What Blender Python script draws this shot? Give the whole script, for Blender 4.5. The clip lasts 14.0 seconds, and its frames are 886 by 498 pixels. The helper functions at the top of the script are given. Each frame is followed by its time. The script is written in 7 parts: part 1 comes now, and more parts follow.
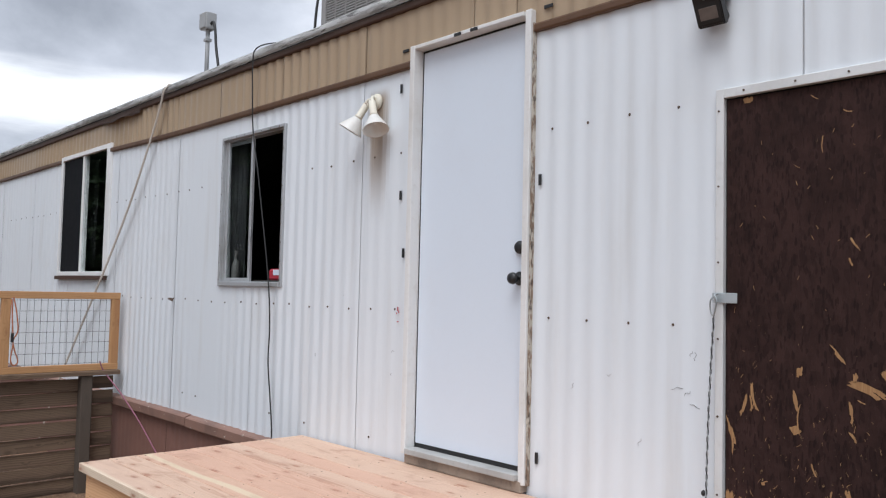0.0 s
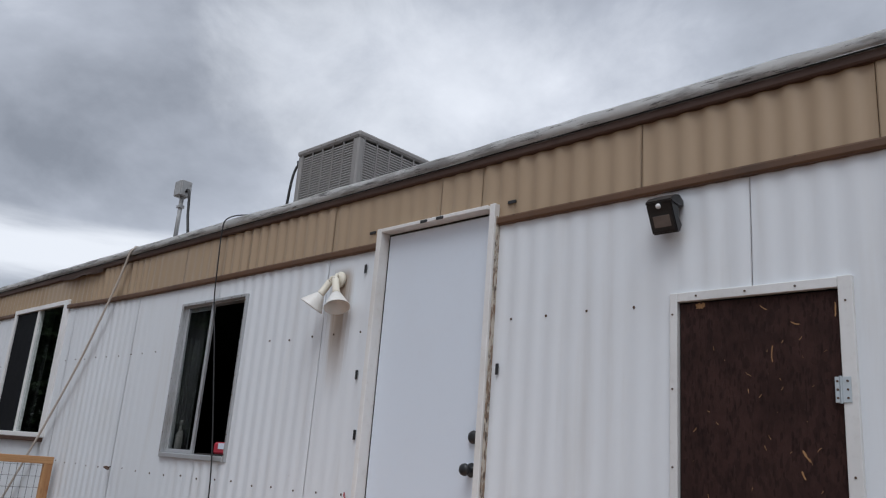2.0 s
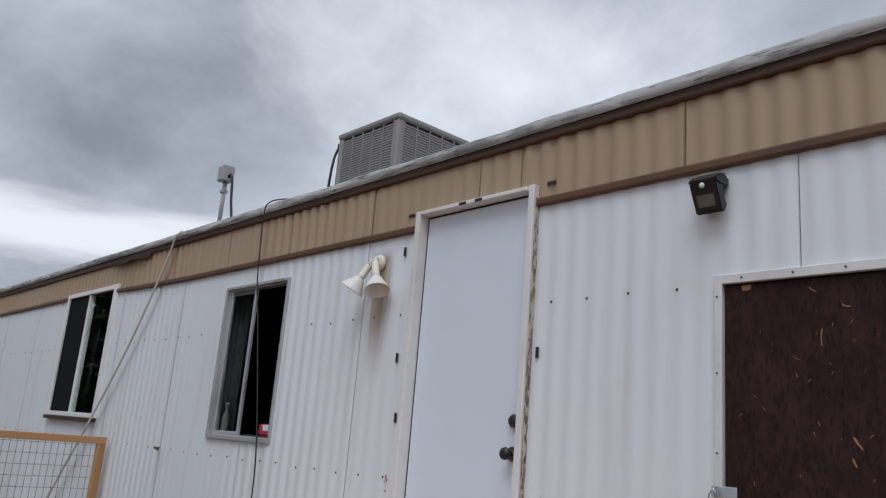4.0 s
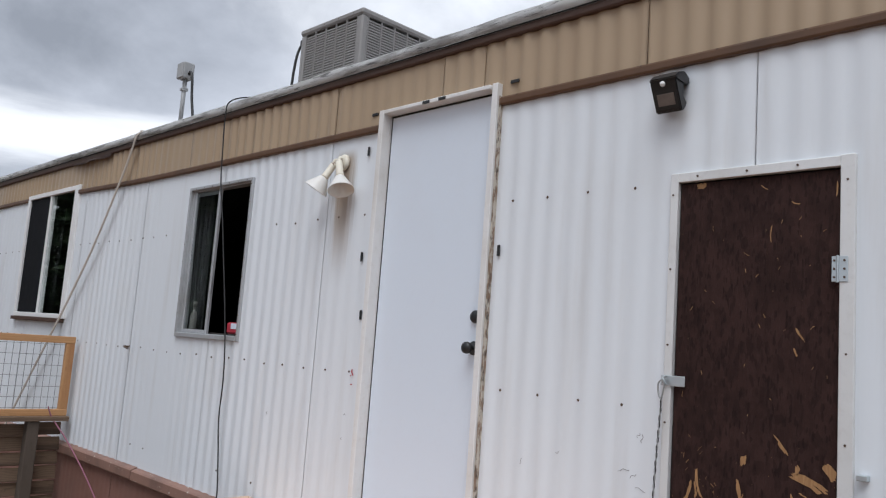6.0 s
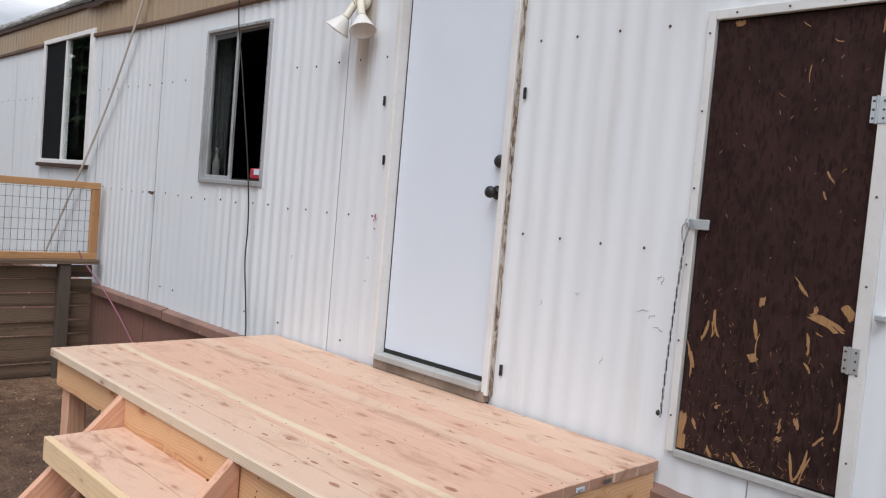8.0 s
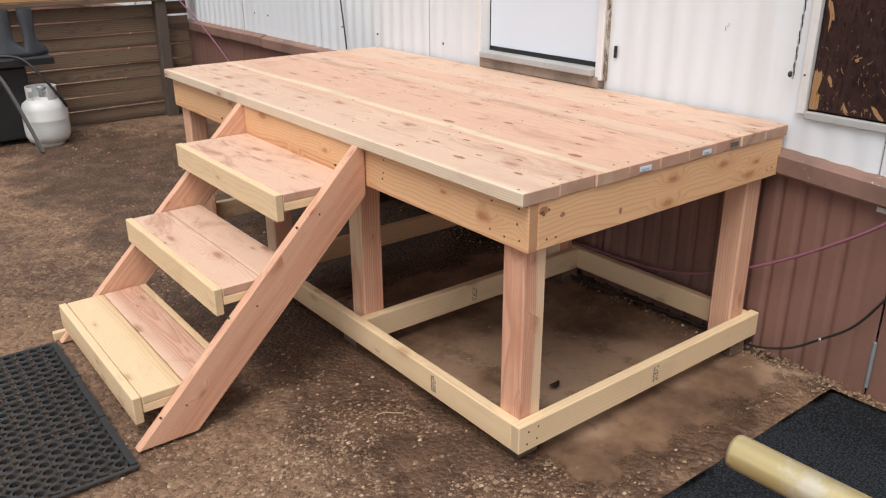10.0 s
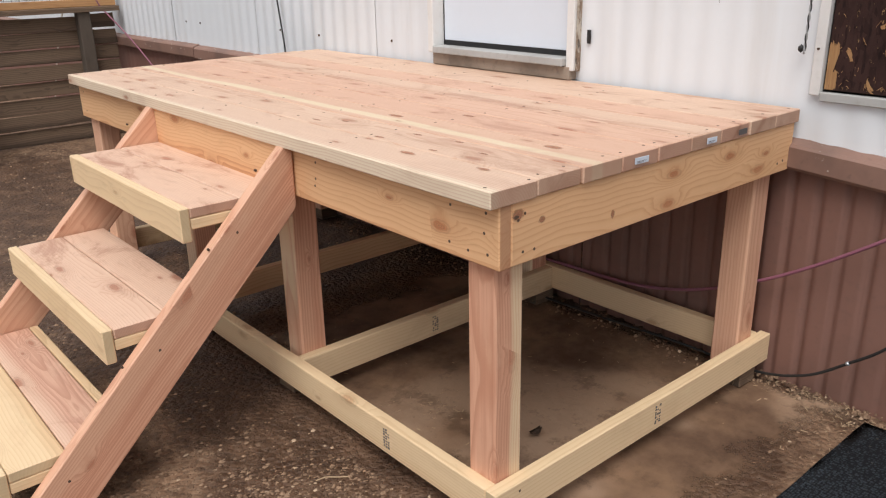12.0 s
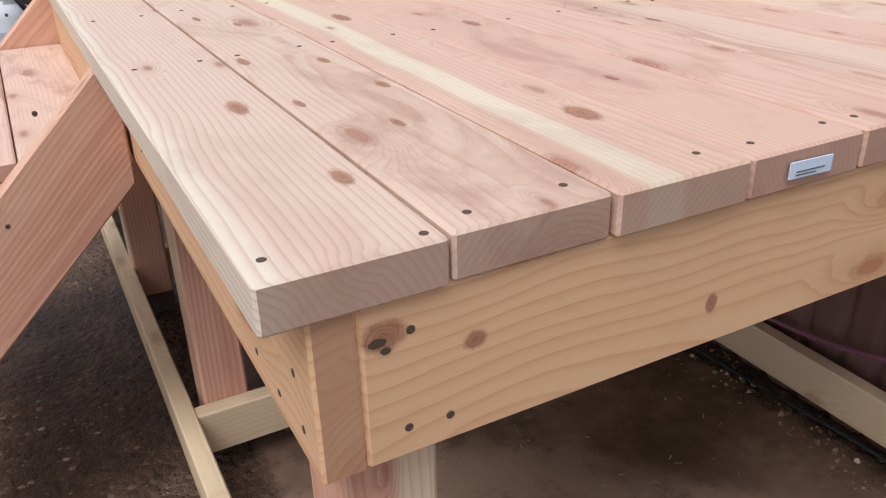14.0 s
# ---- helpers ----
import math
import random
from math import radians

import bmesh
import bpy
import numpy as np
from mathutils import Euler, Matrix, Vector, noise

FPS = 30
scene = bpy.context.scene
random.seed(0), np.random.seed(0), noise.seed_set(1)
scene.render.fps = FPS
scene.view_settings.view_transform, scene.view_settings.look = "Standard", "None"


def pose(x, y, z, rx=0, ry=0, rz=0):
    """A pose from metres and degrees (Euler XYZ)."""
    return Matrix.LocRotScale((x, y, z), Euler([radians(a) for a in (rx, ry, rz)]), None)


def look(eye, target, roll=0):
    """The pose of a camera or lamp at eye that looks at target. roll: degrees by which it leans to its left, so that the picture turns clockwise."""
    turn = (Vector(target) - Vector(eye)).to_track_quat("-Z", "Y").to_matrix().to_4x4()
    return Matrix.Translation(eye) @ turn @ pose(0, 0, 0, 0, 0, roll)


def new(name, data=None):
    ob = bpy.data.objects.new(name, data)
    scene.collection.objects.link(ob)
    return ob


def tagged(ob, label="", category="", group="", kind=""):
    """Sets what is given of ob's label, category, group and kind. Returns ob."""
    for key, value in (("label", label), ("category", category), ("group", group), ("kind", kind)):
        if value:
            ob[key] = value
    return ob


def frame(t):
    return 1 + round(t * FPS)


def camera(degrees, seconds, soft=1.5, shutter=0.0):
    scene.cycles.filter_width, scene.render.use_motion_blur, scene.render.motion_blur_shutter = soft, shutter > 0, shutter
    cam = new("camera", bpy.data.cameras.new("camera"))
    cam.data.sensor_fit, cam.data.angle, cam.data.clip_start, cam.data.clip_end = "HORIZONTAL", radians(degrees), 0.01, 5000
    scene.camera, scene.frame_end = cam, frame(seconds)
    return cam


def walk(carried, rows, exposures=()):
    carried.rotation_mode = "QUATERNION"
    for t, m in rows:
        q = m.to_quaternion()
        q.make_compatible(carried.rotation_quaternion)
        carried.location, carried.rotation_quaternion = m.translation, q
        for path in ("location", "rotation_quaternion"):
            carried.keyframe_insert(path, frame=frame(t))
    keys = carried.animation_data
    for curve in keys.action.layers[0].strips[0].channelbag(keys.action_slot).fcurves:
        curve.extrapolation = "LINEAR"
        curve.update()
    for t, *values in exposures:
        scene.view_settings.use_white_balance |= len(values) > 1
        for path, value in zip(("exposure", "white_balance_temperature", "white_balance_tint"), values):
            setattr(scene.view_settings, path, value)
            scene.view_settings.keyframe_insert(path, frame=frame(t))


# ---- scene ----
cam = camera(57.7, 14.0, soft=1.2)
PATH = [
    (0, (-2.658, -1.452, 1.736), (-1.302, 0.014, 1.841), 1.3),
    (0.5, (-2.642, -1.463, 1.743), (-1.267, -0.029, 1.968), 1.9),
    (1, (-2.623, -1.48, 1.782), (-1.288, -0.076, 2.278), 2.8),
    (1.5, (-2.609, -1.468, 1.785), (-1.268, -0.095, 2.347), 4.0),
    (2, (-2.649, -1.469, 1.785), (-1.291, -0.101, 2.317), 4.5),
    (2.5, (-2.625, -1.471, 1.774), (-1.269, -0.092, 2.282), 4.7),
    (3, (-2.597, -1.468, 1.777), (-1.276, -0.047, 2.264), 4.8),
    (3.2, (-2.619, -1.465, 1.802), (-1.334, -0.01, 2.281), 4.7),
    (5.3, (-2.575, -1.473, 1.804), (-1.255, -0.042, 2.263), 4.3),
    (5.5, (-2.598, -1.482, 1.799), (-1.243, -0.063, 2.186), 3.8),
    (6, (-2.599, -1.503, 1.789), (-1.212, -0.083, 2.034), 4.2),
    (6.5, (-2.584, -1.499, 1.778), (-1.206, -0.053, 1.89), 3.8),
    (7, (-2.591, -1.505, 1.77), (-1.225, -0.045, 1.801), 4.2),
    (7.5, (-2.596, -1.495, 1.764), (-1.226, -0.039, 1.756), 4.7),
    (8, (-2.599, -1.48, 1.728), (-1.217, -0.038, 1.618), 4.9),
    (8.5, (-2.625, -1.451, 1.667), (-1.255, -0.035, 1.323), 2.9),
    (9, (-2.647, -1.436, 1.597), (-1.365, -0.001, 1.052), 0.5),
    (9.2, (-2.668, -1.44, 1.574), (-1.42, 0.003, 0.976), 0.4),
    (11.3, (-2.489, -1.367, 1.428), (-1.431, 0.125, 0.618), -1.8),
    (11.5, (-2.452, -1.253, 1.404), (-1.338, 0.219, 0.633), -1.9),
    (12, (-2.33, -1.092, 1.312), (-1.108, 0.338, 0.631), -1.2),
    (12.5, (-2.139, -0.963, 1.24), (-0.924, 0.468, 0.55), -1.1),
    (13, (-1.925, -0.713, 1.154), (-0.744, 0.677, 0.335), -2.4),
    (13.5, (-1.658, -0.500, 1.152), (-0.515, 0.876, 0.26), -3.95),
    (14, (-1.367, -0.430, 1.112), (-0.537, 1.155, 0.221), -1.5),
]
walk_rows = [(t, look(eye, target, roll)) for t, eye, target, roll in PATH]
EXPOSURES = [(0, 0.31, 6300, 10), (0.5, 0.28, 6300, 10), (0.75, 0.08, 6300, 10), (1.0, -0.19, 6250, 10), (3.2, -0.21, 6250, 10), (5.5, -0.06, 6250, 10), (6.0, 0.11, 6300, 10),
             (6.5, 0.24, 6350, 10), (7.5, 0.27, 6400, 10), (9.0, 0.44, 6700, 11), (11.3, 0.56, 7050, 11), (11.5, 0.56, 7050, 11), (12.0, 0.46, 6900, 11), (12.5, 0.46, 6900, 11), (13.0, 0.50, 7200, 12), (13.5, 0.58, 6350, 11), (14, 0.45, 6050, 11)]
walk(cam, walk_rows, EXPOSURES)

# ---- world and sun: a bright overcast sky ----
world = bpy.data.worlds.new("overcast")
scene.world = world
world.use_nodes = True
wn, wl = world.node_tree.nodes, world.node_tree.links
wn.clear()


def wnode(kind, **values):
    n = wn.new(kind)
    for k, v in values.items():
        n.inputs[k].default_value = v
    return n


w_out = wn.new("ShaderNodeOutputWorld")
w_bg = wnode("ShaderNodeBackground", Strength=1.0)
w_sky = wn.new("ShaderNodeTexSky")
w_sky.sky_type, w_sky.sun_disc = "NISHITA", False
w_sky.sun_elevation, w_sky.sun_rotation = radians(59), radians(-123)
w_gain = wn.new("ShaderNodeVectorMath")
w_gain.operation = "SCALE"
w_gain.inputs["Scale"].default_value = 0.05
wl.new(w_sky.outputs[0], w_gain.inputs[0])
w_co = wn.new("ShaderNodeTexCoord")
w_sep = wn.new("ShaderNodeSeparateXYZ")
wl.new(w_co.outputs["Generated"], w_sep.inputs[0])
w_up = wn.new("ShaderNodeMath")
w_up.operation = "MAXIMUM"
w_up.inputs[1].default_value = 0.0
wl.new(w_sep.outputs["Z"], w_up.inputs[0])
w_hi = wn.new("ShaderNodeMath")
w_hi.operation = "ADD"
w_hi.inputs[1].default_value = 0.30
wl.new(w_up.outputs[0], w_hi.inputs[0])
w_div = wn.new("ShaderNodeVectorMath")
w_div.operation = "DIVIDE"
w_cmb = wn.new("ShaderNodeCombineXYZ")
for i in range(3):
    wl.new(w_hi.outputs[0], w_cmb.inputs[i])
wl.new(w_co.outputs["Generated"], w_div.inputs[0])
wl.new(w_cmb.outputs[0], w_div.inputs[1])
w_map = wn.new("ShaderNodeMapping")
w_map.inputs["Location"].default_value = (3.1, 1.7, 0.0)
w_map.inputs["Scale"].default_value = (1.0, 1.0, 0.0)
wl.new(w_div.outputs[0], w_map.inputs[0])
w_n = wnode("ShaderNodeTexNoise", Scale=1.15, Detail=9.0, Roughness=0.56, Distortion=0.25)
wl.new(w_map.outputs[0], w_n.inputs["Vector"])
w_ramp = wn.new("ShaderNodeValToRGB")
e = w_ramp.color_ramp.elements
e[0].position, e[0].color = 0.36, (0.335, 0.36, 0.41, 1)
e[1].position, e[1].color = 0.70, (1.12, 1.15, 1.22, 1)
m_ = e.new(0.53)
m_.color = (0.62, 0.655, 0.73, 1)
wl.new(w_n.outputs["Fac"], w_ramp.inputs[0])
w_mix = wn.new("ShaderNodeMixRGB")
w_mix.inputs[0].default_value = 0.88
wl.new(w_gain.outputs[0], w_mix.inputs[1])
wl.new(w_ramp.outputs[0], w_mix.inputs[2])


def w_math(op, a, b=0.0):
    n_ = wn.new("ShaderNodeMath")
    n_.operation = op
    for i_, v_ in enumerate((a, b)):
        if hasattr(v_, "is_linked"):
            wl.new(v_, n_.inputs[i_])
        else:
            n_.inputs[i_].default_value = v_
    return n_.outputs[0]


def w_step(v, lo, hi):
    n_ = wn.new("ShaderNodeMapRange")
    n_.interpolation_type = "SMOOTHSTEP"
    wl.new(v, n_.inputs[0])
    n_.inputs[1].default_value, n_.inputs[2].default_value = lo, hi
    return n_.outputs[0]


# a thin place in the cloud, and a ragged bright gap low over the horizon
w_dot = wn.new("ShaderNodeVectorMath")
w_dot.operation = "DOT_PRODUCT"
wl.new(w_co.outputs["Generated"], w_dot.inputs[0])
w_dot.inputs[1].default_value = (0.557, 0.697, 0.452)
w_rag = wnode("ShaderNodeTexNoise", Scale=5.5, Detail=8.0, Roughness=0.6, Distortion=0.4)
wl.new(w_co.outputs["Generated"], w_rag.inputs["Vector"])
w_thin = w_math("MULTIPLY", w_step(w_math("ADD", w_dot.outputs["Value"], w_math("MULTIPLY", w_math("SUBTRACT", w_rag.outputs["Fac"], 0.5), 0.07)), 0.972, 1.012), 0.7)
w_str = wn.new("ShaderNodeMapping")
w_str.inputs["Scale"].default_value = (2.2, 2.2, 14.0)
wl.new(w_co.outputs["Generated"], w_str.inputs[0])
w_low = wnode("ShaderNodeTexNoise", Scale=1.0, Detail=7.0, Roughness=0.55)
wl.new(w_str.outputs[0], w_low.inputs["Vector"])
w_z = w_math("ADD", w_sep.outputs["Z"], w_math("MULTIPLY", w_math("SUBTRACT", w_low.outputs["Fac"], 0.5), 0.10))
w_gap = w_math("MULTIPLY", w_math("MULTIPLY", w_step(w_z, 0.165, 0.195), w_step(w_z, 0.250, 0.215)), 1.0)
w_open = w_math("MAXIMUM", w_thin, w_gap)
w_lit = wn.new("ShaderNodeMixRGB")
wl.new(w_open, w_lit.inputs[0])
wl.new(w_mix.outputs[0], w_lit.inputs[1])
w_lit.inputs[2].default_value = (0.98, 1.01, 1.06, 1)
wl.new(w_lit.outputs[0], w_bg.inputs[0])
wl.new(w_bg.outputs[0], w_out.inputs[0])

sun = new("sun", bpy.data.lights.new("sun", "SUN"))
sun.data.energy, sun.data.angle, sun.data.color = 1.9, radians(36), (0.985, 0.99, 1.0)
sun.matrix_world = look((-5.5, -3.6, 11), (0, 0, 0))


# ---- materials ----
class Nodes:
    """A small builder for node materials."""

    def __init__(self, name, rough=0.6, metal=0.0):
        self.mat = bpy.data.materials.new(name)
        self.mat.use_nodes = True
        self.t = self.mat.node_tree
        self.b = self.t.nodes["Principled BSDF"]
        self.b.inputs["Roughness"].default_value = rough
        self.b.inputs["Metallic"].default_value = metal
        self.co = self.t.nodes.new("ShaderNodeTexCoord")

    def link(self, a, b):
        self.t.links.new(a, b)

    def put(self, sock, v):
        if hasattr(v, "is_linked"):
            self.link(v, sock)
        elif isinstance(v, tuple) and len(v) == 3 and sock.type == "RGBA":
            sock.default_value = (*v, 1)
        else:
            sock.default_value = v

    def node(self, kind, **v):
        n = self.t.nodes.new("ShaderNode" + kind)
        for k, x in v.items():
            self.put(n.inputs[k], x)
        return n

    def math(self, op, a, b=0.0, c=None):
        n = self.t.nodes.new("ShaderNodeMath")
        n.operation = op
        self.put(n.inputs[0], a)
        self.put(n.inputs[1], b)
        if c is not None:
            self.put(n.inputs[2], c)
        return n.outputs[0]

    def step(self, v, lo, hi):
        n = self.t.nodes.new("ShaderNodeMapRange")
        n.interpolation_type = "SMOOTHSTEP"
        self.put(n.inputs[0], v)
        n.inputs[1].default_value, n.inputs[2].default_value = lo, hi
        return n.outputs[0]

    def scaled(self, s, src=None, loc=(0, 0, 0)):
        n = self.node("Mapping", Scale=s, Location=loc)
        self.link(src or self.co.outputs["Object"], n.inputs[0])
        return n.outputs[0]

    def noise(self, scale, vec=None, detail=4.0, rough=0.55, dist=0.0):
        n = self.node("TexNoise", Scale=scale, Detail=detail, Roughness=rough, Distortion=dist)
        self.link(vec or self.co.outputs["Object"], n.inputs["Vector"])
        return n.outputs["Fac"]

    def mix(self, f, a, b, mode="MIX"):
        n = self.t.nodes.new("ShaderNodeMixRGB")
        n.blend_type = mode
        self.put(n.inputs[0], f)
        self.put(n.inputs[1], a)
        self.put(n.inputs[2], b)
        return n.outputs[0]

    def bump(self, h, strength=0.3, dist=0.002):
        n = self.node("Bump", Strength=strength, Distance=dist)
        self.link(h, n.inputs["Height"])
        self.link(n.outputs[0], self.b.inputs["Normal"])

    def rand(self):
        return self.node("ObjectInfo").outputs["Random"]

    def color(self, c):
        self.put(self.b.inputs["Base Color"], c)
        return self

    def rough(self, r):
        self.put(self.b.inputs["Roughness"], r)
        return self


def painted(name, base, dirt, rough=0.5, amount=0.35, metal=0.0, grain=40.0, bump=0.15):
    """Paint or plastic with broad stains and fine specks."""
    n = Nodes(name, rough, metal)
    big = n.step(n.noise(2.2, detail=5.0), 0.45, 0.75)
    small = n.step(n.noise(grain, detail=3.0), 0.5, 0.8)
    c = n.mix(n.math("MULTIPLY", big, amount), base, dirt)
    c = n.mix(n.math("MULTIPLY", small, amount * 0.5), c, dirt)
    n.color(c)
    n.rough(n.math("ADD", rough - 0.08, n.math("MULTIPLY", n.noise(14.0), 0.18)))
    n.bump(n.noise(grain * 2), bump, 0.001)
    return n.mat


def timber(name, light, mid, dark, knots=1.0, pitch=0.0055, rough=0.62, vary=0.5, contrast=0.5, streak=None, side=None, pith=None, ends=None, wave=1.0, grain=0.6, sapwood=0.8, worn=0.25):
    """Sawn timber, length along local x: growth rings round a pith below the board, knots, and a tone of its own for each piece."""
    n = Nodes(name, rough)
    r = n.rand()
    off = n.node("CombineXYZ", X=n.math("MULTIPLY", r, 37.0), Y=n.math("MULTIPLY", r, 11.0), Z=n.math("MULTIPLY", r, 5.0))
    add = n.t.nodes.new("ShaderNodeVectorMath")
    n.link(n.co.outputs["Object"], add.inputs[0])
    n.link(off.outputs[0], add.inputs[1])
    p = add.outputs[0]
    sep = n.node("SeparateXYZ")
    n.link(n.co.outputs["Object"], sep.inputs[0])
    wob = n.noise(1.0, n.scaled((1.6, 2.5, 2.5), p), detail=2.0)
    wob2 = n.noise(1.0, n.scaled((5, 14, 14), p), detail=2.0)
    vor = n.node("TexVoronoi", Scale=1.0)
    vor.voronoi_dimensions = "2D"
    ps = n.node("SeparateXYZ")
    n.link(p, ps.inputs[0])
    flat = n.node("CombineXYZ", X=n.math("MULTIPLY", ps.outputs[0], 4.6), Y=n.math("MULTIPLY", n.math("ADD", ps.outputs[1], ps.outputs[2]), 12.0))
    n.link(flat.outputs[0], vor.inputs["Vector"])
    vor2 = n.node("SeparateColor")
    n.link(vor.outputs["Color"], vor2.inputs[0])
    has = n.step(vor2.outputs[0], 0.64, 0.68)
    kd = n.math("ADD", n.math("DIVIDE", vor.outputs["Distance"], n.math("ADD", 0.35, vor2.outputs[1])), n.math("MULTIPLY", n.math("SUBTRACT", n.noise(45.0, p, 3.0), 0.5), 0.11))
    near = n.math("MULTIPLY", n.math("SUBTRACT", 1.0, n.step(kd, 0.03, 0.5)), n.math("MULTIPLY", has, knots))
    y = n.math("ADD", sep.outputs[1], pith if pith else n.math("MULTIPLY", n.math("SUBTRACT", r, 0.5), 0.26))
    z = n.math("ADD", sep.outputs[2], n.math("ADD", 0.035, n.math("MULTIPLY", n.math("FRACT", n.math("MULTIPLY", r, 7.13)), 0.09)))
    rad = n.math("SQRT", n.math("ADD", n.math("MULTIPLY", y, y), n.math("MULTIPLY", z, z)))
    rad = n.math("ADD", rad, n.math("MULTIPLY", wob, 0.034 * wave))
    rad = n.math("ADD", rad, n.math("MULTIPLY", wob2, 0.007 * wave))
    rad = n.math("ADD", rad, n.math("MULTIPLY", near, 0.03))
    saw = n.math("FRACT", n.math("DIVIDE", rad, pitch))
    ring = n.math("MULTIPLY", n.step(saw, 0.25, 0.92), n.math("SUBTRACT", 1.0, n.step(saw, 0.93, 1.0)))
    fibre = n.noise(1.0, n.scaled((14, 420, 420), p), detail=3.0)
    tone = n.noise(1.0, n.scaled((0.9, 5.0, 5.0), p), detail=2.0)
    lines = n.step(n.noise(1.0, n.scaled((1.8, 95, 95), p), 5.0, 0.65, 0.6), 0.42, 0.66)
    r2 = n.math("FRACT", n.math("MULTIPLY", r, 13.7))
    base = n.mix(n.step(n.math("ADD", n.math("MULTIPLY", tone, 0.7), n.math("MULTIPLY", r2, vary)), 0.3, 0.85), tuple(0.5 * (a_ + b_) for a_, b_ in zip(light, mid)), mid)
    c = n.mix(n.math("MULTIPLY", ring, contrast), base, dark)
    c = n.mix(n.math("MULTIPLY", fibre, 0.16), c, dark)
    c = n.mix(n.math("MULTIPLY", lines, grain), c, tuple(0.35 * a_ + 0.65 * b_ for a_, b_ in zip(mid, dark)))
    core = n.math("MULTIPLY", n.math("SUBTRACT", 1.0, n.step(kd, 0.07, 0.13)), n.math("MULTIPLY", has, knots))
    kring = n.math("FRACT", n.math("MULTIPLY", kd, 34.0))
    mix_k = n.mix(kring, tuple(0.55 * v for v in dark), (dark[0] * 1.25, dark[1] * 1.0, dark[2] * 0.9))
    sap = n.step(rad, 0.085, 0.112)
    c = n.mix(n.math("MULTIPLY", sap, sapwood), c, n.mix(n.math("MULTIPLY", ring, contrast * 0.6), light, mid))
    if streak:
        lane = n.math("ABSOLUTE", n.math("SUBTRACT", n.math("ADD", sep.outputs[1], n.math("MULTIPLY", n.math("SUBTRACT", wob, 0.5), 0.055)), 0.022))
        lane = n.math("SUBTRACT", 1.0, n.step(lane, 0.013, 0.024))
        c = n.mix(n.math("MULTIPLY", lane, 0.78), c, streak)
    if side:
        # pale sapwood along one side: colour, local axis, from, to
        q = n.math("ADD", sep.outputs[side[1]], n.math("MULTIPLY", n.math("SUBTRACT", wob, 0.5), 0.03))
        c = n.mix(n.math("MULTIPLY", n.step(q, side[2], side[3]), 0.85), c, n.mix(n.math("MULTIPLY", ring, 0.35), side[0], mid))
    # late-wood lines stay crisp across heart and sapwood
    thin = n.math("MULTIPLY", n.step(saw, 0.62, 0.9), n.math("SUBTRACT", 1.0, n.step(saw, 0.92, 1.0)))
    c = n.mix(n.math("MULTIPLY", thin, 0.5 * contrast), c, tuple(0.45 * a_ + 0.55 * b_ for a_, b_ in zip(mid, dark)))
    rim_k = n.math("MULTIPLY", n.math("MULTIPLY", n.step(kd, 0.10, 0.13), n.math("SUBTRACT", 1.0, n.step(kd, 0.13, 0.17))), n.math("MULTIPLY", has, knots))
    c = n.mix(n.math("MULTIPLY", rim_k, 0.28), c, tuple(0.4 * v for v in dark))
    c = n.mix(n.math("MULTIPLY", near, 0.24), c, dark)
    c = n.mix(n.math("MULTIPLY", core, 0.75), c, mix_k)
    c = n.mix(n.math("MULTIPLY", n.step(n.noise(3.5, p, 5.0), 0.55, 0.85), 0.2), c, tuple(0.6 * v for v in mid))
    scuff = n.step(n.noise(1.0, n.scaled((9, 30, 30), p), 6.0, 0.7), 0.56, 0.72)
    c = n.mix(n.math("MULTIPLY", scuff, 0.22), c, tuple(0.62 * v for v in mid))
    pale = n.step(n.noise(1.0, n.scaled((5, 22, 22), p), 5.0, 0.65), 0.55, 0.75)
    c = n.mix(n.math("MULTIPLY", pale, 0.25), c, tuple(min(0.8, 1.18 * v) for v in light))
    tread = n.step(n.noise(1.0, n.scaled((3.2, 7.5, 7.5), p), 7.0, 0.68, 0.8), 0.50, 0.70)
    c = n.mix(n.math("MULTIPLY", tread, worn), c, (0.62 * mid[0], 0.52 * mid[1], 0.48 * mid[2]))
    nrm = n.node("SeparateXYZ")
    n.link(n.co.outputs["Normal"], nrm.inputs[0])
    cut = n.step(n.math("ABSOLUTE", nrm.outputs[0]), 0.8, 0.95)
    c = n.mix(n.math("MULTIPLY", cut, 0.62), c, ends or (dark[0] * 0.95, dark[1] * 1.2, dark[2] * 1.35))
    n.color(c)
    n.bump(n.math("ADD", n.math("MULTIPLY", fibre, 0.6), n.math("MULTIPLY", ring, 0.4)), 0.25, 0.0008)
    return n.mat


M_FIR = timber("new_fir", (0.67, 0.485, 0.36), (0.62, 0.385, 0.28), (0.37, 0.17, 0.10), contrast=0.56, worn=0.6, pitch=0.0056)
M_FIR_PINK = timber("new_fir_pink", (0.66, 0.43, 0.31), (0.61, 0.34, 0.245), (0.36, 0.15, 0.09), knots=0.9, contrast=0.5, worn=0.5, pitch=0.0056)
M_FIR_POST = timber("new_fir_post", (0.72, 0.465, 0.315), (0.69, 0.365, 0.245), (0.40, 0.145, 0.075), knots=0.7, contrast=0.46, pitch=0.008, grain=0.6, sapwood=0.4, worn=0.15)
M_FIR_STEP = timber("new_fir_tread", (0.71, 0.50, 0.37), (0.66, 0.40, 0.29), (0.36, 0.15, 0.09), knots=0.9, contrast=0.45, worn=0.85, pitch=0.0056)
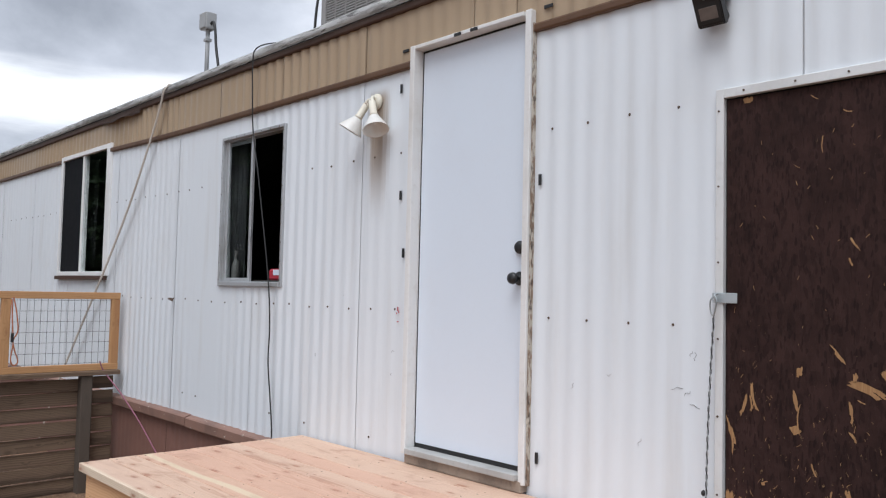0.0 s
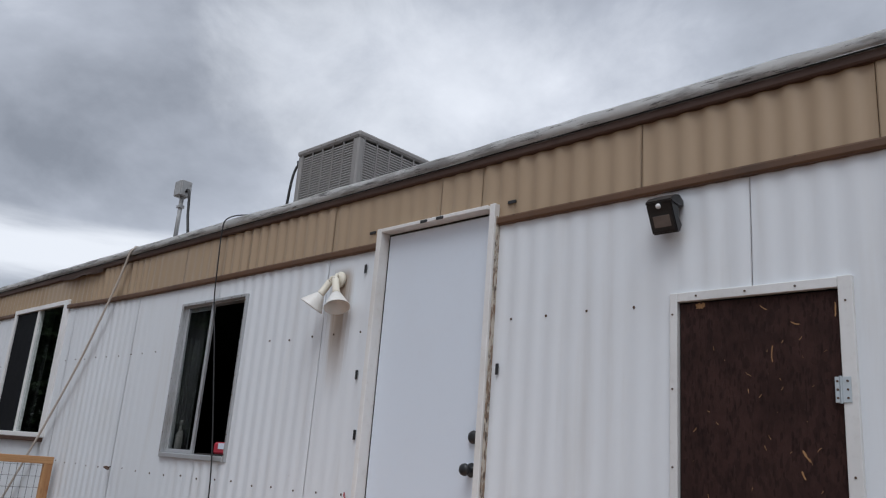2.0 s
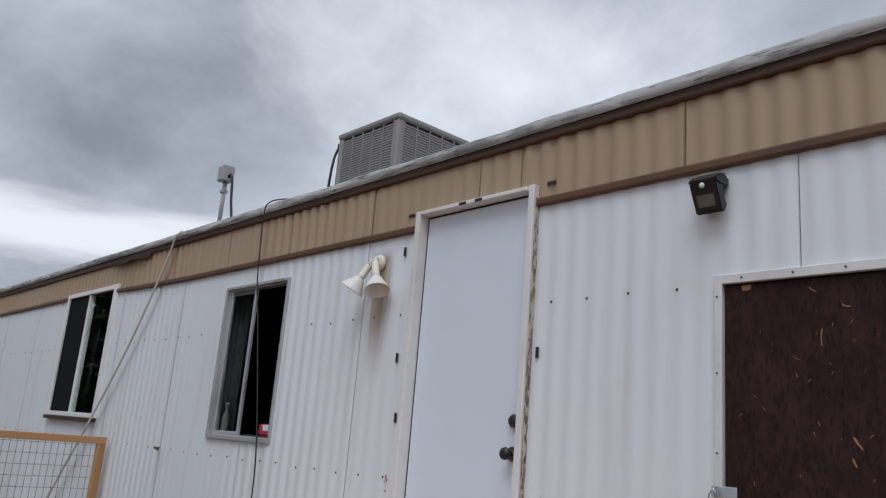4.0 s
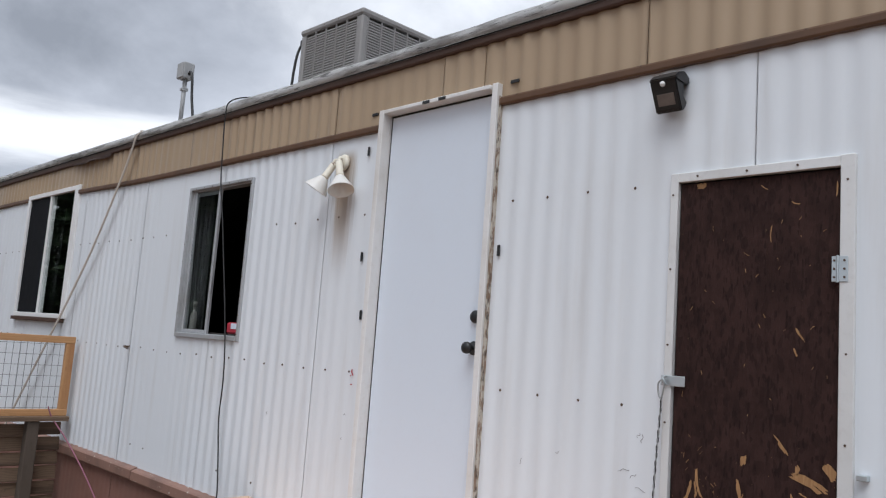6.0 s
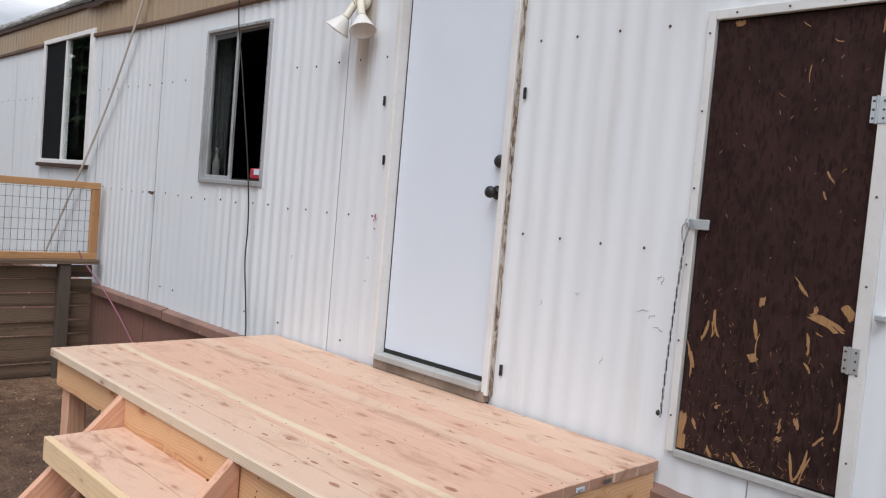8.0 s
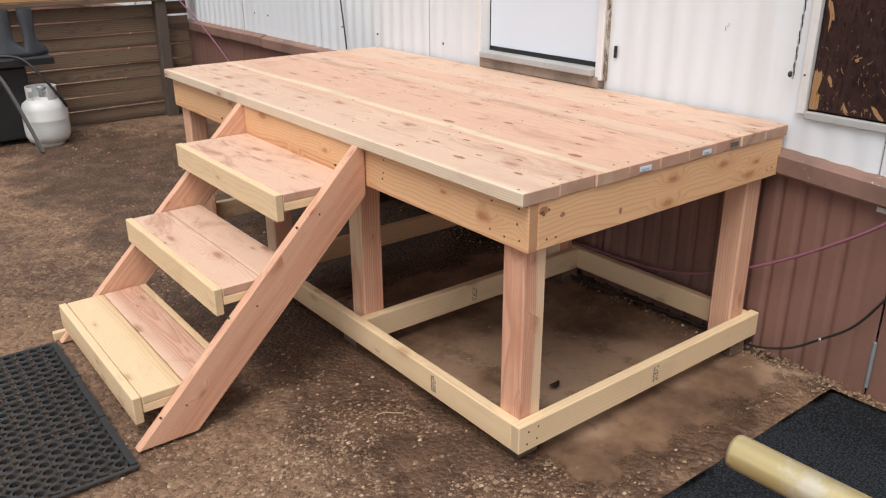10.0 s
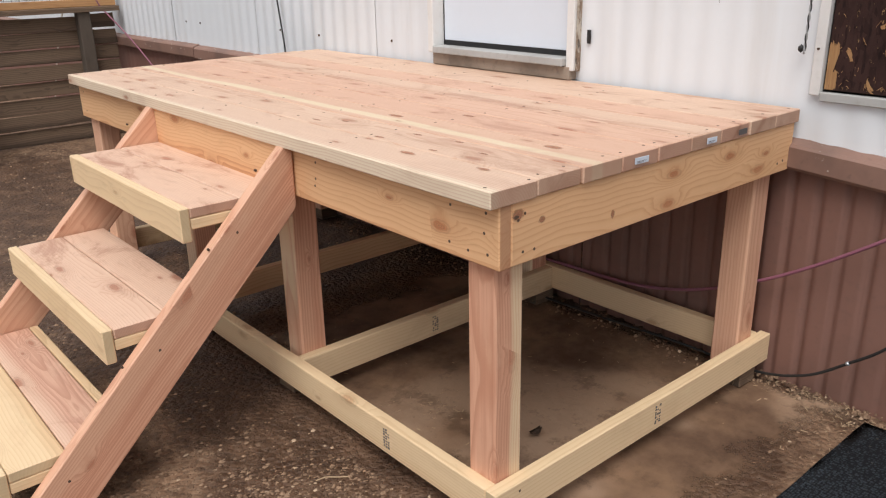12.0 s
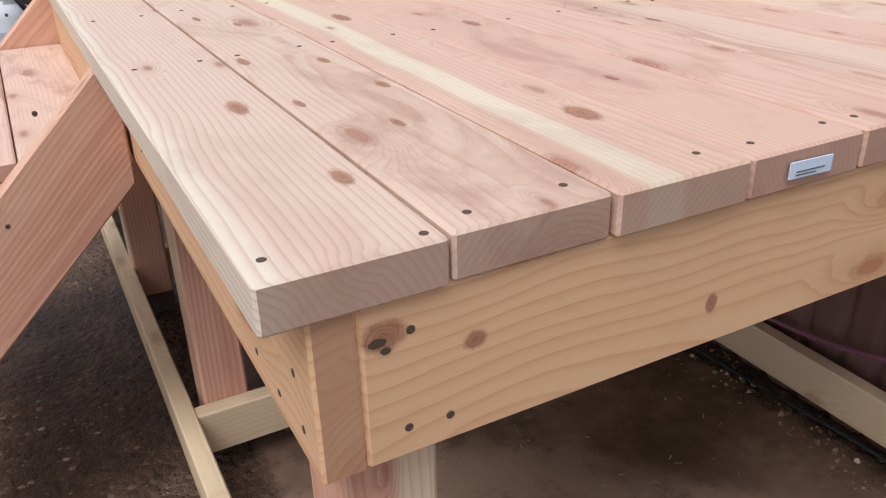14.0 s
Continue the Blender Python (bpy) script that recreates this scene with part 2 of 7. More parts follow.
M_FIR_YELLOW = timber("new_fir_yellow", (0.75, 0.465, 0.255), (0.71, 0.39, 0.198), (0.42, 0.165, 0.068), knots=1.0, pitch=0.0105, contrast=0.66, wave=2.0, worn=0.06, ends=(0.36, 0.175, 0.10))
M_FIR_PALE = timber("new_pine_pale", (0.76, 0.575, 0.36), (0.70, 0.49, 0.285), (0.46, 0.29, 0.16), knots=0.8, contrast=0.42, pitch=0.0085, grain=0.38, worn=0.18)
M_FIR_CREAM = timber("new_fir_cream", (0.66, 0.44, 0.315), (0.61, 0.36, 0.26), (0.37, 0.17, 0.10), contrast=0.52, pitch=0.0056, streak=(0.72, 0.61, 0.43))
M_FIR_EDGE = timber("new_fir_edge", (0.68, 0.50, 0.375), (0.63, 0.405, 0.30), (0.35, 0.15, 0.085), contrast=0.6, pitch=0.0064, pith=-0.125, side=((0.72, 0.62, 0.47), 1, 0.042, 0.066))
M_POST_HALF = timber("fir_post_half_sap", (0.72, 0.465, 0.315), (0.69, 0.365, 0.245), (0.40, 0.145, 0.075), knots=0.7, contrast=0.46, pitch=0.008, sapwood=0.1, worn=0.1, side=((0.75, 0.60, 0.39), 2, 0.004, -0.010))
M_POST_FACE = timber("fir_post_sap_face", (0.72, 0.465, 0.315), (0.69, 0.365, 0.245), (0.40, 0.145, 0.075), knots=0.7, contrast=0.46, pitch=0.008, sapwood=0.1, worn=0.1, side=((0.75, 0.61, 0.42), 2, 0.036, 0.042))
M_CEDAR = timber("stained_rail", (0.52, 0.29, 0.13), (0.44, 0.22, 0.09), (0.28, 0.12, 0.045), knots=0.5)
M_OLD = timber("weathered_board", (0.185, 0.122, 0.078), (0.105, 0.067, 0.043), (0.034, 0.022, 0.014), knots=0.4, rough=0.85, vary=0.9, contrast=0.7, grain=0.7, pitch=0.012)
M_OLD_POST = timber("weathered_post", (0.11, 0.085, 0.065), (0.08, 0.06, 0.046), (0.035, 0.03, 0.026), knots=0.2, rough=0.88)


def knot_material():
    """Red-brown knot wood that fades into the plank round it."""
    n = Nodes("fir_knot", 0.6)
    g = n.scaled((2, 2, 0), n.co.outputs["Generated"], (-1, -1, 0))
    ln = n.t.nodes.new("ShaderNodeVectorMath")
    ln.operation = "LENGTH"
    n.link(g, ln.inputs[0])
    r = n.math("ADD", ln.outputs["Value"], n.math("MULTIPLY", n.math("SUBTRACT", n.noise(130.0, None, 4.0), 0.5), 0.5))
    ring = n.math("FRACT", n.math("MULTIPLY", r, 5.0))
    c = n.mix(ring, (0.50, 0.25, 0.145), (0.36, 0.145, 0.075))
    c = n.mix(n.math("MULTIPLY", n.math("SUBTRACT", 1.0, n.step(r, 0.05, 0.35)), 0.5), c, (0.25, 0.105, 0.06))
    c = n.mix(n.math("MULTIPLY", n.step(n.noise(260.0), 0.58, 0.75), 0.5), c, (0.16, 0.07, 0.04))
    n.color(c)
    n.put(n.b.inputs["Alpha"], n.math("MULTIPLY", 0.72, n.math("SUBTRACT", 1.0, n.step(r, 0.42, 0.95))))
    return n.mat


M_KNOT = knot_material()
M_FRAME = painted("bright_frame_strip", (0.70, 0.70, 0.69), (0.40, 0.38, 0.35), 0.42, 0.35, metal=0.15)


def siding(name, base, dirt, streak, rough=0.42):
    n = Nodes(name, rough)
    v = n.scaled((1.0, 9.0, 0.7))
    run = n.step(n.noise(1.0, v, 5.0), 0.5, 0.78)
    blot = n.step(n.noise(1.4, None, 5.0), 0.5, 0.8)
    speck = n.step(n.noise(90.0, None, 2.0), 0.68, 0.8)
    c = n.mix(n.math("MULTIPLY", run, 0.27), base, streak)
    c = n.mix(n.math("MULTIPLY", blot, 0.22), c, dirt)
    c = n.mix(n.math("MULTIPLY", speck, 0.12), c, dirt)
    sep = n.node("SeparateXYZ")
    n.link(n.co.outputs["Object"], sep.inputs[0])
    scuff = n.step(n.noise(1.0, n.scaled((6, 6, 16)), 6.0, 0.7), 0.68, 0.74)
    low = n.math("SUBTRACT", 1.0, n.step(sep.outputs[2], 1.5, 2.1))
    c = n.mix(n.math("MULTIPLY", n.math("MULTIPLY", scuff, low), 0.35), c, streak)
    n.sep = sep
    n.c = c
    n.rough(n.math("ADD", rough - 0.06, n.math("MULTIPLY", n.noise(5.0), 0.16)))
    n.bump(n.noise(1.0, n.scaled((3, 3, 1.2)), 3.0), 0.35, 0.006)
    return n


n = siding("white_siding", (0.71, 0.742, 0.772), (0.60, 0.58, 0.54), (0.50, 0.47, 0.43))
# old lamp's run of rust and soot down the sheet under it
dy = n.math("ABSOLUTE", n.math("SUBTRACT", n.sep.outputs[1], 1.96))
dy = n.math("ADD", dy, n.math("MULTIPLY", n.math("SUBTRACT", n.noise(1.0, n.scaled((1, 40, 2.0))), 0.5), 0.12))
band = n.math("SUBTRACT", 1.0, n.step(dy, 0.03, 0.11))
tall = n.math("MULTIPLY", n.step(n.sep.outputs[2], 2.05, 2.55), n.math("SUBTRACT", 1.0, n.step(n.sep.outputs[2], 2.76, 2.84)))
n.color(n.mix(n.math("MULTIPLY", n.math("MULTIPLY", band, tall), 0.88), n.c, (0.30, 0.22, 0.15)))
M_WHITE = n.mat
n = siding("tan_siding", (0.37, 0.272, 0.175), (0.29, 0.20, 0.12), (0.26, 0.17, 0.10))
n.color(n.c)
M_TAN = n.mat
M_BROWN = painted("brown_trim", (0.058, 0.027, 0.016), (0.105, 0.062, 0.040), 0.6)
M_BANDTRIM = painted("band_trim_paint", (0.105, 0.050, 0.022), (0.045, 0.024, 0.014), 0.5, 0.6, grain=18.0)
def roof_coat():
    """Old white elastomer, cracked and worn through to dark felt in streaks along the edge."""
    n = Nodes("roof_coating", 0.8)
    v = n.scaled((14, 2.2, 14))
    worn = n.step(n.noise(1.0, v, 8.0, 0.7), 0.46, 0.60)
    crack = n.step(n.noise(1.0, n.scaled((40, 7, 60)), 6.0, 0.7), 0.55, 0.63)
    c = n.mix(worn, (0.72, 0.72, 0.71), (0.42, 0.41, 0.40))
    c = n.mix(n.math("MULTIPLY", crack, 0.75), c, (0.10, 0.095, 0.09))
    n.color(c)
    n.bump(n.noise(1.0, v, 8.0, 0.7), 0.8, 0.01)
    return n.mat


M_ROOF = roof_coat()
M_SKIRT = painted("brown_skirting", (0.215, 0.108, 0.083), (0.12, 0.070, 0.056), 0.62, 0.5)


def rail_paint():
    """Brown paint flaking off an old white coat."""
    n = Nodes("brown_skirting_rail", 0.6)
    c = n.mix(n.step(n.noise(3.0, None, 6.0), 0.4, 0.7), (0.255, 0.145, 0.11), (0.16, 0.095, 0.075))
    chip = n.step(n.noise(1.0, n.scaled((30, 16, 38)), 5.0, 0.7), 0.645, 0.665)
    c = n.mix(n.math("MULTIPLY", chip, 0.9), c, (0.58, 0.55, 0.50))
    c = n.mix(n.math("MULTIPLY", n.step(n.noise(35.0, None, 4.0), 0.6, 0.75), 0.4), c, (0.09, 0.055, 0.045))
    n.color(c)
    n.bump(n.math("SUBTRACT", n.noise(30.0), chip), 0.4, 0.001)
    return n.mat


M_SKIRT_RAIL = rail_paint()
M_DOOR = painted("white_door_paint", (0.665, 0.725, 0.80), (0.60, 0.62, 0.66), 0.38, 0.18, bump=0.04)
M_TRIM = painted("white_trim_paint", (0.72, 0.715, 0.70), (0.45, 0.40, 0.33), 0.5, 0.4)


def grimy_edge():
    """Old white paint peeling off a dark wooden edge."""
    n = Nodes("grimy_wood_edge", 0.8)
    peel = n.step(n.noise(1.0, n.scaled((50, 50, 16)), 7.0, 0.72), 0.46, 0.56)
    dark = n.step(n.noise(1.0, n.scaled((90, 60, 22)), 5.0, 0.7), 0.54, 0.62)
    c = n.mix(peel, (0.52, 0.47, 0.40), (0.23, 0.155, 0.105))
    c = n.mix(n.math("MULTIPLY", dark, 0.85), c, (0.035, 0.024, 0.018))
    n.color(c)
    n.bump(n.math("ADD", peel, dark), 0.6, 0.002)
    return n.mat


M_GRIME = grimy_edge()
M_PACKING = painted("dirty_packing", (0.30, 0.24, 0.19), (0.07, 0.05, 0.04), 0.85, 0.9, grain=30.0, bump=0.6)
M_SILL = painted("grey_threshold", (0.42, 0.42, 0.41), (0.22, 0.20, 0.18), 0.5, 0.6)
M_BLACK = painted("black_plastic", (0.012, 0.012, 0.013), (0.03, 0.03, 0.03), 0.42, 0.3)
M_RUBBER = painted("black_rubber", (0.022, 0.022, 0.024), (0.06, 0.055, 0.05), 0.75, 0.5, grain=60.0)
M_ALU = painted("dull_aluminium", (0.46, 0.475, 0.49), (0.28, 0.27, 0.25), 0.5, 0.6, metal=0.45)
M_ZINC = painted("zinc_plated", (0.55, 0.60, 0.62), (0.35, 0.33, 0.30), 0.35, 0.4, metal=0.8)
M_VINYL = painted("white_vinyl", (0.76, 0.76, 0.75), (0.5, 0.48, 0.44), 0.4, 0.3)
M_CREAM = painted("aged_lamp_enamel", (0.74, 0.70, 0.59), (0.36, 0.20, 0.09), 0.45, 0.45, grain=22.0)
M_SHADE = painted("white_shade_enamel", (0.74, 0.74, 0.71), (0.42, 0.27, 0.15), 0.4, 0.30, grain=30.0)
M_AC = painted("grey_ac_sheet", (0.275, 0.265, 0.255), (0.19, 0.175, 0.165), 0.5, 0.4)
M_ACDARK = painted("dark_coil", (0.10, 0.095, 0.09), (0.06, 0.055, 0.05), 0.7, 0.4)
M_BOX = painted("grey_box_paint", (0.36, 0.37, 0.375), (0.33, 0.32, 0.31), 0.5, 0.3)
M_STRAP = painted("beige_webbing", (0.45, 0.40, 0.345), (0.26, 0.22, 0.18), 0.85, 0.5, grain=200.0, bump=0.6)
M_CABLE = painted("black_cable", (0.014, 0.014, 0.014), (0.04, 0.04, 0.04), 0.5, 0.3)
M_PINK = painted("faded_pink_cord", (0.26, 0.095, 0.14), (0.19, 0.08, 0.10), 0.55, 0.4)
M_ORANGE = painted("orange_cord", (0.42, 0.14, 0.06), (0.25, 0.1, 0.05), 0.55, 0.3)
M_PVC = painted("cream_pipe", (0.72, 0.66, 0.52), (0.5, 0.42, 0.3), 0.4, 0.3)
M_TAPE = painted("grey_blue_putty", (0.20, 0.235, 0.25), (0.13, 0.13, 0.13), 0.6, 0.5)
# the gloom of the unlit rooms is put into this near-black
M_INSIDE = painted("gloom_toned_lining", (0.035, 0.032, 0.03), (0.02, 0.018, 0.016), 0.8, 0.4)
M_STRAW = painted("dry_straw", (0.40, 0.29, 0.18), (0.20, 0.13, 0.08), 0.85, 0.7)
M_CLOTH = painted("grey_curtain", (0.055, 0.056, 0.06), (0.04, 0.04, 0.04), 0.9, 0.4)
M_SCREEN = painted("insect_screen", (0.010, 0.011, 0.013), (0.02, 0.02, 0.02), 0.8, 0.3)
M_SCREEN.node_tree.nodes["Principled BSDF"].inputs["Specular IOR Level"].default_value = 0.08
M_RED = painted("red_packet", (0.42, 0.03, 0.05), (0.3, 0.02, 0.03), 0.4, 0.2)
M_WIRE = painted("galvanised_wire", (0.16, 0.165, 0.17), (0.09, 0.085, 0.08), 0.5, 0.4, metal=0.5)
M_TANK = painted("white_tank_enamel", (0.66, 0.67, 0.66), (0.42, 0.38, 0.33), 0.4, 0.35)
M_TAG = painted("white_paper_tag", (0.62, 0.69, 0.78), (0.6, 0.6, 0.62), 0.6, 0.2)
M_INK = painted("grey_ink", (0.10, 0.09, 0.09), (0.22, 0.19, 0.17), 0.8, 0.5)
M_SCREW = painted("dark_screw", (0.085, 0.050, 0.032), (0.03, 0.018, 0.012), 0.75, 0.5)
M_BOOT = painted("grey_rubber_boot", (0.06, 0.068, 0.078), (0.03, 0.03, 0.03), 0.35, 0.3)


def glass_material():
    n = Nodes("window_glass", 0.03)
    n.color((0.9, 0.95, 0.95))
    n.b.inputs["Transmission Weight"].default_value = 1.0
    n.b.inputs["IOR"].default_value = 1.45
    n.rough(n.math("MULTIPLY", n.step(n.noise(8.0), 0.5, 0.8), 0.06))
    return n.mat


M_GLASS = glass_material()


def lens_material():
    n = Nodes("lamp_lens", 0.25)
    n.color(n.mix(n.noise(30.0), (0.20, 0.17, 0.15), (0.12, 0.10, 0.09)))
    return n.mat


M_LENS = lens_material()


def chipboard():
    """Brown-painted strand board: pressed flakes under the paint, small nicks that show raw strands."""
    n = Nodes("brown_strand_board", 0.8)
    n.b.inputs["Specular IOR Level"].default_value = 0.18
    fl = n.node("TexVoronoi", Scale=1.0)
    n.link(n.scaled((1, 60, 26)), fl.inputs["Vector"])
    fs = n.node("SeparateColor")
    n.link(fl.outputs["Color"], fs.inputs[0])
    tilt = n.node("Mapping", Scale=(1, 150, 42), Rotation=(0.6, 0, 0))
    n.link(n.co.outputs["Object"], tilt.inputs[0])
    fl2 = n.node("TexVoronoi", Scale=1.0)
    n.link(tilt.outputs[0], fl2.inputs["Vector"])
    fs2 = n.node("SeparateColor")
    n.link(fl2.outputs["Color"], fs2.inputs[0])
    grainy = n.noise(1.0, n.scaled((1, 120, 45)), 5.0, 0.7)
    c = n.mix(n.step(n.noise(5.0, None, 6.0, 0.7), 0.35, 0.65), (0.027, 0.0125, 0.0105), (0.047, 0.0225, 0.0190))
    c = n.mix(n.math("MULTIPLY", n.step(fs.outputs[0], 0.5, 1.0), 0.55), c, (0.016, 0.0070, 0.0062))
    c = n.mix(n.math("MULTIPLY", n.step(fs.outputs[1], 0.8, 1.0), 0.25), c, (0.04, 0.019, 0.016))
    c = n.mix(n.math("MULTIPLY", n.step(grainy, 0.56, 0.7), 0.28), c, (0.042, 0.021, 0.018))
    c = n.mix(n.math("MULTIPLY", n.step(fs2.outputs[0], 0.9, 0.99), 0.3), c, (0.05, 0.027, 0.023))
    c = n.mix(n.math("MULTIPLY", n.step(fs2.outputs[1], 0.7, 0.95), 0.6), c, (0.011, 0.0048, 0.0044))
    sz = n.node("SeparateXYZ")
    n.link(n.co.outputs["Object"], sz.inputs[0])
    low = n.math("SUBTRACT", 1.0, n.step(sz.outputs[2], 1.1, 1.9))
    nick = n.step(n.math("ADD", n.noise(1.0, n.scaled((1, 75, 30)), 4.0, 0.75), n.math("MULTIPLY", low, 0.06)), 0.70, 0.735)
    c = n.mix(n.math("MULTIPLY", nick, 0.8), c, (0.42, 0.26, 0.12))
    n.color(c)
    n.bump(n.math("ADD", grainy, n.math("ADD", n.math("MULTIPLY", fs.outputs[0], 0.8), n.math("MULTIPLY", fs2.outputs[0], 0.8))), 1.0, 0.003)
    return n.mat


M_OSB = chipboard()


def raw_chip():
    n = Nodes("raw_strand", 0.75)
    v = n.scaled((60, 200, 18))
    n.color(n.mix(n.noise(1.0, v, 4.0), (0.19, 0.085, 0.03), (0.47, 0.27, 0.12)))
    n.bump(n.noise(1.0, v), 0.5, 0.001)
    return n.mat


M_CHIP = raw_chip()


def soil():
    """Trodden damp earth with grit, wood flakes and a few pale blotches of dry clay."""
    n = Nodes("damp_earth", 0.85)
    big = n.noise(0.9, None, 6.0, 0.6)
    mid = n.noise(7.0, None, 6.0, 0.65)
    c = n.mix(n.step(big, 0.35, 0.68), (0.09568, 0.04743, 0.02624), (0.234, 0.133, 0.07708))
    c = n.mix(n.math("MULTIPLY", n.step(mid, 0.45, 0.72), 0.65), c, (0.3536, 0.2213, 0.1353))
    grit = n.node("TexVoronoi", Scale=110.0)
    n.link(n.co.outputs["Object"], grit.inputs["Vector"])
    gs = n.node("SeparateColor")
    n.link(grit.outputs["Color"], gs.inputs[0])
    g = n.math("MULTIPLY", n.math("SUBTRACT", 1.0, n.step(grit.outputs["Distance"], 0.15, 0.42)), n.step(gs.outputs[0], 0.55, 0.7))
    c = n.mix(n.math("MULTIPLY", g, n.math("ADD", 0.25, n.math("MULTIPLY", n.step(mid, 0.35, 0.6), 0.5))), c, (0.4784, 0.3348, 0.2214))
    c = n.mix(n.math("MULTIPLY", n.step(n.noise(45.0, None, 3.0), 0.55, 0.75), 0.5), c, (0.0416, 0.02418, 0.01476))
    crumb = n.node("TexVoronoi", Scale=52.0)
    n.link(n.co.outputs["Object"], crumb.inputs["Vector"])
    cs = n.node("SeparateColor")
    n.link(crumb.outputs["Color"], cs.inputs[0])
    c = n.mix(n.math("MULTIPLY", n.step(cs.outputs[0], 0.35, 1.0), 0.38), c, (0.3744, 0.2437, 0.1542))
    c = n.mix(n.math("MULTIPLY", n.step(cs.outputs[1], 0.45, 1.0), 0.45), c, (0.052, 0.02697, 0.01476))
    # damp earth and painted-in shade under and round the platform, with a ragged edge
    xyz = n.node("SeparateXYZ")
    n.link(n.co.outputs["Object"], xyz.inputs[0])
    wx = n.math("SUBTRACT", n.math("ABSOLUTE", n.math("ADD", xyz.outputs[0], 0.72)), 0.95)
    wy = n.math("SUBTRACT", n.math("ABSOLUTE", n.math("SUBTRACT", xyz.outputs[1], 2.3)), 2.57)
    damp_shade = n.math("ADD", n.math("MAXIMUM", wx, wy), n.math("MULTIPLY", n.math("SUBTRACT", n.noise(2.6, None, 7.0, 0.65), 0.5), 1.3))
    damp_shade = n.math("SUBTRACT", 1.0, n.step(damp_shade, -0.10, 0.14))
    c = n.mix(n.math("MULTIPLY", damp_shade, 0.78), c, n.mix(n.step(mid, 0.4, 0.7), (0.0468, 0.02139, 0.01066), (0.1196, 0.06138, 0.03444)))
    n.color(c)
    n.rough(n.math("SUBTRACT", n.math("SUBTRACT", 0.95, n.math("MULTIPLY", damp_shade, 0.28)), n.math("MULTIPLY", n.step(big, 0.7, 0.4), 0.15)))
    n.bump(n.math("ADD", n.math("ADD", n.math("MULTIPLY", g, 0.8), n.math("MULTIPLY", crumb.outputs["Distance"], -0.7)), n.math("ADD", mid, n.noise(60.0, None, 4.0))), 0.9, 0.012)
    return n.mat


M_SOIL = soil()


def slab_material():
    n = Nodes("muddy_concrete", 0.6)
    big = n.noise(3.0, None, 6.0, 0.6)
    c = n.mix(n.step(big, 0.3, 0.7), (0.0832, 0.04278, 0.0246), (0.2444, 0.1488, 0.09184))
    c = n.mix(n.math("MULTIPLY", n.step(n.noise(1.3, None, 4.0), 0.48, 0.60), 0.7), c, (0.3848, 0.2604, 0.1763))
    c = n.mix(n.math("MULTIPLY", n.step(n.noise(9.0, None, 6.0, 0.7), 0.5, 0.66), 0.55), c, (0.06448, 0.03348, 0.01886))
    c = n.mix(n.math("MULTIPLY", n.step(n.noise(60.0, None, 3.0), 0.6, 0.8), 0.35), c, (0.0624, 0.04185, 0.0287))
    n.color(c)
    n.rough(n.math("SUBTRACT", 0.8, n.math("MULTIPLY", n.step(big, 0.3, 0.6), 0.35)))
    n.bump(n.math("ADD", big, n.noise(40.0)), 0.35, 0.006)
    # the mud creeps over the edge in an uneven line
    g = n.scaled((2, 2, 0), n.co.outputs["Generated"], (-1, -1, 0))
    gs = n.node("SeparateXYZ")
    n.link(g, gs.inputs[0])
    edge = n.math("MAXIMUM", n.math("ABSOLUTE", gs.outputs[0]), n.math("ABSOLUTE", gs.outputs[1]))
    edge = n.math("ADD", edge, n.math("MULTIPLY", n.math("SUBTRACT", n.noise(5.0, None, 7.0, 0.65), 0.5), 0.55))
    n.put(n.b.inputs["Alpha"], n.math("SUBTRACT", 1.0, n.step(edge, 0.80, 0.93)))
    return n.mat


M_SLAB = slab_material()


def stones_material():
    n = Nodes("grit_stones", 0.85)
    r = n.node("NewGeometry").outputs["Random Per Island"]
    c = n.mix(n.math("POWER", r, 1.15), (0.0884, 0.0465, 0.02624), (0.3848, 0.2511, 0.1599))
    c = n.mix(n.step(n.math("FRACT", n.math("MULTIPLY", r, 17.3)), 0.93, 0.95), c, (0.5408, 0.3999, 0.2747))
    n.color(n.mix(n.math("MULTIPLY", n.noise(80.0), 0.4), c, (0.104, 0.0651, 0.041)))
    return n.mat


M_STONES = stones_material()


def ribbed_mat_material():
    n = Nodes("ribbed_dark_mat", 0.85)
    w = n.node("TexVoronoi", Scale=1.0, Randomness=0.55)
    n.link(n.scaled((95, 150, 95)), w.inputs["Vector"])
    w2 = n.step(w.outputs["Distance"], 0.2, 0.6)
    c = n.mix(w2, (0.062, 0.078, 0.096), (0.010, 0.012, 0.016))
    c = n.mix(n.math("MULTIPLY", n.step(n.noise(70.0, None, 3.0), 0.66, 0.75), 0.7), c, (0.2, 0.18, 0.16))
    c = n.mix(n.math("MULTIPLY", n.step(n.noise(2.5, None, 5.0), 0.55, 0.75), 0.3), c, (0.08, 0.07, 0.06))
    n.color(c)
    n.bump(n.math("SUBTRACT", 1.0, w2), 0.8, 0.004)
    return n.mat


M_RIB = ribbed_mat_material()


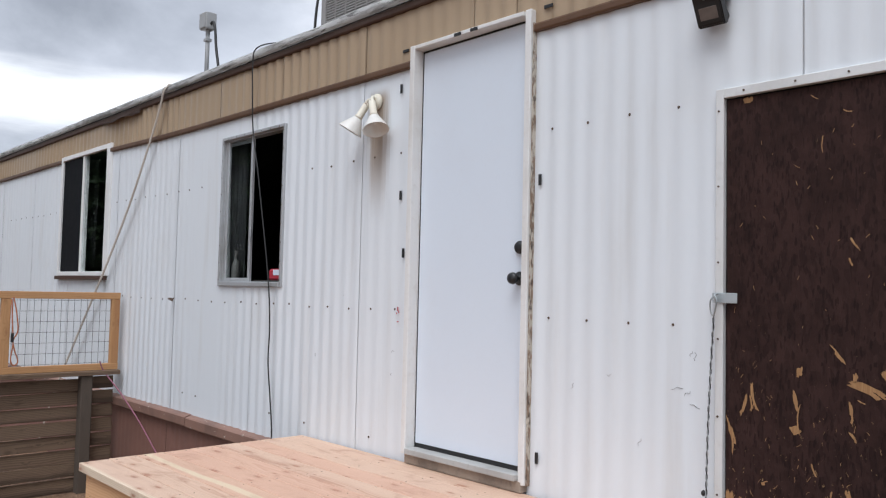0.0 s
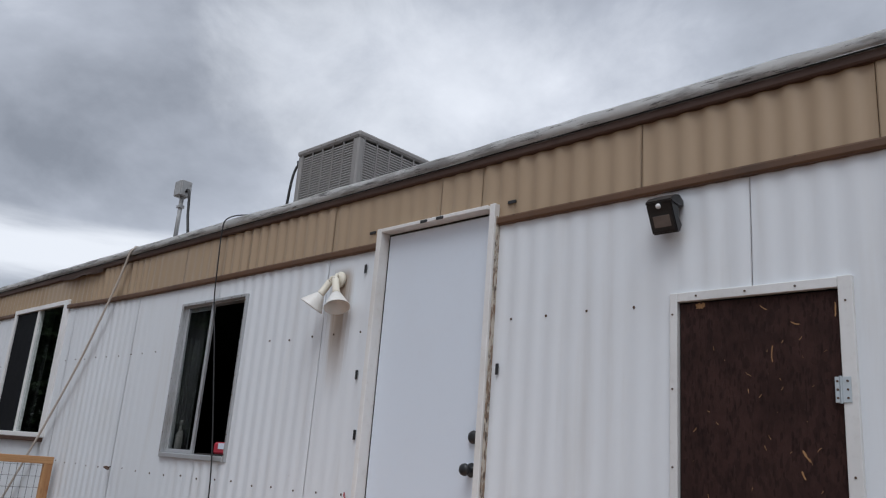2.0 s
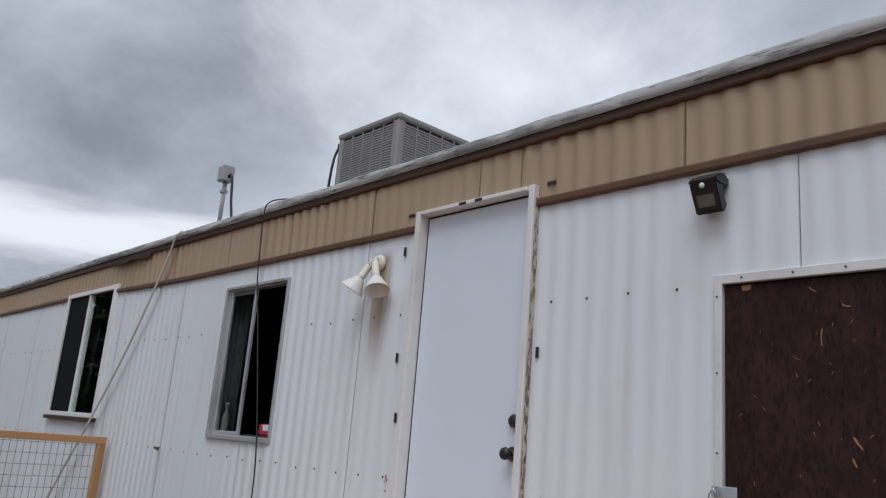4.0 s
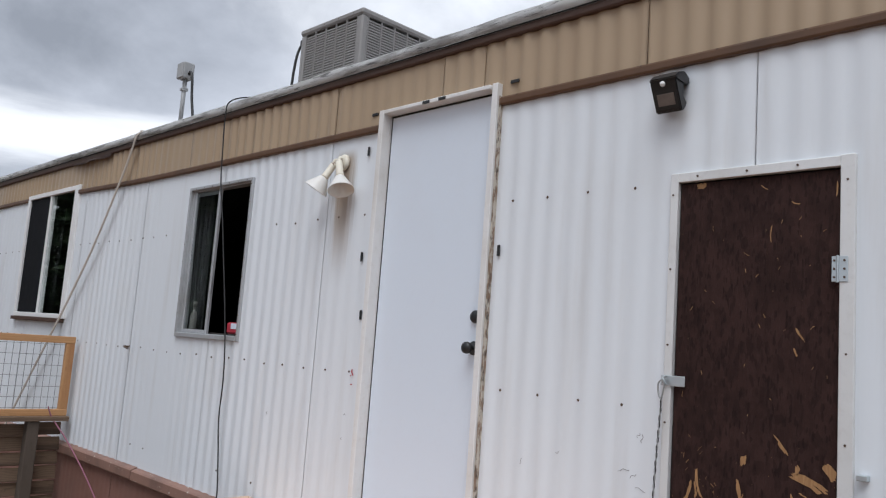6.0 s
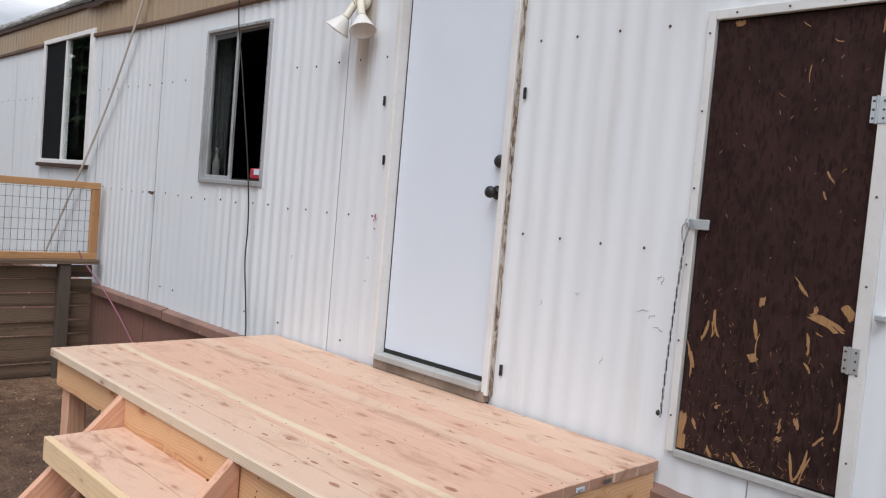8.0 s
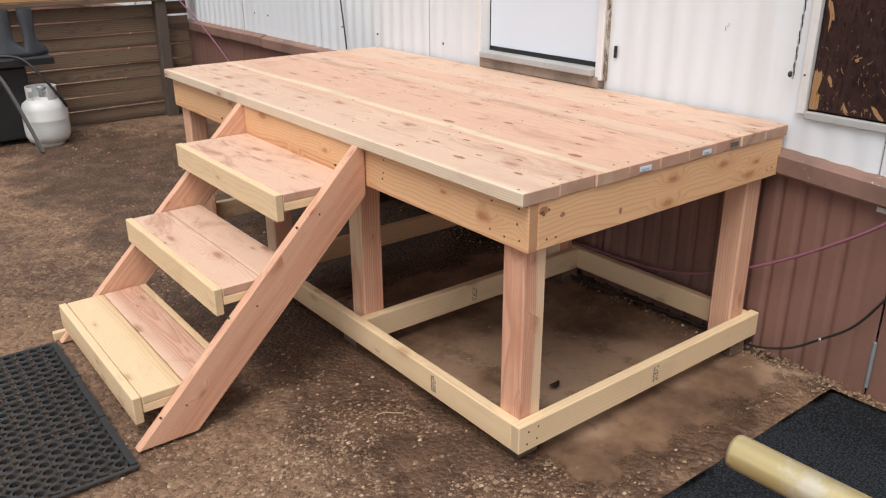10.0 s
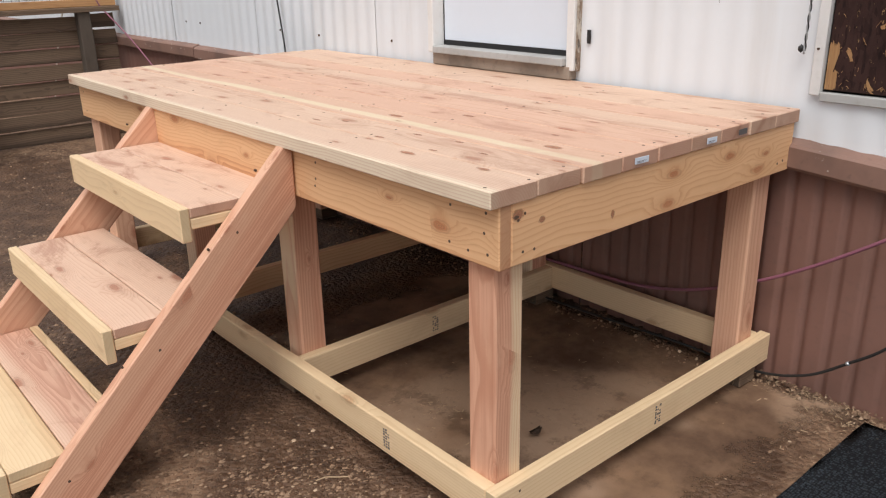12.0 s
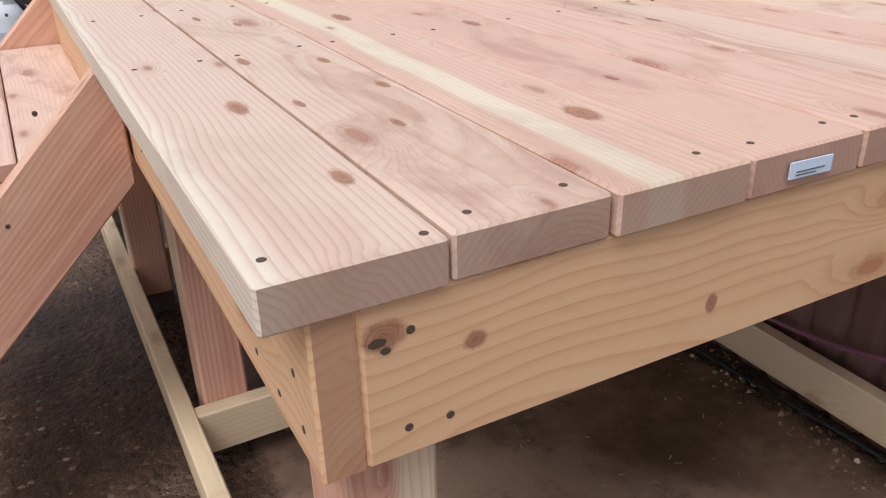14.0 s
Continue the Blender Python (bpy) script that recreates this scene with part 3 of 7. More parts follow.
def rusty_pipe_material():
    n = Nodes("worn_gilt_pipe", 0.34, 0.6)
    a = n.step(n.noise(9.0, None, 6.0, 0.7), 0.48, 0.62)
    c = n.mix(a, (0.60, 0.48, 0.24), (0.66, 0.60, 0.46))
    c = n.mix(n.math("MULTIPLY", n.step(n.noise(24.0, None, 5.0), 0.58, 0.68), 0.85), c, (0.30, 0.10, 0.03))
    c = n.mix(n.math("MULTIPLY", n.step(n.noise(6.0, None, 7.0, 0.75), 0.56, 0.62), 0.7), c, (0.70, 0.66, 0.56))
    c = n.mix(n.math("MULTIPLY", n.step(n.noise(15.0, None, 6.0, 0.75), 0.62, 0.66), 0.8), c, (0.20, 0.10, 0.05))
    n.color(c)
    n.bump(n.noise(40.0), 0.4, 0.001)
    return n.mat


M_GILT = rusty_pipe_material()


def leaf_material():
    n = Nodes("conifer_leaf", 0.6)
    r = n.node("NewGeometry").outputs["Random Per Island"]
    n.color(n.mix(r, (0.02, 0.045, 0.018), (0.055, 0.095, 0.035)))
    return n.mat


M_LEAF = leaf_material()
M_BARK = painted("bark", (0.10, 0.07, 0.05), (0.05, 0.035, 0.025), 0.9, 0.6)


# ---- mesh helpers ----
def finish(name, bm, material, smooth=False):
    me = bpy.data.meshes.new(name)
    bm.normal_update()
    bm.to_mesh(me)
    bm.free()
    if material:
        me.materials.append(material)
    if smooth:
        for p in me.polygons:
            p.use_smooth = True
    return me


def part(name, bm, material, parent=None, label="", smooth=False):
    """Links a bmesh as one mesh object, under a thing or a part when a parent is given."""
    ob = new(name, finish(name, bm, material, smooth))
    if parent:
        ob.parent = parent
    if label:
        ob["label"] = label
    return ob


def put(name, me, m, parent=None, label=""):
    """Another object on a mesh that exists already."""
    ob = new(name, me)
    ob.matrix_basis = m
    if parent:
        ob.parent = parent
    if label:
        ob["label"] = label
    return ob


def thing(name, label, category, group="", kind="", at=(0, 0, 0)):
    ob = new(name)
    ob.empty_display_size = 0.1
    ob.location = at
    return tagged(ob, label, category, group, kind)


def box(bm, x0, x1, y0, y1, z0, z1, bevel=0.0):
    """A box with an optional small bevel on every edge."""
    r = bmesh.ops.create_cube(bm, size=1.0)
    bmesh.ops.scale(bm, vec=(x1 - x0, y1 - y0, z1 - z0), verts=r["verts"])
    bmesh.ops.translate(bm, vec=((x0 + x1) / 2, (y0 + y1) / 2, (z0 + z1) / 2), verts=r["verts"])
    if bevel:
        es = list({ed for v in r["verts"] for ed in v.link_edges})
        bmesh.ops.bevel(bm, geom=es, offset=bevel, segments=1, affect="EDGES")
    return bm


def box_part(name, b, material, parent=None, label="", bevel=0.0):
    return part(name, box(bmesh.new(), *b, bevel), material, parent, label)


def lathe(bm, profile, segments=20, m=Matrix()):
    """A surface of revolution about local z from (radius, height) pairs."""
    rings = []
    for r, z in profile:
        rings.append([bm.verts.new(m @ Vector((r * math.cos(2 * math.pi * i / segments), r * math.sin(2 * math.pi * i / segments), z))) for i in range(segments)])
    for a, b in zip(rings, rings[1:]):
        for i in range(segments):
            j = (i + 1) % segments
            bm.faces.new((a[i], a[j], b[j], b[i]))
    if profile[0][0] > 1e-4:
        bm.faces.new(rings[0][::-1])
    if profile[-1][0] > 1e-4:
        bm.faces.new(rings[-1])
    return bm


def tube(points, radius, sides=8, flat=None):
    """A tube along a smooth line through the points; flat=(w, h) makes a strap."""
    pts = [Vector(p) for p in points]
    fine = []
    for i in range(len(pts) - 1):
        p0, p1, p2, p3 = pts[max(i - 1, 0)], pts[i], pts[i + 1], pts[min(i + 2, len(pts) - 1)]
        for k in range(8):
            s = k / 8
            fine.append(0.5 * ((2 * p1) + (p2 - p0) * s + (2 * p0 - 5 * p1 + 4 * p2 - p3) * s * s + (3 * p1 - p0 - 3 * p2 + p3) * s ** 3))
    fine.append(pts[-1])
    bm = bmesh.new()
    rings = []
    for i, p in enumerate(fine):
        d = (fine[min(i + 1, len(fine) - 1)] - fine[max(i - 1, 0)]).normalized()
        a = Vector((1, 0, 0)) if abs(d.x) < 0.9 else Vector((0, 1, 0))
        u = d.cross(a).normalized()
        v = d.cross(u).normalized()
        if flat:
            ring = [p + u * sx * flat[0] / 2 + v * sy * flat[1] / 2 for sx, sy in ((-1, -1), (1, -1), (1, 1), (-1, 1))]
        else:
            ring = [p + (u * math.cos(2 * math.pi * k / sides) + v * math.sin(2 * math.pi * k / sides)) * radius for k in range(sides)]
        rings.append([bm.verts.new(q) for q in ring])
    for a, b in zip(rings, rings[1:]):
        for k in range(len(a)):
            j = (k + 1) % len(a)
            bm.faces.new((a[k], a[j], b[j], b[k]))
    bm.faces.new(rings[0][::-1])
    bm.faces.new(rings[-1])
    return bm


plank_meshes = {}


def plank(name, size, m, material, parent, label="", bevel=0.003):
    """A sawn board, its length along local x, with eased edges; boards of one size share a mesh."""
    key = (tuple(round(s, 4) for s in size), material.name)
    if key not in plank_meshes:
        L, w, h = size
        plank_meshes[key] = finish("board", box(bmesh.new(), -L / 2, L / 2, -w / 2, w / 2, -h / 2, h / 2, bevel), material)
    return put(name, plank_meshes[key], m, parent, label)


ALONG_X, ALONG_Y, ALONG_Z = pose(0, 0, 0), pose(0, 0, 0, 0, 0, 90), pose(0, 0, 0, 0, -90, 0)


def span(name, x0, x1, y0, y1, z0, z1, material, parent, label="", bevel=0.003):
    """A board filling a box given by its limits; its grain runs along the longest side."""
    c = Matrix.Translation(((x0 + x1) / 2, (y0 + y1) / 2, (z0 + z1) / 2))
    dx, dy, dz = x1 - x0, y1 - y0, z1 - z0
    if dx >= dy and dx >= dz:
        return plank(name, (dx, dy, dz), c @ ALONG_X, material, parent, label, bevel)
    if dy >= dz:
        return plank(name, (dy, dx, dz), c @ ALONG_Y, material, parent, label, bevel)
    return plank(name, (dz, dy, dx), c @ ALONG_Z, material, parent, label, bevel)


# ---- plan ----
DECK_X0, DECK_X1, DECK_Y0, DECK_Y1, DECK_TOP = -1.275, -0.015, 0.0, 2.575, 0.88
BOARD, THICK, RIM = 0.14, 0.039, 0.142
DOOR = (0.884, 1.614, 0.962, 2.958)
WIN_A = (2.898, 3.702, 1.752, 2.757)
WIN_B = (5.85, 7.085, 1.815, 2.982)
PLY = (-0.602, -0.045, 0.93, 2.445)
HOUSE_Y0, HOUSE_Y1, HOUSE_X1 = -4.2, 17.5, 3.7
TAN_Z, EAVE_Z, WALL_Z = 2.918, 3.20, 0.74


def rise(y):
    """The band's lower edge climbs a little towards the far end."""
    q = min(max((y - 4.0) / 3.6, 0), 1)
    return 0.052 * q * q * (3 - 2 * q)


KNOTS_TOP = ((-1.159, 0.139, 0.014, 0.006, 0), (-1.178, 0.376, 0.020, 0.007, 0), (-1.119, 0.355, 0.011, 0.004, 0), (-1.029, 0.522, 0.012, 0.005, 0), (-1.117, 0.57, 0.016, 0.005, 0),
             (-1.015, 0.376, 0.012, 0.005, 0), (-1.06, 0.242, 0.011, 0.004, 0), (-0.897, 0.172, 0.021, 0.010, 0), (-1.10, 0.896, 0.014, 0.004, 0), (-1.057, 0.814, 0.011, 0.004, 0),
             (-0.904, 0.774, 0.022, 0.008, 0), (-0.788, 0.261, 0.009, 0.004, 0), (-0.604, 0.505, 0.012, 0.005, 0), (-0.76, 0.62, 0.018, 0.006, 0), (-0.531, 0.485, 0.014, 0.005, 0))
KNOTS_RIM = ((-1.192, 0.808, 0.007, 0.004, 1), (-1.186, 0.800, 0.004, 0.003, 1), (-1.187, 0.811, 0.013, 0.010, 0), (-1.114, 0.786, 0.007, 0.006, 0), (-0.871, 0.745, 0.005, 0.007, 0))


def over_slab(x, y):
    """1 over the concrete, falling to 0 round it."""
    d = max(abs(x + 0.57) - 0.5, abs(y - 0.62) - 0.80)
    return min(max((0.12 - d) / 0.2, 0), 1)


def ripple(x, y):
    h = 0.014 * noise.noise((x * 1.7, y * 1.7, 0.3)) + 0.007 * noise.noise((x * 6, y * 6, 1.3)) + 0.004 * noise.noise((x * 15, y * 15, 4.3))
    return h * (1 - 0.85 * over_slab(x, y)) - 0.006


def ground_z(x, y):
    s = min(max((y - 2.6) / 2.8, 0), 1)
    return 0.05 * s * s * (3 - 2 * s)


# ---- ground ----
def make_ground():
    bm = bmesh.new()
    xs = [-400, -120, -40, -15, -8] + [-5 + 0.05 * i for i in range(112)] + [2, 6, 20, 60, 400]
    ys = [-400, -120, -40, -15, -6] + [-3 + 0.05 * i for i in range(192)] + [8, 12, 20, 45, 120, 400]
    grid = []
    for y in ys:
        row = []
        for x in xs:
            h = ground_z(x, y)
            if -5 <= x <= 0.6 and -3 <= y <= 6.6:
                h += ripple(x, y)
            row.append(bm.verts.new((x, y, h)))
        grid.append(row)
    for a, b in zip(grid, grid[1:]):
        for i in range(len(xs) - 1):
            bm.faces.new((a[i], a[i + 1], b[i + 1], b[i]))
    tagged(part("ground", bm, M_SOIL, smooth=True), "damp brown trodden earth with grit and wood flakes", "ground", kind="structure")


make_ground()


def make_slab():
    """Old concrete under the platform, its edge broken and half covered with mud."""
    bm = bmesh.new()
    n_x, n_y = 24, 36
    grid = []
    for i in range(n_x + 1):
        x = -1.20 + 1.21 * i / n_x
        grid.append([bm.verts.new((x, -0.32 + 1.85 * j / n_y, 0.0012 + 0.002 * noise.noise((x * 2, j * 0.12, 3)))) for j in range(n_y + 1)])
    for a, b in zip(grid, grid[1:]):
        for j in range(n_y):
            bm.faces.new((a[j], b[j], b[j + 1], a[j + 1]))
    geo = bmesh.ops.extrude_face_region(bm, geom=bm.faces[:])
    bmesh.ops.translate(bm, vec=(0, 0, -0.03), verts=[v for v in geo["geom"] if isinstance(v, bmesh.types.BMVert)])
    bmesh.ops.recalc_face_normals(bm, faces=bm.faces[:])
    tagged(part("concrete_slab", bm, M_SLAB), "muddy damp concrete slab under the platform", "slab", kind="structure")


make_slab()


# ---- mobile home: wall, siding, skirting, roof ----
def make_wall_core():
    """The framed wall behind the sheets, with the four openings through it."""
    bm = bmesh.new()
    cuts_y = sorted({HOUSE_Y0, HOUSE_Y1, *PLY[:2], *DOOR[:2], *WIN_A[:2], *WIN_B[:2]})
    holes = (PLY, DOOR, WIN_A, WIN_B)
    for y0, y1 in zip(cuts_y, cuts_y[1:]):
        hole = next((h for h in holes if h[0] <= y0 and y1 <= h[1]), None)
        if hole:
            box(bm, 0.012, 0.11, y0, y1, WALL_Z, hole[2])
            box(bm, 0.012, 0.11, y0, y1, hole[3], EAVE_Z + 0.06)
        else:
            box(bm, 0.012, 0.11, y0, y1, WALL_Z, EAVE_Z + 0.06)
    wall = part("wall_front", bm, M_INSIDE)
    return tagged(wall, "white ribbed metal wall of a mobile home with tan top band", "wall", kind="structure")


WALL = make_wall_core()
RIB = 0.1


def rib_x(y):
    """The sheet's wave: broad flats with rounded ribs."""
    soft = 0.0031 * (0.75 + 0.9 * noise.noise((y * 0.9, 0.0, 6.0)))
    return 0.004 - soft * math.tanh(1.4 * math.sin(2 * math.pi * y / RIB))


def sheet(y0, y1, z0, z1, holes=(), lift=0.0, amp=1.0, band=False):
    """A ribbed sheet between two seams, cut out round the openings, its side edges folded back."""
    ys = {y0, y1}
    k = math.ceil(y0 / 0.0125)
    while k * 0.0125 < y1 - 0.002:
        if k * 0.0125 > y0 + 0.002:
            ys.add(k * 0.0125)
        k += 1
    zs = {z0, z1}
    for h in holes:
        ys.update(v for v in h[:2] if y0 < v < y1)
        zs.update(v for v in h[2:] if z0 < v < z1)
    n_z = max(2, int((z1 - z0) / 0.3))
    zs.update(z0 + (z1 - z0) * i / n_z for i in range(n_z))
    ys, zs = sorted(ys), sorted(zs)
    bm = bmesh.new()
    vs = {}

    def vert(i, j):
        if (i, j) not in vs:
            y, z = ys[i], zs[j]
            dent = 0.0016 * noise.noise((y * 1.9, z * 2.3, 0.7))
            at_edge = j == (0 if band else len(zs) - 1)
            vs[i, j] = bm.verts.new((amp * (rib_x(y) - 0.004) + 0.004 + dent - lift, y, z + (rise(y) if at_edge else 0)))
        return vs[i, j]

    for i in range(len(ys) - 1):
        for j in range(len(zs) - 1):
            cy, cz = (ys[i] + ys[i + 1]) / 2, (zs[j] + zs[j + 1]) / 2
            if any(h[0] < cy < h[1] and h[2] < cz < h[3] for h in holes):
                continue
            bm.faces.new((vert(i, j), vert(i, j + 1), vert(i + 1, j + 1), vert(i + 1, j)))
    for i in (0, len(ys) - 1):
        for j in range(len(zs) - 1):
            if (i, j) in vs and (i, j + 1) in vs:
                a, b = vs[i, j], vs[i, j + 1]
                c, d = bm.verts.new(b.co + Vector((0.012, 0, 0))), bm.verts.new(a.co + Vector((0.012, 0, 0)))
                bm.faces.new((a, b, c, d))
    return bm


def make_siding():
    holes = [(h[0] - 0.004, h[1] + 0.004, h[2] - 0.004, h[3] + 0.004) for h in (PLY, DOOR, WIN_A, WIN_B)]
    tall_b = (WIN_B[0] - 0.04, WIN_B[1] + 0.03, WIN_B[2], WIN_B[3] + 0.01)
    seams = [HOUSE_Y0, -2.71, -1.515, -0.32, 0.875, 2.095, 3.255, 4.41]
    y = 5.61
    while y < HOUSE_Y1 - 0.3:
        seams.append(y)
        y += 1.2
    seams.append(HOUSE_Y1)
    for a, b in zip(seams, seams[1:]):
        part("siding_sheet", sheet(a + 0.0009, b - 0.0009, 0.72 if a > -0.33 else 0.645, TAN_Z - 0.004, holes, 0.0, 1.0 if a < 1 else 1.2), M_WHITE, WALL, smooth=True)
    seams = [HOUSE_Y0, -3.35, -2.48, -1.62, -0.755, 0.111, 0.968, 1.234, 2.085, 2.935, 3.774, 4.664]
    y = 5.52
    while y < HOUSE_Y1 - 0.3:
        seams.append(y)
        y += 0.86
    seams.append(HOUSE_Y1)
    for a, b in zip(seams, seams[1:]):
        part("band_sheet", sheet(a + 0.0012, b - 0.0012, TAN_Z - 0.008, EAVE_Z + 0.01, (holes[1], tall_b), 0.004, 2.3, True), M_TAN, WALL, "tan ribbed metal band sheet", smooth=True)


make_siding()


def make_trims():
    def strip(name, y0, y1, z0, z1, proud, mat, label):
        bm = bmesh.new()
        n_ = max(1, int((y1 - y0) / 0.25))
        prof = ((0.012, z1), (-proud * 0.7, z1), (-proud, z1 - 0.008), (-proud, z0 + 0.008), (-proud * 0.8, z0), (0.012, z0))
        rings = []
        for i in range(n_ + 1):
            y = y0 + (y1 - y0) * i / n_
            w = 0.002 * noise.noise((y * 1.3, z0, 2.0))
            rings.append([bm.verts.new((x + w, y, z + w + (rise(y) if z1 < 3 else 0))) for x, z in prof])
        for a, b in zip(rings, rings[1:]):
            for k in range(len(prof)):
                j = (k + 1) % len(prof)
                bm.faces.new((a[k], b[k], b[j], a[j]))
        bm.faces.new(rings[0])
        bm.faces.new(rings[-1][::-1])
        part(name, bm, mat, WALL, label)

    left, right = DOOR[1] + 0.036, DOOR[0] - 0.041
    for y0, y1 in ((HOUSE_Y0, right), (left, WIN_B[0] - 0.05), (WIN_B[1] + 0.04, HOUSE_Y1)):
        strip("band_trim", y0, y1, 2.884, 2.922, 0.019, M_BANDTRIM, "dark brown lower trim of the tan band")
    strip("eave_trim", HOUSE_Y0, 5.2, EAVE_Z - 0.004, EAVE_Z + 0.038, 0.022, M_BROWN, "dark brown eave trim")
    strip("eave_trim", 5.2, HOUSE_Y1, EAVE_Z - 0.012, EAVE_Z + 0.034, 0.022, M_BROWN, "dark brown eave trim")


make_trims()


def make_roof():
    bm = bmesh.new()
    xs = [-0.035, -0.032, -0.01, 0.05, 0.3, 0.9, 1.5, 1.85, 2.2, 2.8, 3.4, 3.75]
    rise = lambda x: 0.16 * (1 - ((x - 1.85) / 1.9) ** 2)
    n_ = 174
    rows = []
    for i in range(n_ + 1):
        y = HOUSE_Y0 - 0.03 + (HOUSE_Y1 - HOUSE_Y0 + 0.06) * i / n_
        w = 0.010 * noise.noise((y * 2.1, 0, 5.0)) + 0.006 * noise.noise((y * 9, 0, 2.0))
        zs = [EAVE_Z + 0.035, EAVE_Z + 0.088 + w, EAVE_Z + 0.106 + w] + [EAVE_Z + 0.095 + rise(x) + 0.5 * w for x in xs[3:]]
        rows.append([bm.verts.new((x + (0.5 * w if k < 2 else 0), y, z)) for k, (x, z) in enumerate(zip(xs, zs))])
    for a, b in zip(rows, rows[1:]):
        for k in range(len(xs) - 1):
            bm.faces.new((a[k], a[k + 1], b[k + 1], b[k]))
    geo = bmesh.ops.solidify(bm, geom=bm.faces[:], thickness=0.03)
    tagged(part("roof", bm, M_ROOF, smooth=True), "low curved roof with cracked whitish coating at its edge", "roof", kind="structure")


make_roof()


def make_house_shell():
    """Rear wall, end walls, floor and ceiling that close the home."""
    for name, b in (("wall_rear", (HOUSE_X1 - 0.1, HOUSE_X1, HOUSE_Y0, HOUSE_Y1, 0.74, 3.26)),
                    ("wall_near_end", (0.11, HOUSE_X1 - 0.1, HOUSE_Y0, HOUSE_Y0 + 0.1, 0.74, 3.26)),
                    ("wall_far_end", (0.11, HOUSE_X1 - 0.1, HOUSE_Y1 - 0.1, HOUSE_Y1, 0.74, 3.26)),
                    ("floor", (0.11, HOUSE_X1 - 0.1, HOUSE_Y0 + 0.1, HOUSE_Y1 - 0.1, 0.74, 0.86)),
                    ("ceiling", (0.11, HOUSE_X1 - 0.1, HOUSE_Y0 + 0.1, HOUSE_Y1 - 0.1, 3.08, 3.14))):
        tagged(box_part(name, b, M_INSIDE), "lining inside the mobile home, near-black for the gloom of the rooms", name.split("_")[0], kind="structure")


make_house_shell()


def make_skirting():
    """Brown ribbed skirting under the home with a rail along its top."""
    root = tagged(new("skirting"), "brown painted ribbed skirting under the white wall", "skirting", kind="structure")
    joints = [HOUSE_Y0, -2.9, -1.65, -0.42, 0.8, 2.02, 3.24, 4.46, 5.68, 9.0, 13.0, HOUSE_Y1]
    for a, b in zip(joints, joints[1:]):
        bm = bmesh.new()
        k = max(6, int((b - a) / (0.009 if -0.5 < a < 3 else 0.02)))
        rows = []
        for i in range(k + 1):
            y = a + 0.003 + (b - a - 0.006) * i / k
            amp = 0.016 if -0.27 < y < 3.2 else 0.004
            x = 0.004 + amp * max(0, math.cos(2 * math.pi * y / 0.085)) ** 5
            rows.append([bm.verts.new((x + 0.004 * noise.noise((y * 2, z, 0)), y, z)) for z in (-0.02, 0.2, 0.45, 0.74)])
        for r0, r1 in zip(rows, rows[1:]):
            for j in range(3):
                bm.faces.new((r0[j], r0[j + 1], r1[j + 1], r1[j]))
        part("skirting_sheet", bm, M_SKIRT, root, smooth=True)
    for a, b, za, zb in ((0.06, 4.05, 0.778, 0.79), (4.06, 8.5, 0.795, 0.79), (8.51, HOUSE_Y1, 0.79, 0.79), (-1.6, 0.05, 0.66, 0.776), (HOUSE_Y0, -1.61, 0.64, 0.66)):
        bm = bmesh.new()
        prof = ((0.02, 0.02), (-0.034, 0.004), (-0.044, -0.004), (-0.044, -0.062), (-0.036, -0.072), (0.02, -0.072))
        va = [bm.verts.new((x, a, za + z)) for x, z in prof]
        vb = [bm.verts.new((x, b, zb + z)) for x, z in prof]
        for i in range(len(prof)):
            j = (i + 1) % len(prof)
            bm.faces.new((va[i], vb[i], vb[j], va[j]))
        bm.faces.new(va)
        bm.faces.new(vb[::-1])
        part("skirting_rail", bm, M_SKIRT_RAIL, root, "brown wooden rail with chipped paint")
    return root


SKIRT = make_skirting()


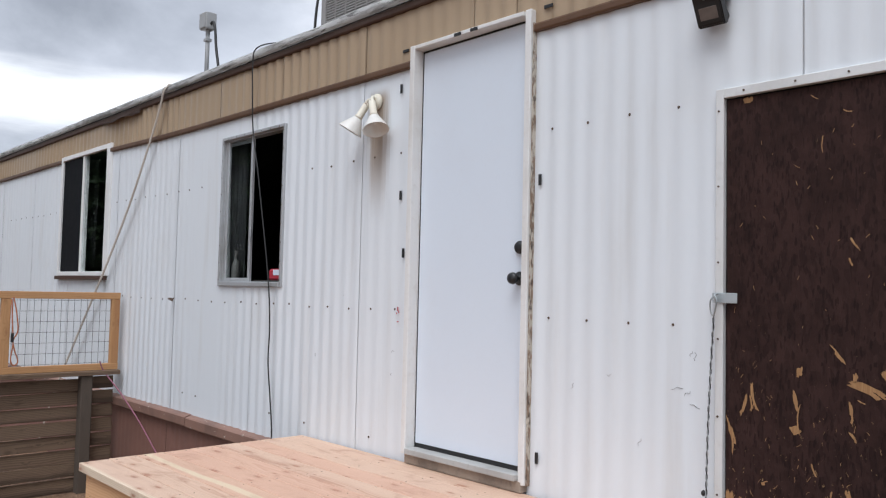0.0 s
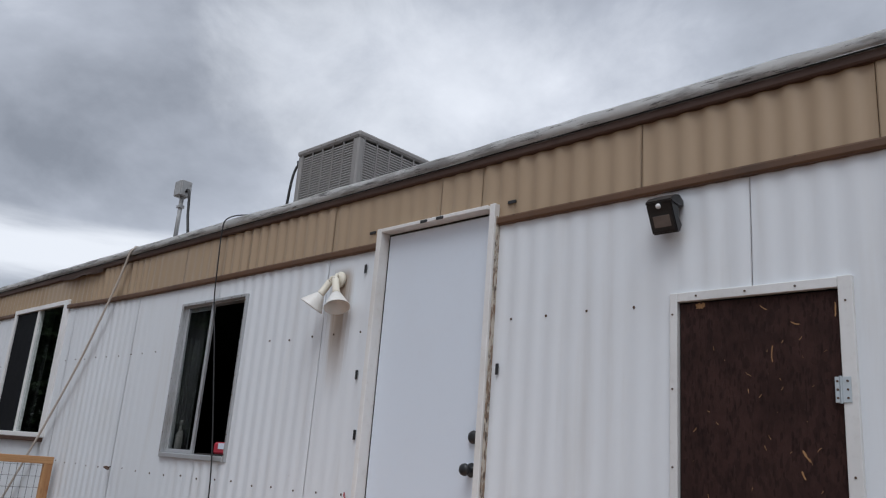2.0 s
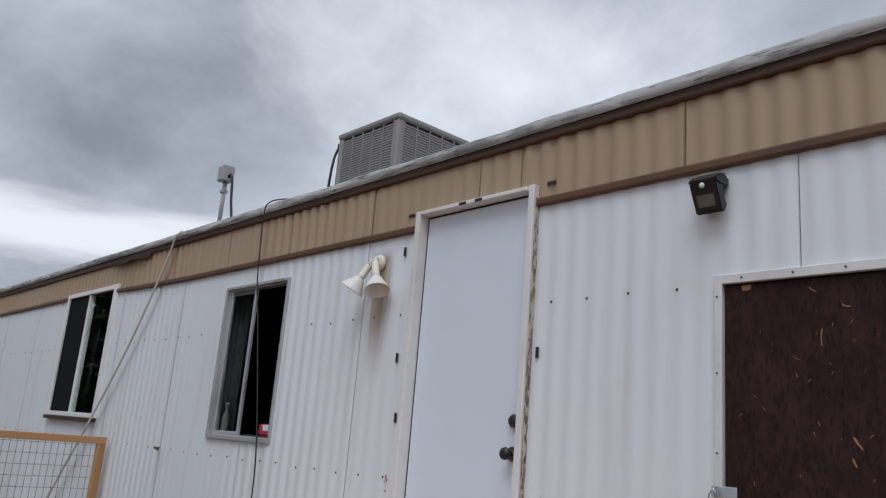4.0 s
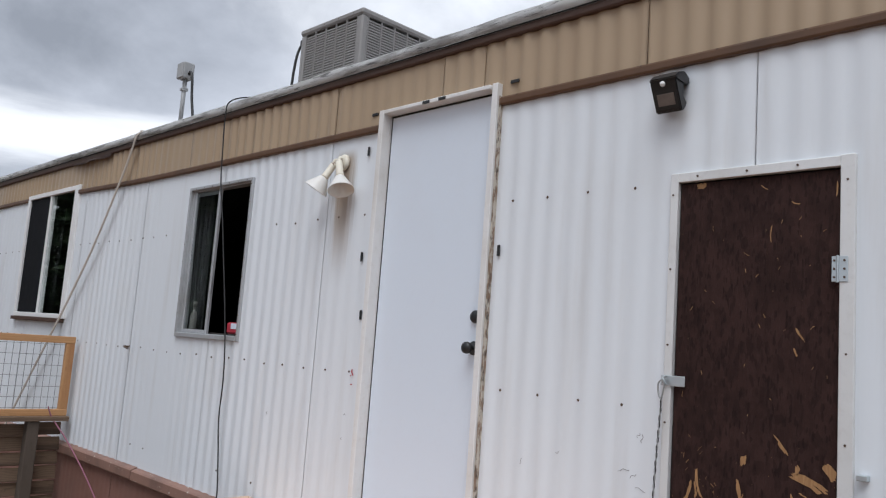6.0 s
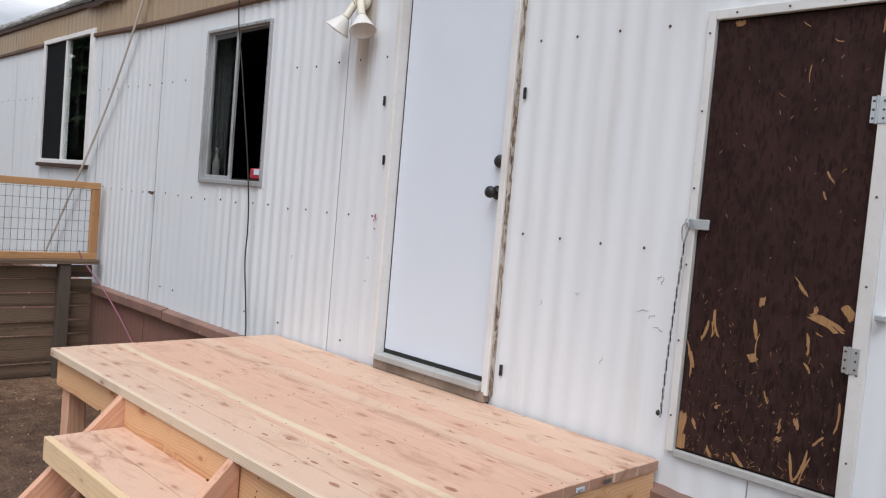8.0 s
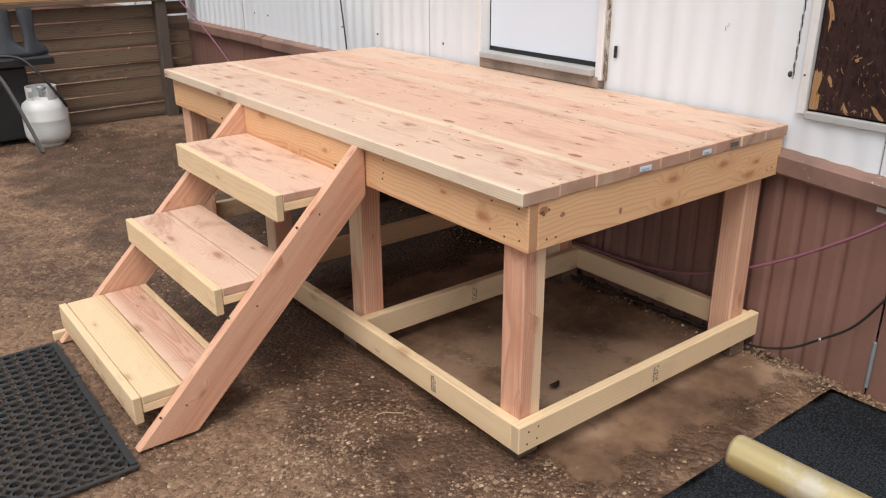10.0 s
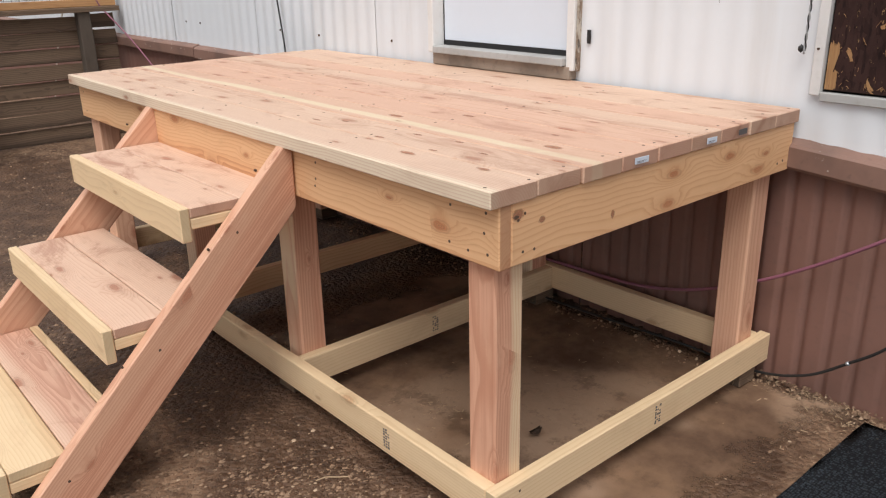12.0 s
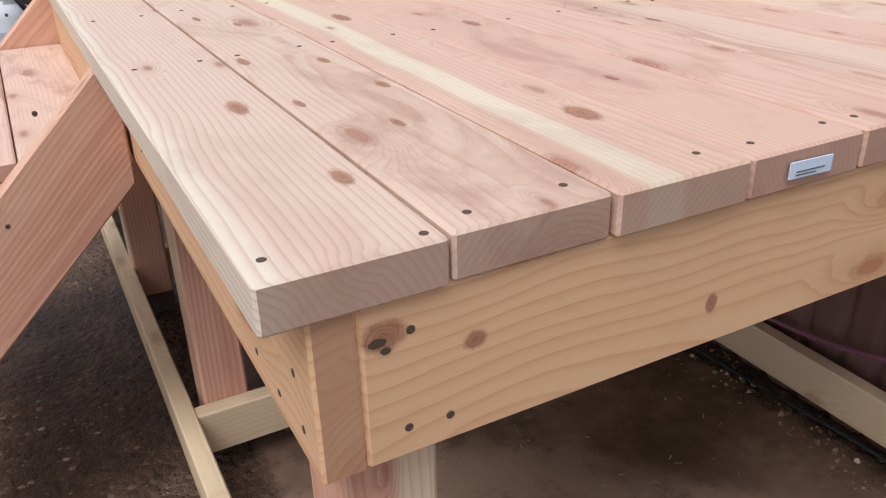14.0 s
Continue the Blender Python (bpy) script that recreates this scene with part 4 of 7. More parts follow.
# ---- timber platform ----
def make_platform():
    root = thing("deck_platform", "new fir plank platform on posts against the white wall", "platform")
    x0, x1, y0, y1, top = DECK_X0, DECK_X1, DECK_Y0, DECK_Y1, DECK_TOP
    under = top - THICK
    rng = random.Random(4)
    mats = (M_FIR_EDGE, M_FIR, M_FIR_CREAM, M_FIR_PINK, M_FIR_PINK, M_FIR, M_FIR_PINK, M_FIR, M_FIR)
    for i in range(9):
        w = BOARD - 0.003
        a = x0 + i * BOARD
        end = rng.uniform(-0.002, 0.002)
        m = Matrix.Translation((a + BOARD / 2, (y0 + y1) / 2 + end, top - THICK / 2 + rng.uniform(-0.0015, 0.001))) @ ALONG_Y
        brd = plank("deck_board", (y1 - y0 + 0.002 * (i % 3), w, THICK), m, mats[i], root, bevel=0.0028)
        for yy in (0.022, 0.62, 0.98, 1.33, 1.72, 2.54):
            for s in (-0.045, 0.045):
                if rng.random() < 0.93:
                    put("deck_screw", screw_mesh(), Matrix.Translation((yy - (y0 + y1) / 2 + rng.uniform(-0.012, 0.012), s + rng.uniform(-0.012, 0.012), THICK / 2 - 0.0012)), brd)
    rt = 0.036
    rx0, ry0, ry1 = x0 + 0.034, y0 + 0.006, y1 - 0.012
    r0, r1 = under - RIM, under
    span("front_rim_joist", rx0, rx0 + rt, ry0, ry1, r0, r1, M_FIR_YELLOW, root)
    span("end_rim_joist", rx0 + rt, x1 - 0.012, ry0, ry0 + rt, r0 + 0.001, r1, M_FIR_YELLOW, root)
    span("end_rim_joist", rx0 + rt, x1 - 0.012, ry1 - rt, ry1, r0 + 0.001, r1, M_FIR_YELLOW, root)
    span("back_rim_joist", x1 - 0.012 - rt, x1 - 0.012, ry0 + rt, ry1 - rt, r0 + 0.001, r1, M_FIR_YELLOW, root)
    for y in (0.62, 0.98, 1.33, 1.72, 2.12):
        span("joist", rx0 + rt, x1 - 0.012 - rt, y - rt / 2, y + rt / 2, r0 + 0.004, r1, M_FIR_YELLOW, root)
    pw = 0.088
    px0, px1 = rx0 + 0.024, x1 - 0.135
    posts = [(px0, 0.042), (px0 + 0.024, 0.926), (px0, 1.60), (px0, 2.46), (px1, 0.042), (px1, 0.926), (px1, 2.46)]
    z0_post = 0.058
    for k, (px, py) in enumerate(posts):
        span("post", px, px + pw, py, py + pw, z0_post, r0, (M_POST_HALF, M_POST_FACE, M_POST_FACE, M_FIR_POST, M_FIR_POST, M_POST_FACE, M_FIR_POST)[k], root, bevel=0.005)
    sx, sy, st = rx0 - 0.010, 0.004, 0.036
    z0, z1 = 0.058, 0.152
    span("end_skid", sx, x1 + 0.005, sy, sy + st, z0, z1, M_FIR_PALE, root)
    span("end_skid", sx, x1 - 0.01, 2.55, 2.55 + st, z0, z1, M_FIR_PALE, root)
    span("front_skid", sx, sx + st, sy + st, 2.55, z0, z1 - 0.001, M_FIR_PALE, root)
    span("back_skid", x1 - 0.05, x1 - 0.05 + st, sy + st, 2.55, z0, z1 - 0.001, M_FIR_PALE, root)
    for y in (0.889, 1.68):
        span("cross_skid", sx + st, x1 - 0.05, y, y + st, z0 - 0.004, z1 - 0.003, M_FIR_PALE if y < 1 else M_FIR_YELLOW, root)
    for xa, xb, ya_, yb_ in ((sx + 0.03, sx + 0.11, 0.96, 1.05), (sx + 0.04, sx + 0.12, sy + 0.04, sy + 0.12), (x1 - 0.14, x1 - 0.05, sy + 0.01, sy + 0.1), (sx + 0.01, sx + 0.12, 2.46, 2.57), (x1 - 0.13, x1 - 0.03, 2.46, 2.57), (x1 - 0.13, x1 - 0.03, 0.9, 1.0), (sx + 0.03, sx + 0.12, 1.6, 1.7)):
        span("foot_block", xa, xb, ya_, yb_, 0.002, z0 - 0.0005, M_OLD, root)
    for xx, zz in ((rx0 + 0.07, r0 + 0.028), (rx0 + 0.105, r0 + 0.026), (rx0 + 0.075, r1 - 0.03), (x1 - 0.09, r0 + 0.03), (x1 - 0.06, r0 + 0.034)):
        put("rim_screw", screw_mesh(), Matrix.Translation((xx, ry0 + 0.0012, zz)) @ pose(0, 0, 0, 90), root)
    for yy, zz in ((0.04, 0.03), (0.05, 0.075), (0.045, 0.12), (0.10, 0.025), (0.16, 0.03), (0.155, 0.115), (0.69, 0.115), (0.695, 0.07), (0.7, 0.05), (1.86, 0.1), (1.87, 0.06), (2.5, 0.03), (2.51, 0.11)):
        put("rim_screw", screw_mesh(), Matrix.Translation((rx0 + 0.0012, yy, r0 + zz)) @ pose(0, 0, 0, 0, -90), root)
    for xx, zz in ((sx + 0.035, z0 + 0.025), (sx + 0.04, z0 + 0.066), (sx + 0.075, z0 + 0.03), (sx + 0.08, z0 + 0.07)):
        put("skid_screw", screw_mesh(), Matrix.Translation((xx, sy + 0.0012, zz)) @ pose(0, 0, 0, 90), root)
    for i, (xx, ln, tilt) in enumerate(((-0.787, 0.052, 1.5), (-0.49, 0.044, 1), (-0.34, 0.04, 0))):
        bm = bmesh.new()
        box(bm, -ln / 2, ln / 2, -0.0008, 0.0008, -0.0075, 0.0075)
        t_ = part("price_tag" if i < 2 else "ink_stamp", bm, M_TAG if i < 2 else M_INK, root, "small white stapled paper tag" if i < 2 else "faded grey ink stamp")
        t_.matrix_basis = Matrix.Translation((xx, y0 - 0.006, top - THICK / 2)) @ pose(0, 0, 0, 0, tilt, 0)
        if i < 2:
            for k in range(2):
                box_part("ink_bar", (-ln * 0.36, ln * (0.12 + 0.2 * k), -0.0014, -0.0009, -0.0050 + 0.0030 * k, -0.0040 + 0.0030 * k), M_INK, t_)
    for cx, cy, ax, zc in ((-0.62, sy, 0, 0.104), (sx, 0.42, 1, 0.104), (-0.68, 0.889, 0, 0.1)):
        bm = bmesh.new()
        for k in range(7):
            for q in range(3):
                w = rng.uniform(0.004, 0.0075)
                s, u = (k - 3) * 0.0085 + rng.uniform(-0.001, 0.001), (q - 1) * 0.0095
                if rng.random() < 0.2:
                    continue
                h = rng.uniform(0.003, 0.006)
                if ax == 0:
                    box(bm, cx + u - w / 2, cx + u + w / 2, cy - 0.0011, cy + 0.001, zc + s, zc + s + h)
                else:
                    box(bm, cx - 0.0011, cx + 0.001, cy + u - w / 2, cy + u + w / 2, zc + s, zc + s + h)
        part("ink_stamp", bm, M_INK, root, "faded dark grade stamp")
    make_knots(root, KNOTS_TOP, lambda u, v: Matrix.Translation((u, v, top)) @ pose(0, 0, 0, 0, 0, 90))
    make_knots(root, KNOTS_RIM, lambda u, v: Matrix.Translation((u, ry0, v)) @ pose(0, 0, 0, 90, 0, 0))
    return root


def make_knots(root, spots, m_of):
    """Single knots in the planks nearest the corner: thin ovals with rings, flush in the face."""
    for u, v, a, b, hole in spots:
        bm = bmesh.new()
        k = 18
        ring = [(1 + 0.22 * noise.noise((2.5 * math.cos(q), 2.5 * math.sin(q), u * 31 + v * 17))) for q in [2 * math.pi * i / k for i in range(k)]]
        hi = [bm.verts.new((a * r * math.cos(2 * math.pi * i / k), b * r * math.sin(2 * math.pi * i / k), 0.0009 if hole else 0.0005)) for i, r in enumerate(ring)]
        lo = [bm.verts.new((p.co.x * 1.05, p.co.y * 1.05, -0.001)) for p in hi]
        bm.faces.new(hi)
        for i in range(k):
            bm.faces.new((lo[i], lo[(i + 1) % k], hi[(i + 1) % k], hi[i]))
        if not hole:
            bmesh.ops.scale(bm, vec=(1.7, 1.6, 1.0), verts=bm.verts[:])
        ob = part("knot", bm, M_SCREW if hole else M_KNOT, root, "dark open knot" if hole else "red-brown knot")
        ob.matrix_basis = m_of(u, v)


_screw = []


def screw_mesh():
    if not _screw:
        _screw.append(finish("screw", lathe(bmesh.new(), ((0.0038, -0.004), (0.0037, 0.0016), (0.0024, 0.0019), (0.0010, 0.0015), (0.0, 0.0014)), 8), M_SCREW))
    return _screw[0]


make_platform()


def make_stairs():
    """Open timber steps: two plank strings, three box treads with front fascias."""
    root = thing("timber_steps", "new open fir steps leaning against the platform", "stairs")
    prof = ((-2.118, 0.004), (-1.921, 0.004), (-1.246, 0.668), (-1.246, 0.828), (-1.27, 0.846))
    for y0, mat in ((0.797, M_FIR_POST), (1.700, M_FIR_POST)):
        # built along its own length so that the grain follows the slope
        ang = math.atan2(0.842, 0.848)
        c = Vector((-1.7, y0 + 0.018, 0.4))
        bm = bmesh.new()
        turn = Matrix.Rotation(ang, 3, "Y")
        loc = [turn @ (Vector((x, 0, z)) - Vector((c.x, 0, c.z))) for x, z in prof]
        a = [bm.verts.new((p.x, -0.018, p.z)) for p in loc]
        b = [bm.verts.new((p.x, 0.018, p.z)) for p in loc]
        bm.faces.new(a)
        bm.faces.new(b[::-1])
        for i in range(len(a)):
            j = (i + 1) % len(a)
            bm.faces.new((a[j], a[i], b[i], b[j]))
        bmesh.ops.bevel(bm, geom=bm.edges[:], offset=0.003, segments=1, affect="EDGES")
        # grain turns round the string's flat side
        me = finish("stringer", bm, mat)
        s = put("stringer", me, Matrix.Translation(c) @ Matrix.Rotation(-ang, 4, "Y"), root)
        for u, w in ((-0.45, 0.02), (-0.38, -0.03), (-0.08, 0.03), (0.0, -0.03), (0.28, 0.02), (0.36, -0.02), (0.52, 0.04)):
            put("stringer_screw", screw_mesh(), Matrix.Translation((u, -0.0172, w)) @ pose(0, 0, 0, 90), s)
    ya, yb = 0.838, 1.695
    for (xf, zt, n_b) in ((-1.566, 0.722, 2), (-1.803, 0.456, 3), (-2.10, 0.171, 3)):
        bx = xf + 0.030
        tray = put("step_tray", None, Matrix(), root)
        span("step_fascia", xf, xf + 0.028, ya - 0.002, yb + 0.002, zt - 0.093, zt, M_FIR_PALE, tray)
        for k in range(n_b):
            w = 0.137
            x1_ = min(bx + w, -1.248, -1.935 + zt)
            if x1_ - bx < 0.02:
                continue
            span("step_board", bx, x1_, ya, yb, zt - 0.031, zt - 0.002, (M_FIR_STEP, M_FIR_STEP, M_FIR_YELLOW)[k % 3] if xf > -2 else (M_FIR_PALE, M_FIR_STEP, M_FIR_PALE)[k], tray)
            bx += 0.14
        for yy in (ya, yb - 0.03):
            span("step_cleat", xf + 0.03, min(bx - 0.03, -1.97 + zt), yy, yy + 0.03, zt - 0.062, zt - 0.032, M_FIR_PALE, tray)
    span("top_riser", -1.2625, -1.2425, ya, yb + 0.002, 0.708, 0.846, M_FIR_YELLOW, root)
    span("foot_peg", -2.13, -2.08, 1.745, 1.77, 0.0, 0.035, M_FIR_PALE, root)


make_stairs()


# ---- door ----
def make_door():
    y0, y1, z0, z1 = DOOR
    d = tagged(new("door_1"), "closed flush white door with black knob and deadbolt", "door", kind="structure")
    box_part("door_leaf", (0.012, 0.058, y0 + 0.004, y1 - 0.006, z0 + 0.018, z1 - 0.010), M_DOOR, d, bevel=0.002)
    box_part("door_seal", (0.0148, 0.062, y0 - 0.002, y1 + 0.002, z0 - 0.001, z1 + 0.002), M_BLACK, d, "black rubber seal")
    for b, mat, nm, lb in (((-0.050, 0.10, y1, y1 + 0.034, z0 - 0.03, z1 + 0.021), M_TRIM, "door_jamb", ""),
                           ((-0.034, 0.10, y0 - 0.034, y0, z0 - 0.048, z1 + 0.028), M_TRIM, "door_jamb", ""),
                           ((-0.022, 0.012, y0 - 0.0395, y0 - 0.0345, z0 - 0.05, z1 - 0.03), M_GRIME, "door_jamb_edge", "bare grimy wooden side of the jamb"),
                           ((-0.048, 0.10, y0, y1, z1, z1 + 0.0205), M_TRIM, "door_head", ""),
                           ((-0.056, 0.10, y0 + 0.001, y1 - 0.001, z0 - 0.032, z0 - 0.003), M_SILL, "door_threshold", "grey metal threshold"),
                           ((-0.036, 0.012, y0 - 0.02, y1 + 0.02, 0.881, z0 - 0.033), M_PACKING, "door_sill_packing", "dirty packing under the threshold")):
        box_part(nm, b, mat, d, lb, bevel=0.003)
    turn = pose(0, 0, 0, 0, -90, 0)
    knob = part("door_knob", lathe(bmesh.new(), ((0.030, 0.0), (0.031, 0.006), (0.012, 0.010), (0.011, 0.028), (0.022, 0.036), (0.027, 0.048), (0.024, 0.060), (0.010, 0.066), (0.0, 0.066)), 20, Matrix.Translation((0.012, 0.928, 1.80)) @ turn), M_BLACK, d, "round black knob", smooth=True)
    part("deadbolt", lathe(bmesh.new(), ((0.029, 0.0), (0.029, 0.012), (0.022, 0.022), (0.008, 0.024), (0.0, 0.024)), 20, Matrix.Translation((0.012, 0.925, 1.938)) @ turn), M_BLACK, d, "round black deadbolt", smooth=True)


make_door()


# ---- windows ----
def make_windows():
    # aluminium slider with a screwed flange
    y0, y1, z0, z1 = WIN_A
    w = tagged(new("window_1"), "half-open aluminium sliding window with dark room behind", "window", kind="structure")
    f = 0.030
    for nm, b in (("window_flange", (-0.010, 0.012, y0 - 0.008, y0 + 0.012, z0 - 0.012, z1 + 0.010)), ("window_flange", (-0.010, 0.012, y1 - 0.012, y1 + 0.008, z0 - 0.012, z1 + 0.010)),
                  ("window_flange", (-0.010, 0.012, y0 + 0.012, y1 - 0.012, z1 - 0.010, z1 + 0.010)), ("window_sill", (-0.016, 0.012, y0 + 0.012, y1 - 0.012, z0 - 0.012, z0 + 0.016)),
                  ("window_frame", (0.012, 0.07, y0, y0 + 0.02, z0, z1)), ("window_frame", (0.012, 0.07, y1 - 0.02, y1, z0, z1)),
                  ("window_frame", (0.012, 0.07, y0 + 0.02, y1 - 0.02, z1 - 0.02, z1)), ("window_frame", (0.012, 0.07, y0 + 0.02, y1 - 0.02, z0, z0 + 0.02)),
                  ("window_mullion", (0.014, 0.034, 3.322, 3.346, z0 + 0.02, z1 - 0.02)), ("window_sash", (0.018, 0.034, y1 - 0.048, y1 - 0.022, z0 + 0.021, z1 - 0.021)),
                  ("window_sash", (0.018, 0.034, 3.347, y1 - 0.049, z0 + 0.021, z0 + 0.043)), ("window_latch", (0.006, 0.013, 3.306, 3.321, 2.05, 2.13))):
        box_part(nm, b, M_ALU, w, bevel=0.002)
    box_part("pane", (0.024, 0.027, 3.347, y1 - 0.049, z0 + 0.044, z1 - 0.022), M_GLASS, w).visible_shadow = False
    for nm, b in (("window_sash", (0.040, 0.054, 3.36, 3.384, z0 + 0.021, z1 - 0.021)), ("window_sash", (0.040, 0.054, 3.385, y1 - 0.022, z1 - 0.045, z1 - 0.021))):
        box_part(nm, b, M_ALU, w, "sash slid open behind the fixed pane", 0.002)
    for k in range(9):
        z = z0 + 0.03 + k * (z1 - z0 - 0.06) / 8
        for y in (y0 + 0.004, y1 - 0.004):
            put("window_screw", screw_mesh(), Matrix.Translation((-0.0105, y, z)) @ pose(0, 0, 0, 0, -90), w)
    for k in range(7):
        put("window_screw", screw_mesh(), Matrix.Translation((-0.0105, y0 + 0.06 + k * 0.11, z1 - 0.002)) @ pose(0, 0, 0, 0, -90), w)
    # white vinyl slider under the band
    y0, y1, z0, z1 = WIN_B
    w = tagged(new("window_2"), "white vinyl sliding window reflecting a tree", "window", kind="structure")
    for nm, b in (("window_casing", (-0.014, 0.012, y0 - 0.07, y0 + 0.035, z0 - 0.01, z1 + 0.012)), ("window_casing", (-0.014, 0.012, y1 - 0.02, y1 + 0.035, z0 - 0.01, z1 + 0.012)),
                  ("window_casing", (-0.014, 0.012, y0 + 0.035, y1 - 0.02, z1 - 0.03, z1 + 0.012)), ("window_casing", (-0.014, 0.012, y0 + 0.035, y1 - 0.02, z0 - 0.01, z0 + 0.03)),
                  ("window_mullion", (-0.006, 0.05, 6.485, 6.517, z0 + 0.03, z1 - 0.03)),
                  ("window_reveal", (0.012, 0.09, y0, y0 + 0.02, z0, z1)), ("window_reveal", (0.012, 0.09, y1 - 0.02, y1, z0, z1))):
        box_part(nm, b, M_VINYL, w, bevel=0.003)
    box_part("window_sill", (-0.040, 0.012, y0 - 0.045, y1 + 0.015, z0 - 0.045, z0 - 0.011), M_BROWN, w, "brown sill under the window", 0.003)
    box_part("pane", (0.008, 0.012, y0 + 0.036, 6.484, z0 + 0.031, z1 - 0.031), M_GLASS, w).visible_shadow = False
    box_part("pane", (0.020, 0.024, 6.518, y1 - 0.021, z0 + 0.031, z1 - 0.031), M_GLASS, w).visible_shadow = False
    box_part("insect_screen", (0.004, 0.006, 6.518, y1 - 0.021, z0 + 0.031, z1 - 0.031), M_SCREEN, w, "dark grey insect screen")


make_windows()


def make_window_things():
    """Curtains and the few things on the sills."""
    def curtain(y0, y1, z0, z1, x, seed):
        bm = bmesh.new()
        rows = []
        for i in range(40):
            y = y0 + (y1 - y0) * i / 39
            xx = x + 0.015 * math.sin(i * 1.25 + seed) + 0.006 * math.sin(i * 3.1)
            rows.append([bm.verts.new((xx + 0.006 * k * math.sin(i * 0.7), y, z0 + (z1 - z0) * k / 4)) for k in range(5)])
        for a, b in zip(rows, rows[1:]):
            for k in range(4):
                bm.faces.new((a[k], a[k + 1], b[k + 1], b[k]))
        bmesh.ops.solidify(bm, geom=bm.faces[:], thickness=0.003)
        tagged(part("curtain", bm, M_CLOTH, smooth=True), "grey curtain hanging inside the window", "curtain", "window curtains")

    curtain(3.53, 3.69, 1.775, 2.74, 0.085, 0.3)
    curtain(6.53, 7.05, 1.85, 2.95, 0.14, 1.1)
    sill = tagged(box_part("window_ledge", (0.056, 0.26, 2.92, 3.68, 1.768, 1.782), M_INSIDE), "ledge inside the window, near-black for the gloom of the room", "ledge", kind="structure")
    bm = box(bmesh.new(), 0.06, 0.12, 2.935, 3.15, 1.783, 1.856, 0.012)
    pk = tagged(part("red_packet", bm, M_RED), "red packet with a pale panel on the window ledge", "packet")
    box_part("packet_panel", (0.0575, 0.0605, 2.975, 3.09, 1.815, 1.85), M_TAG, pk, "pale panel with plain bars")
    b = tagged(part("bottle", lathe(bmesh.new(), ((0.026, 0.0), (0.028, 0.01), (0.028, 0.10), (0.012, 0.14), (0.012, 0.17), (0.016, 0.175), (0.016, 0.20), (0.0, 0.20)), 14, Matrix.Translation((0.07, 3.60, 1.783))), M_ACDARK, smooth=True), "small dark bottle on the window ledge", "bottle")


make_window_things()


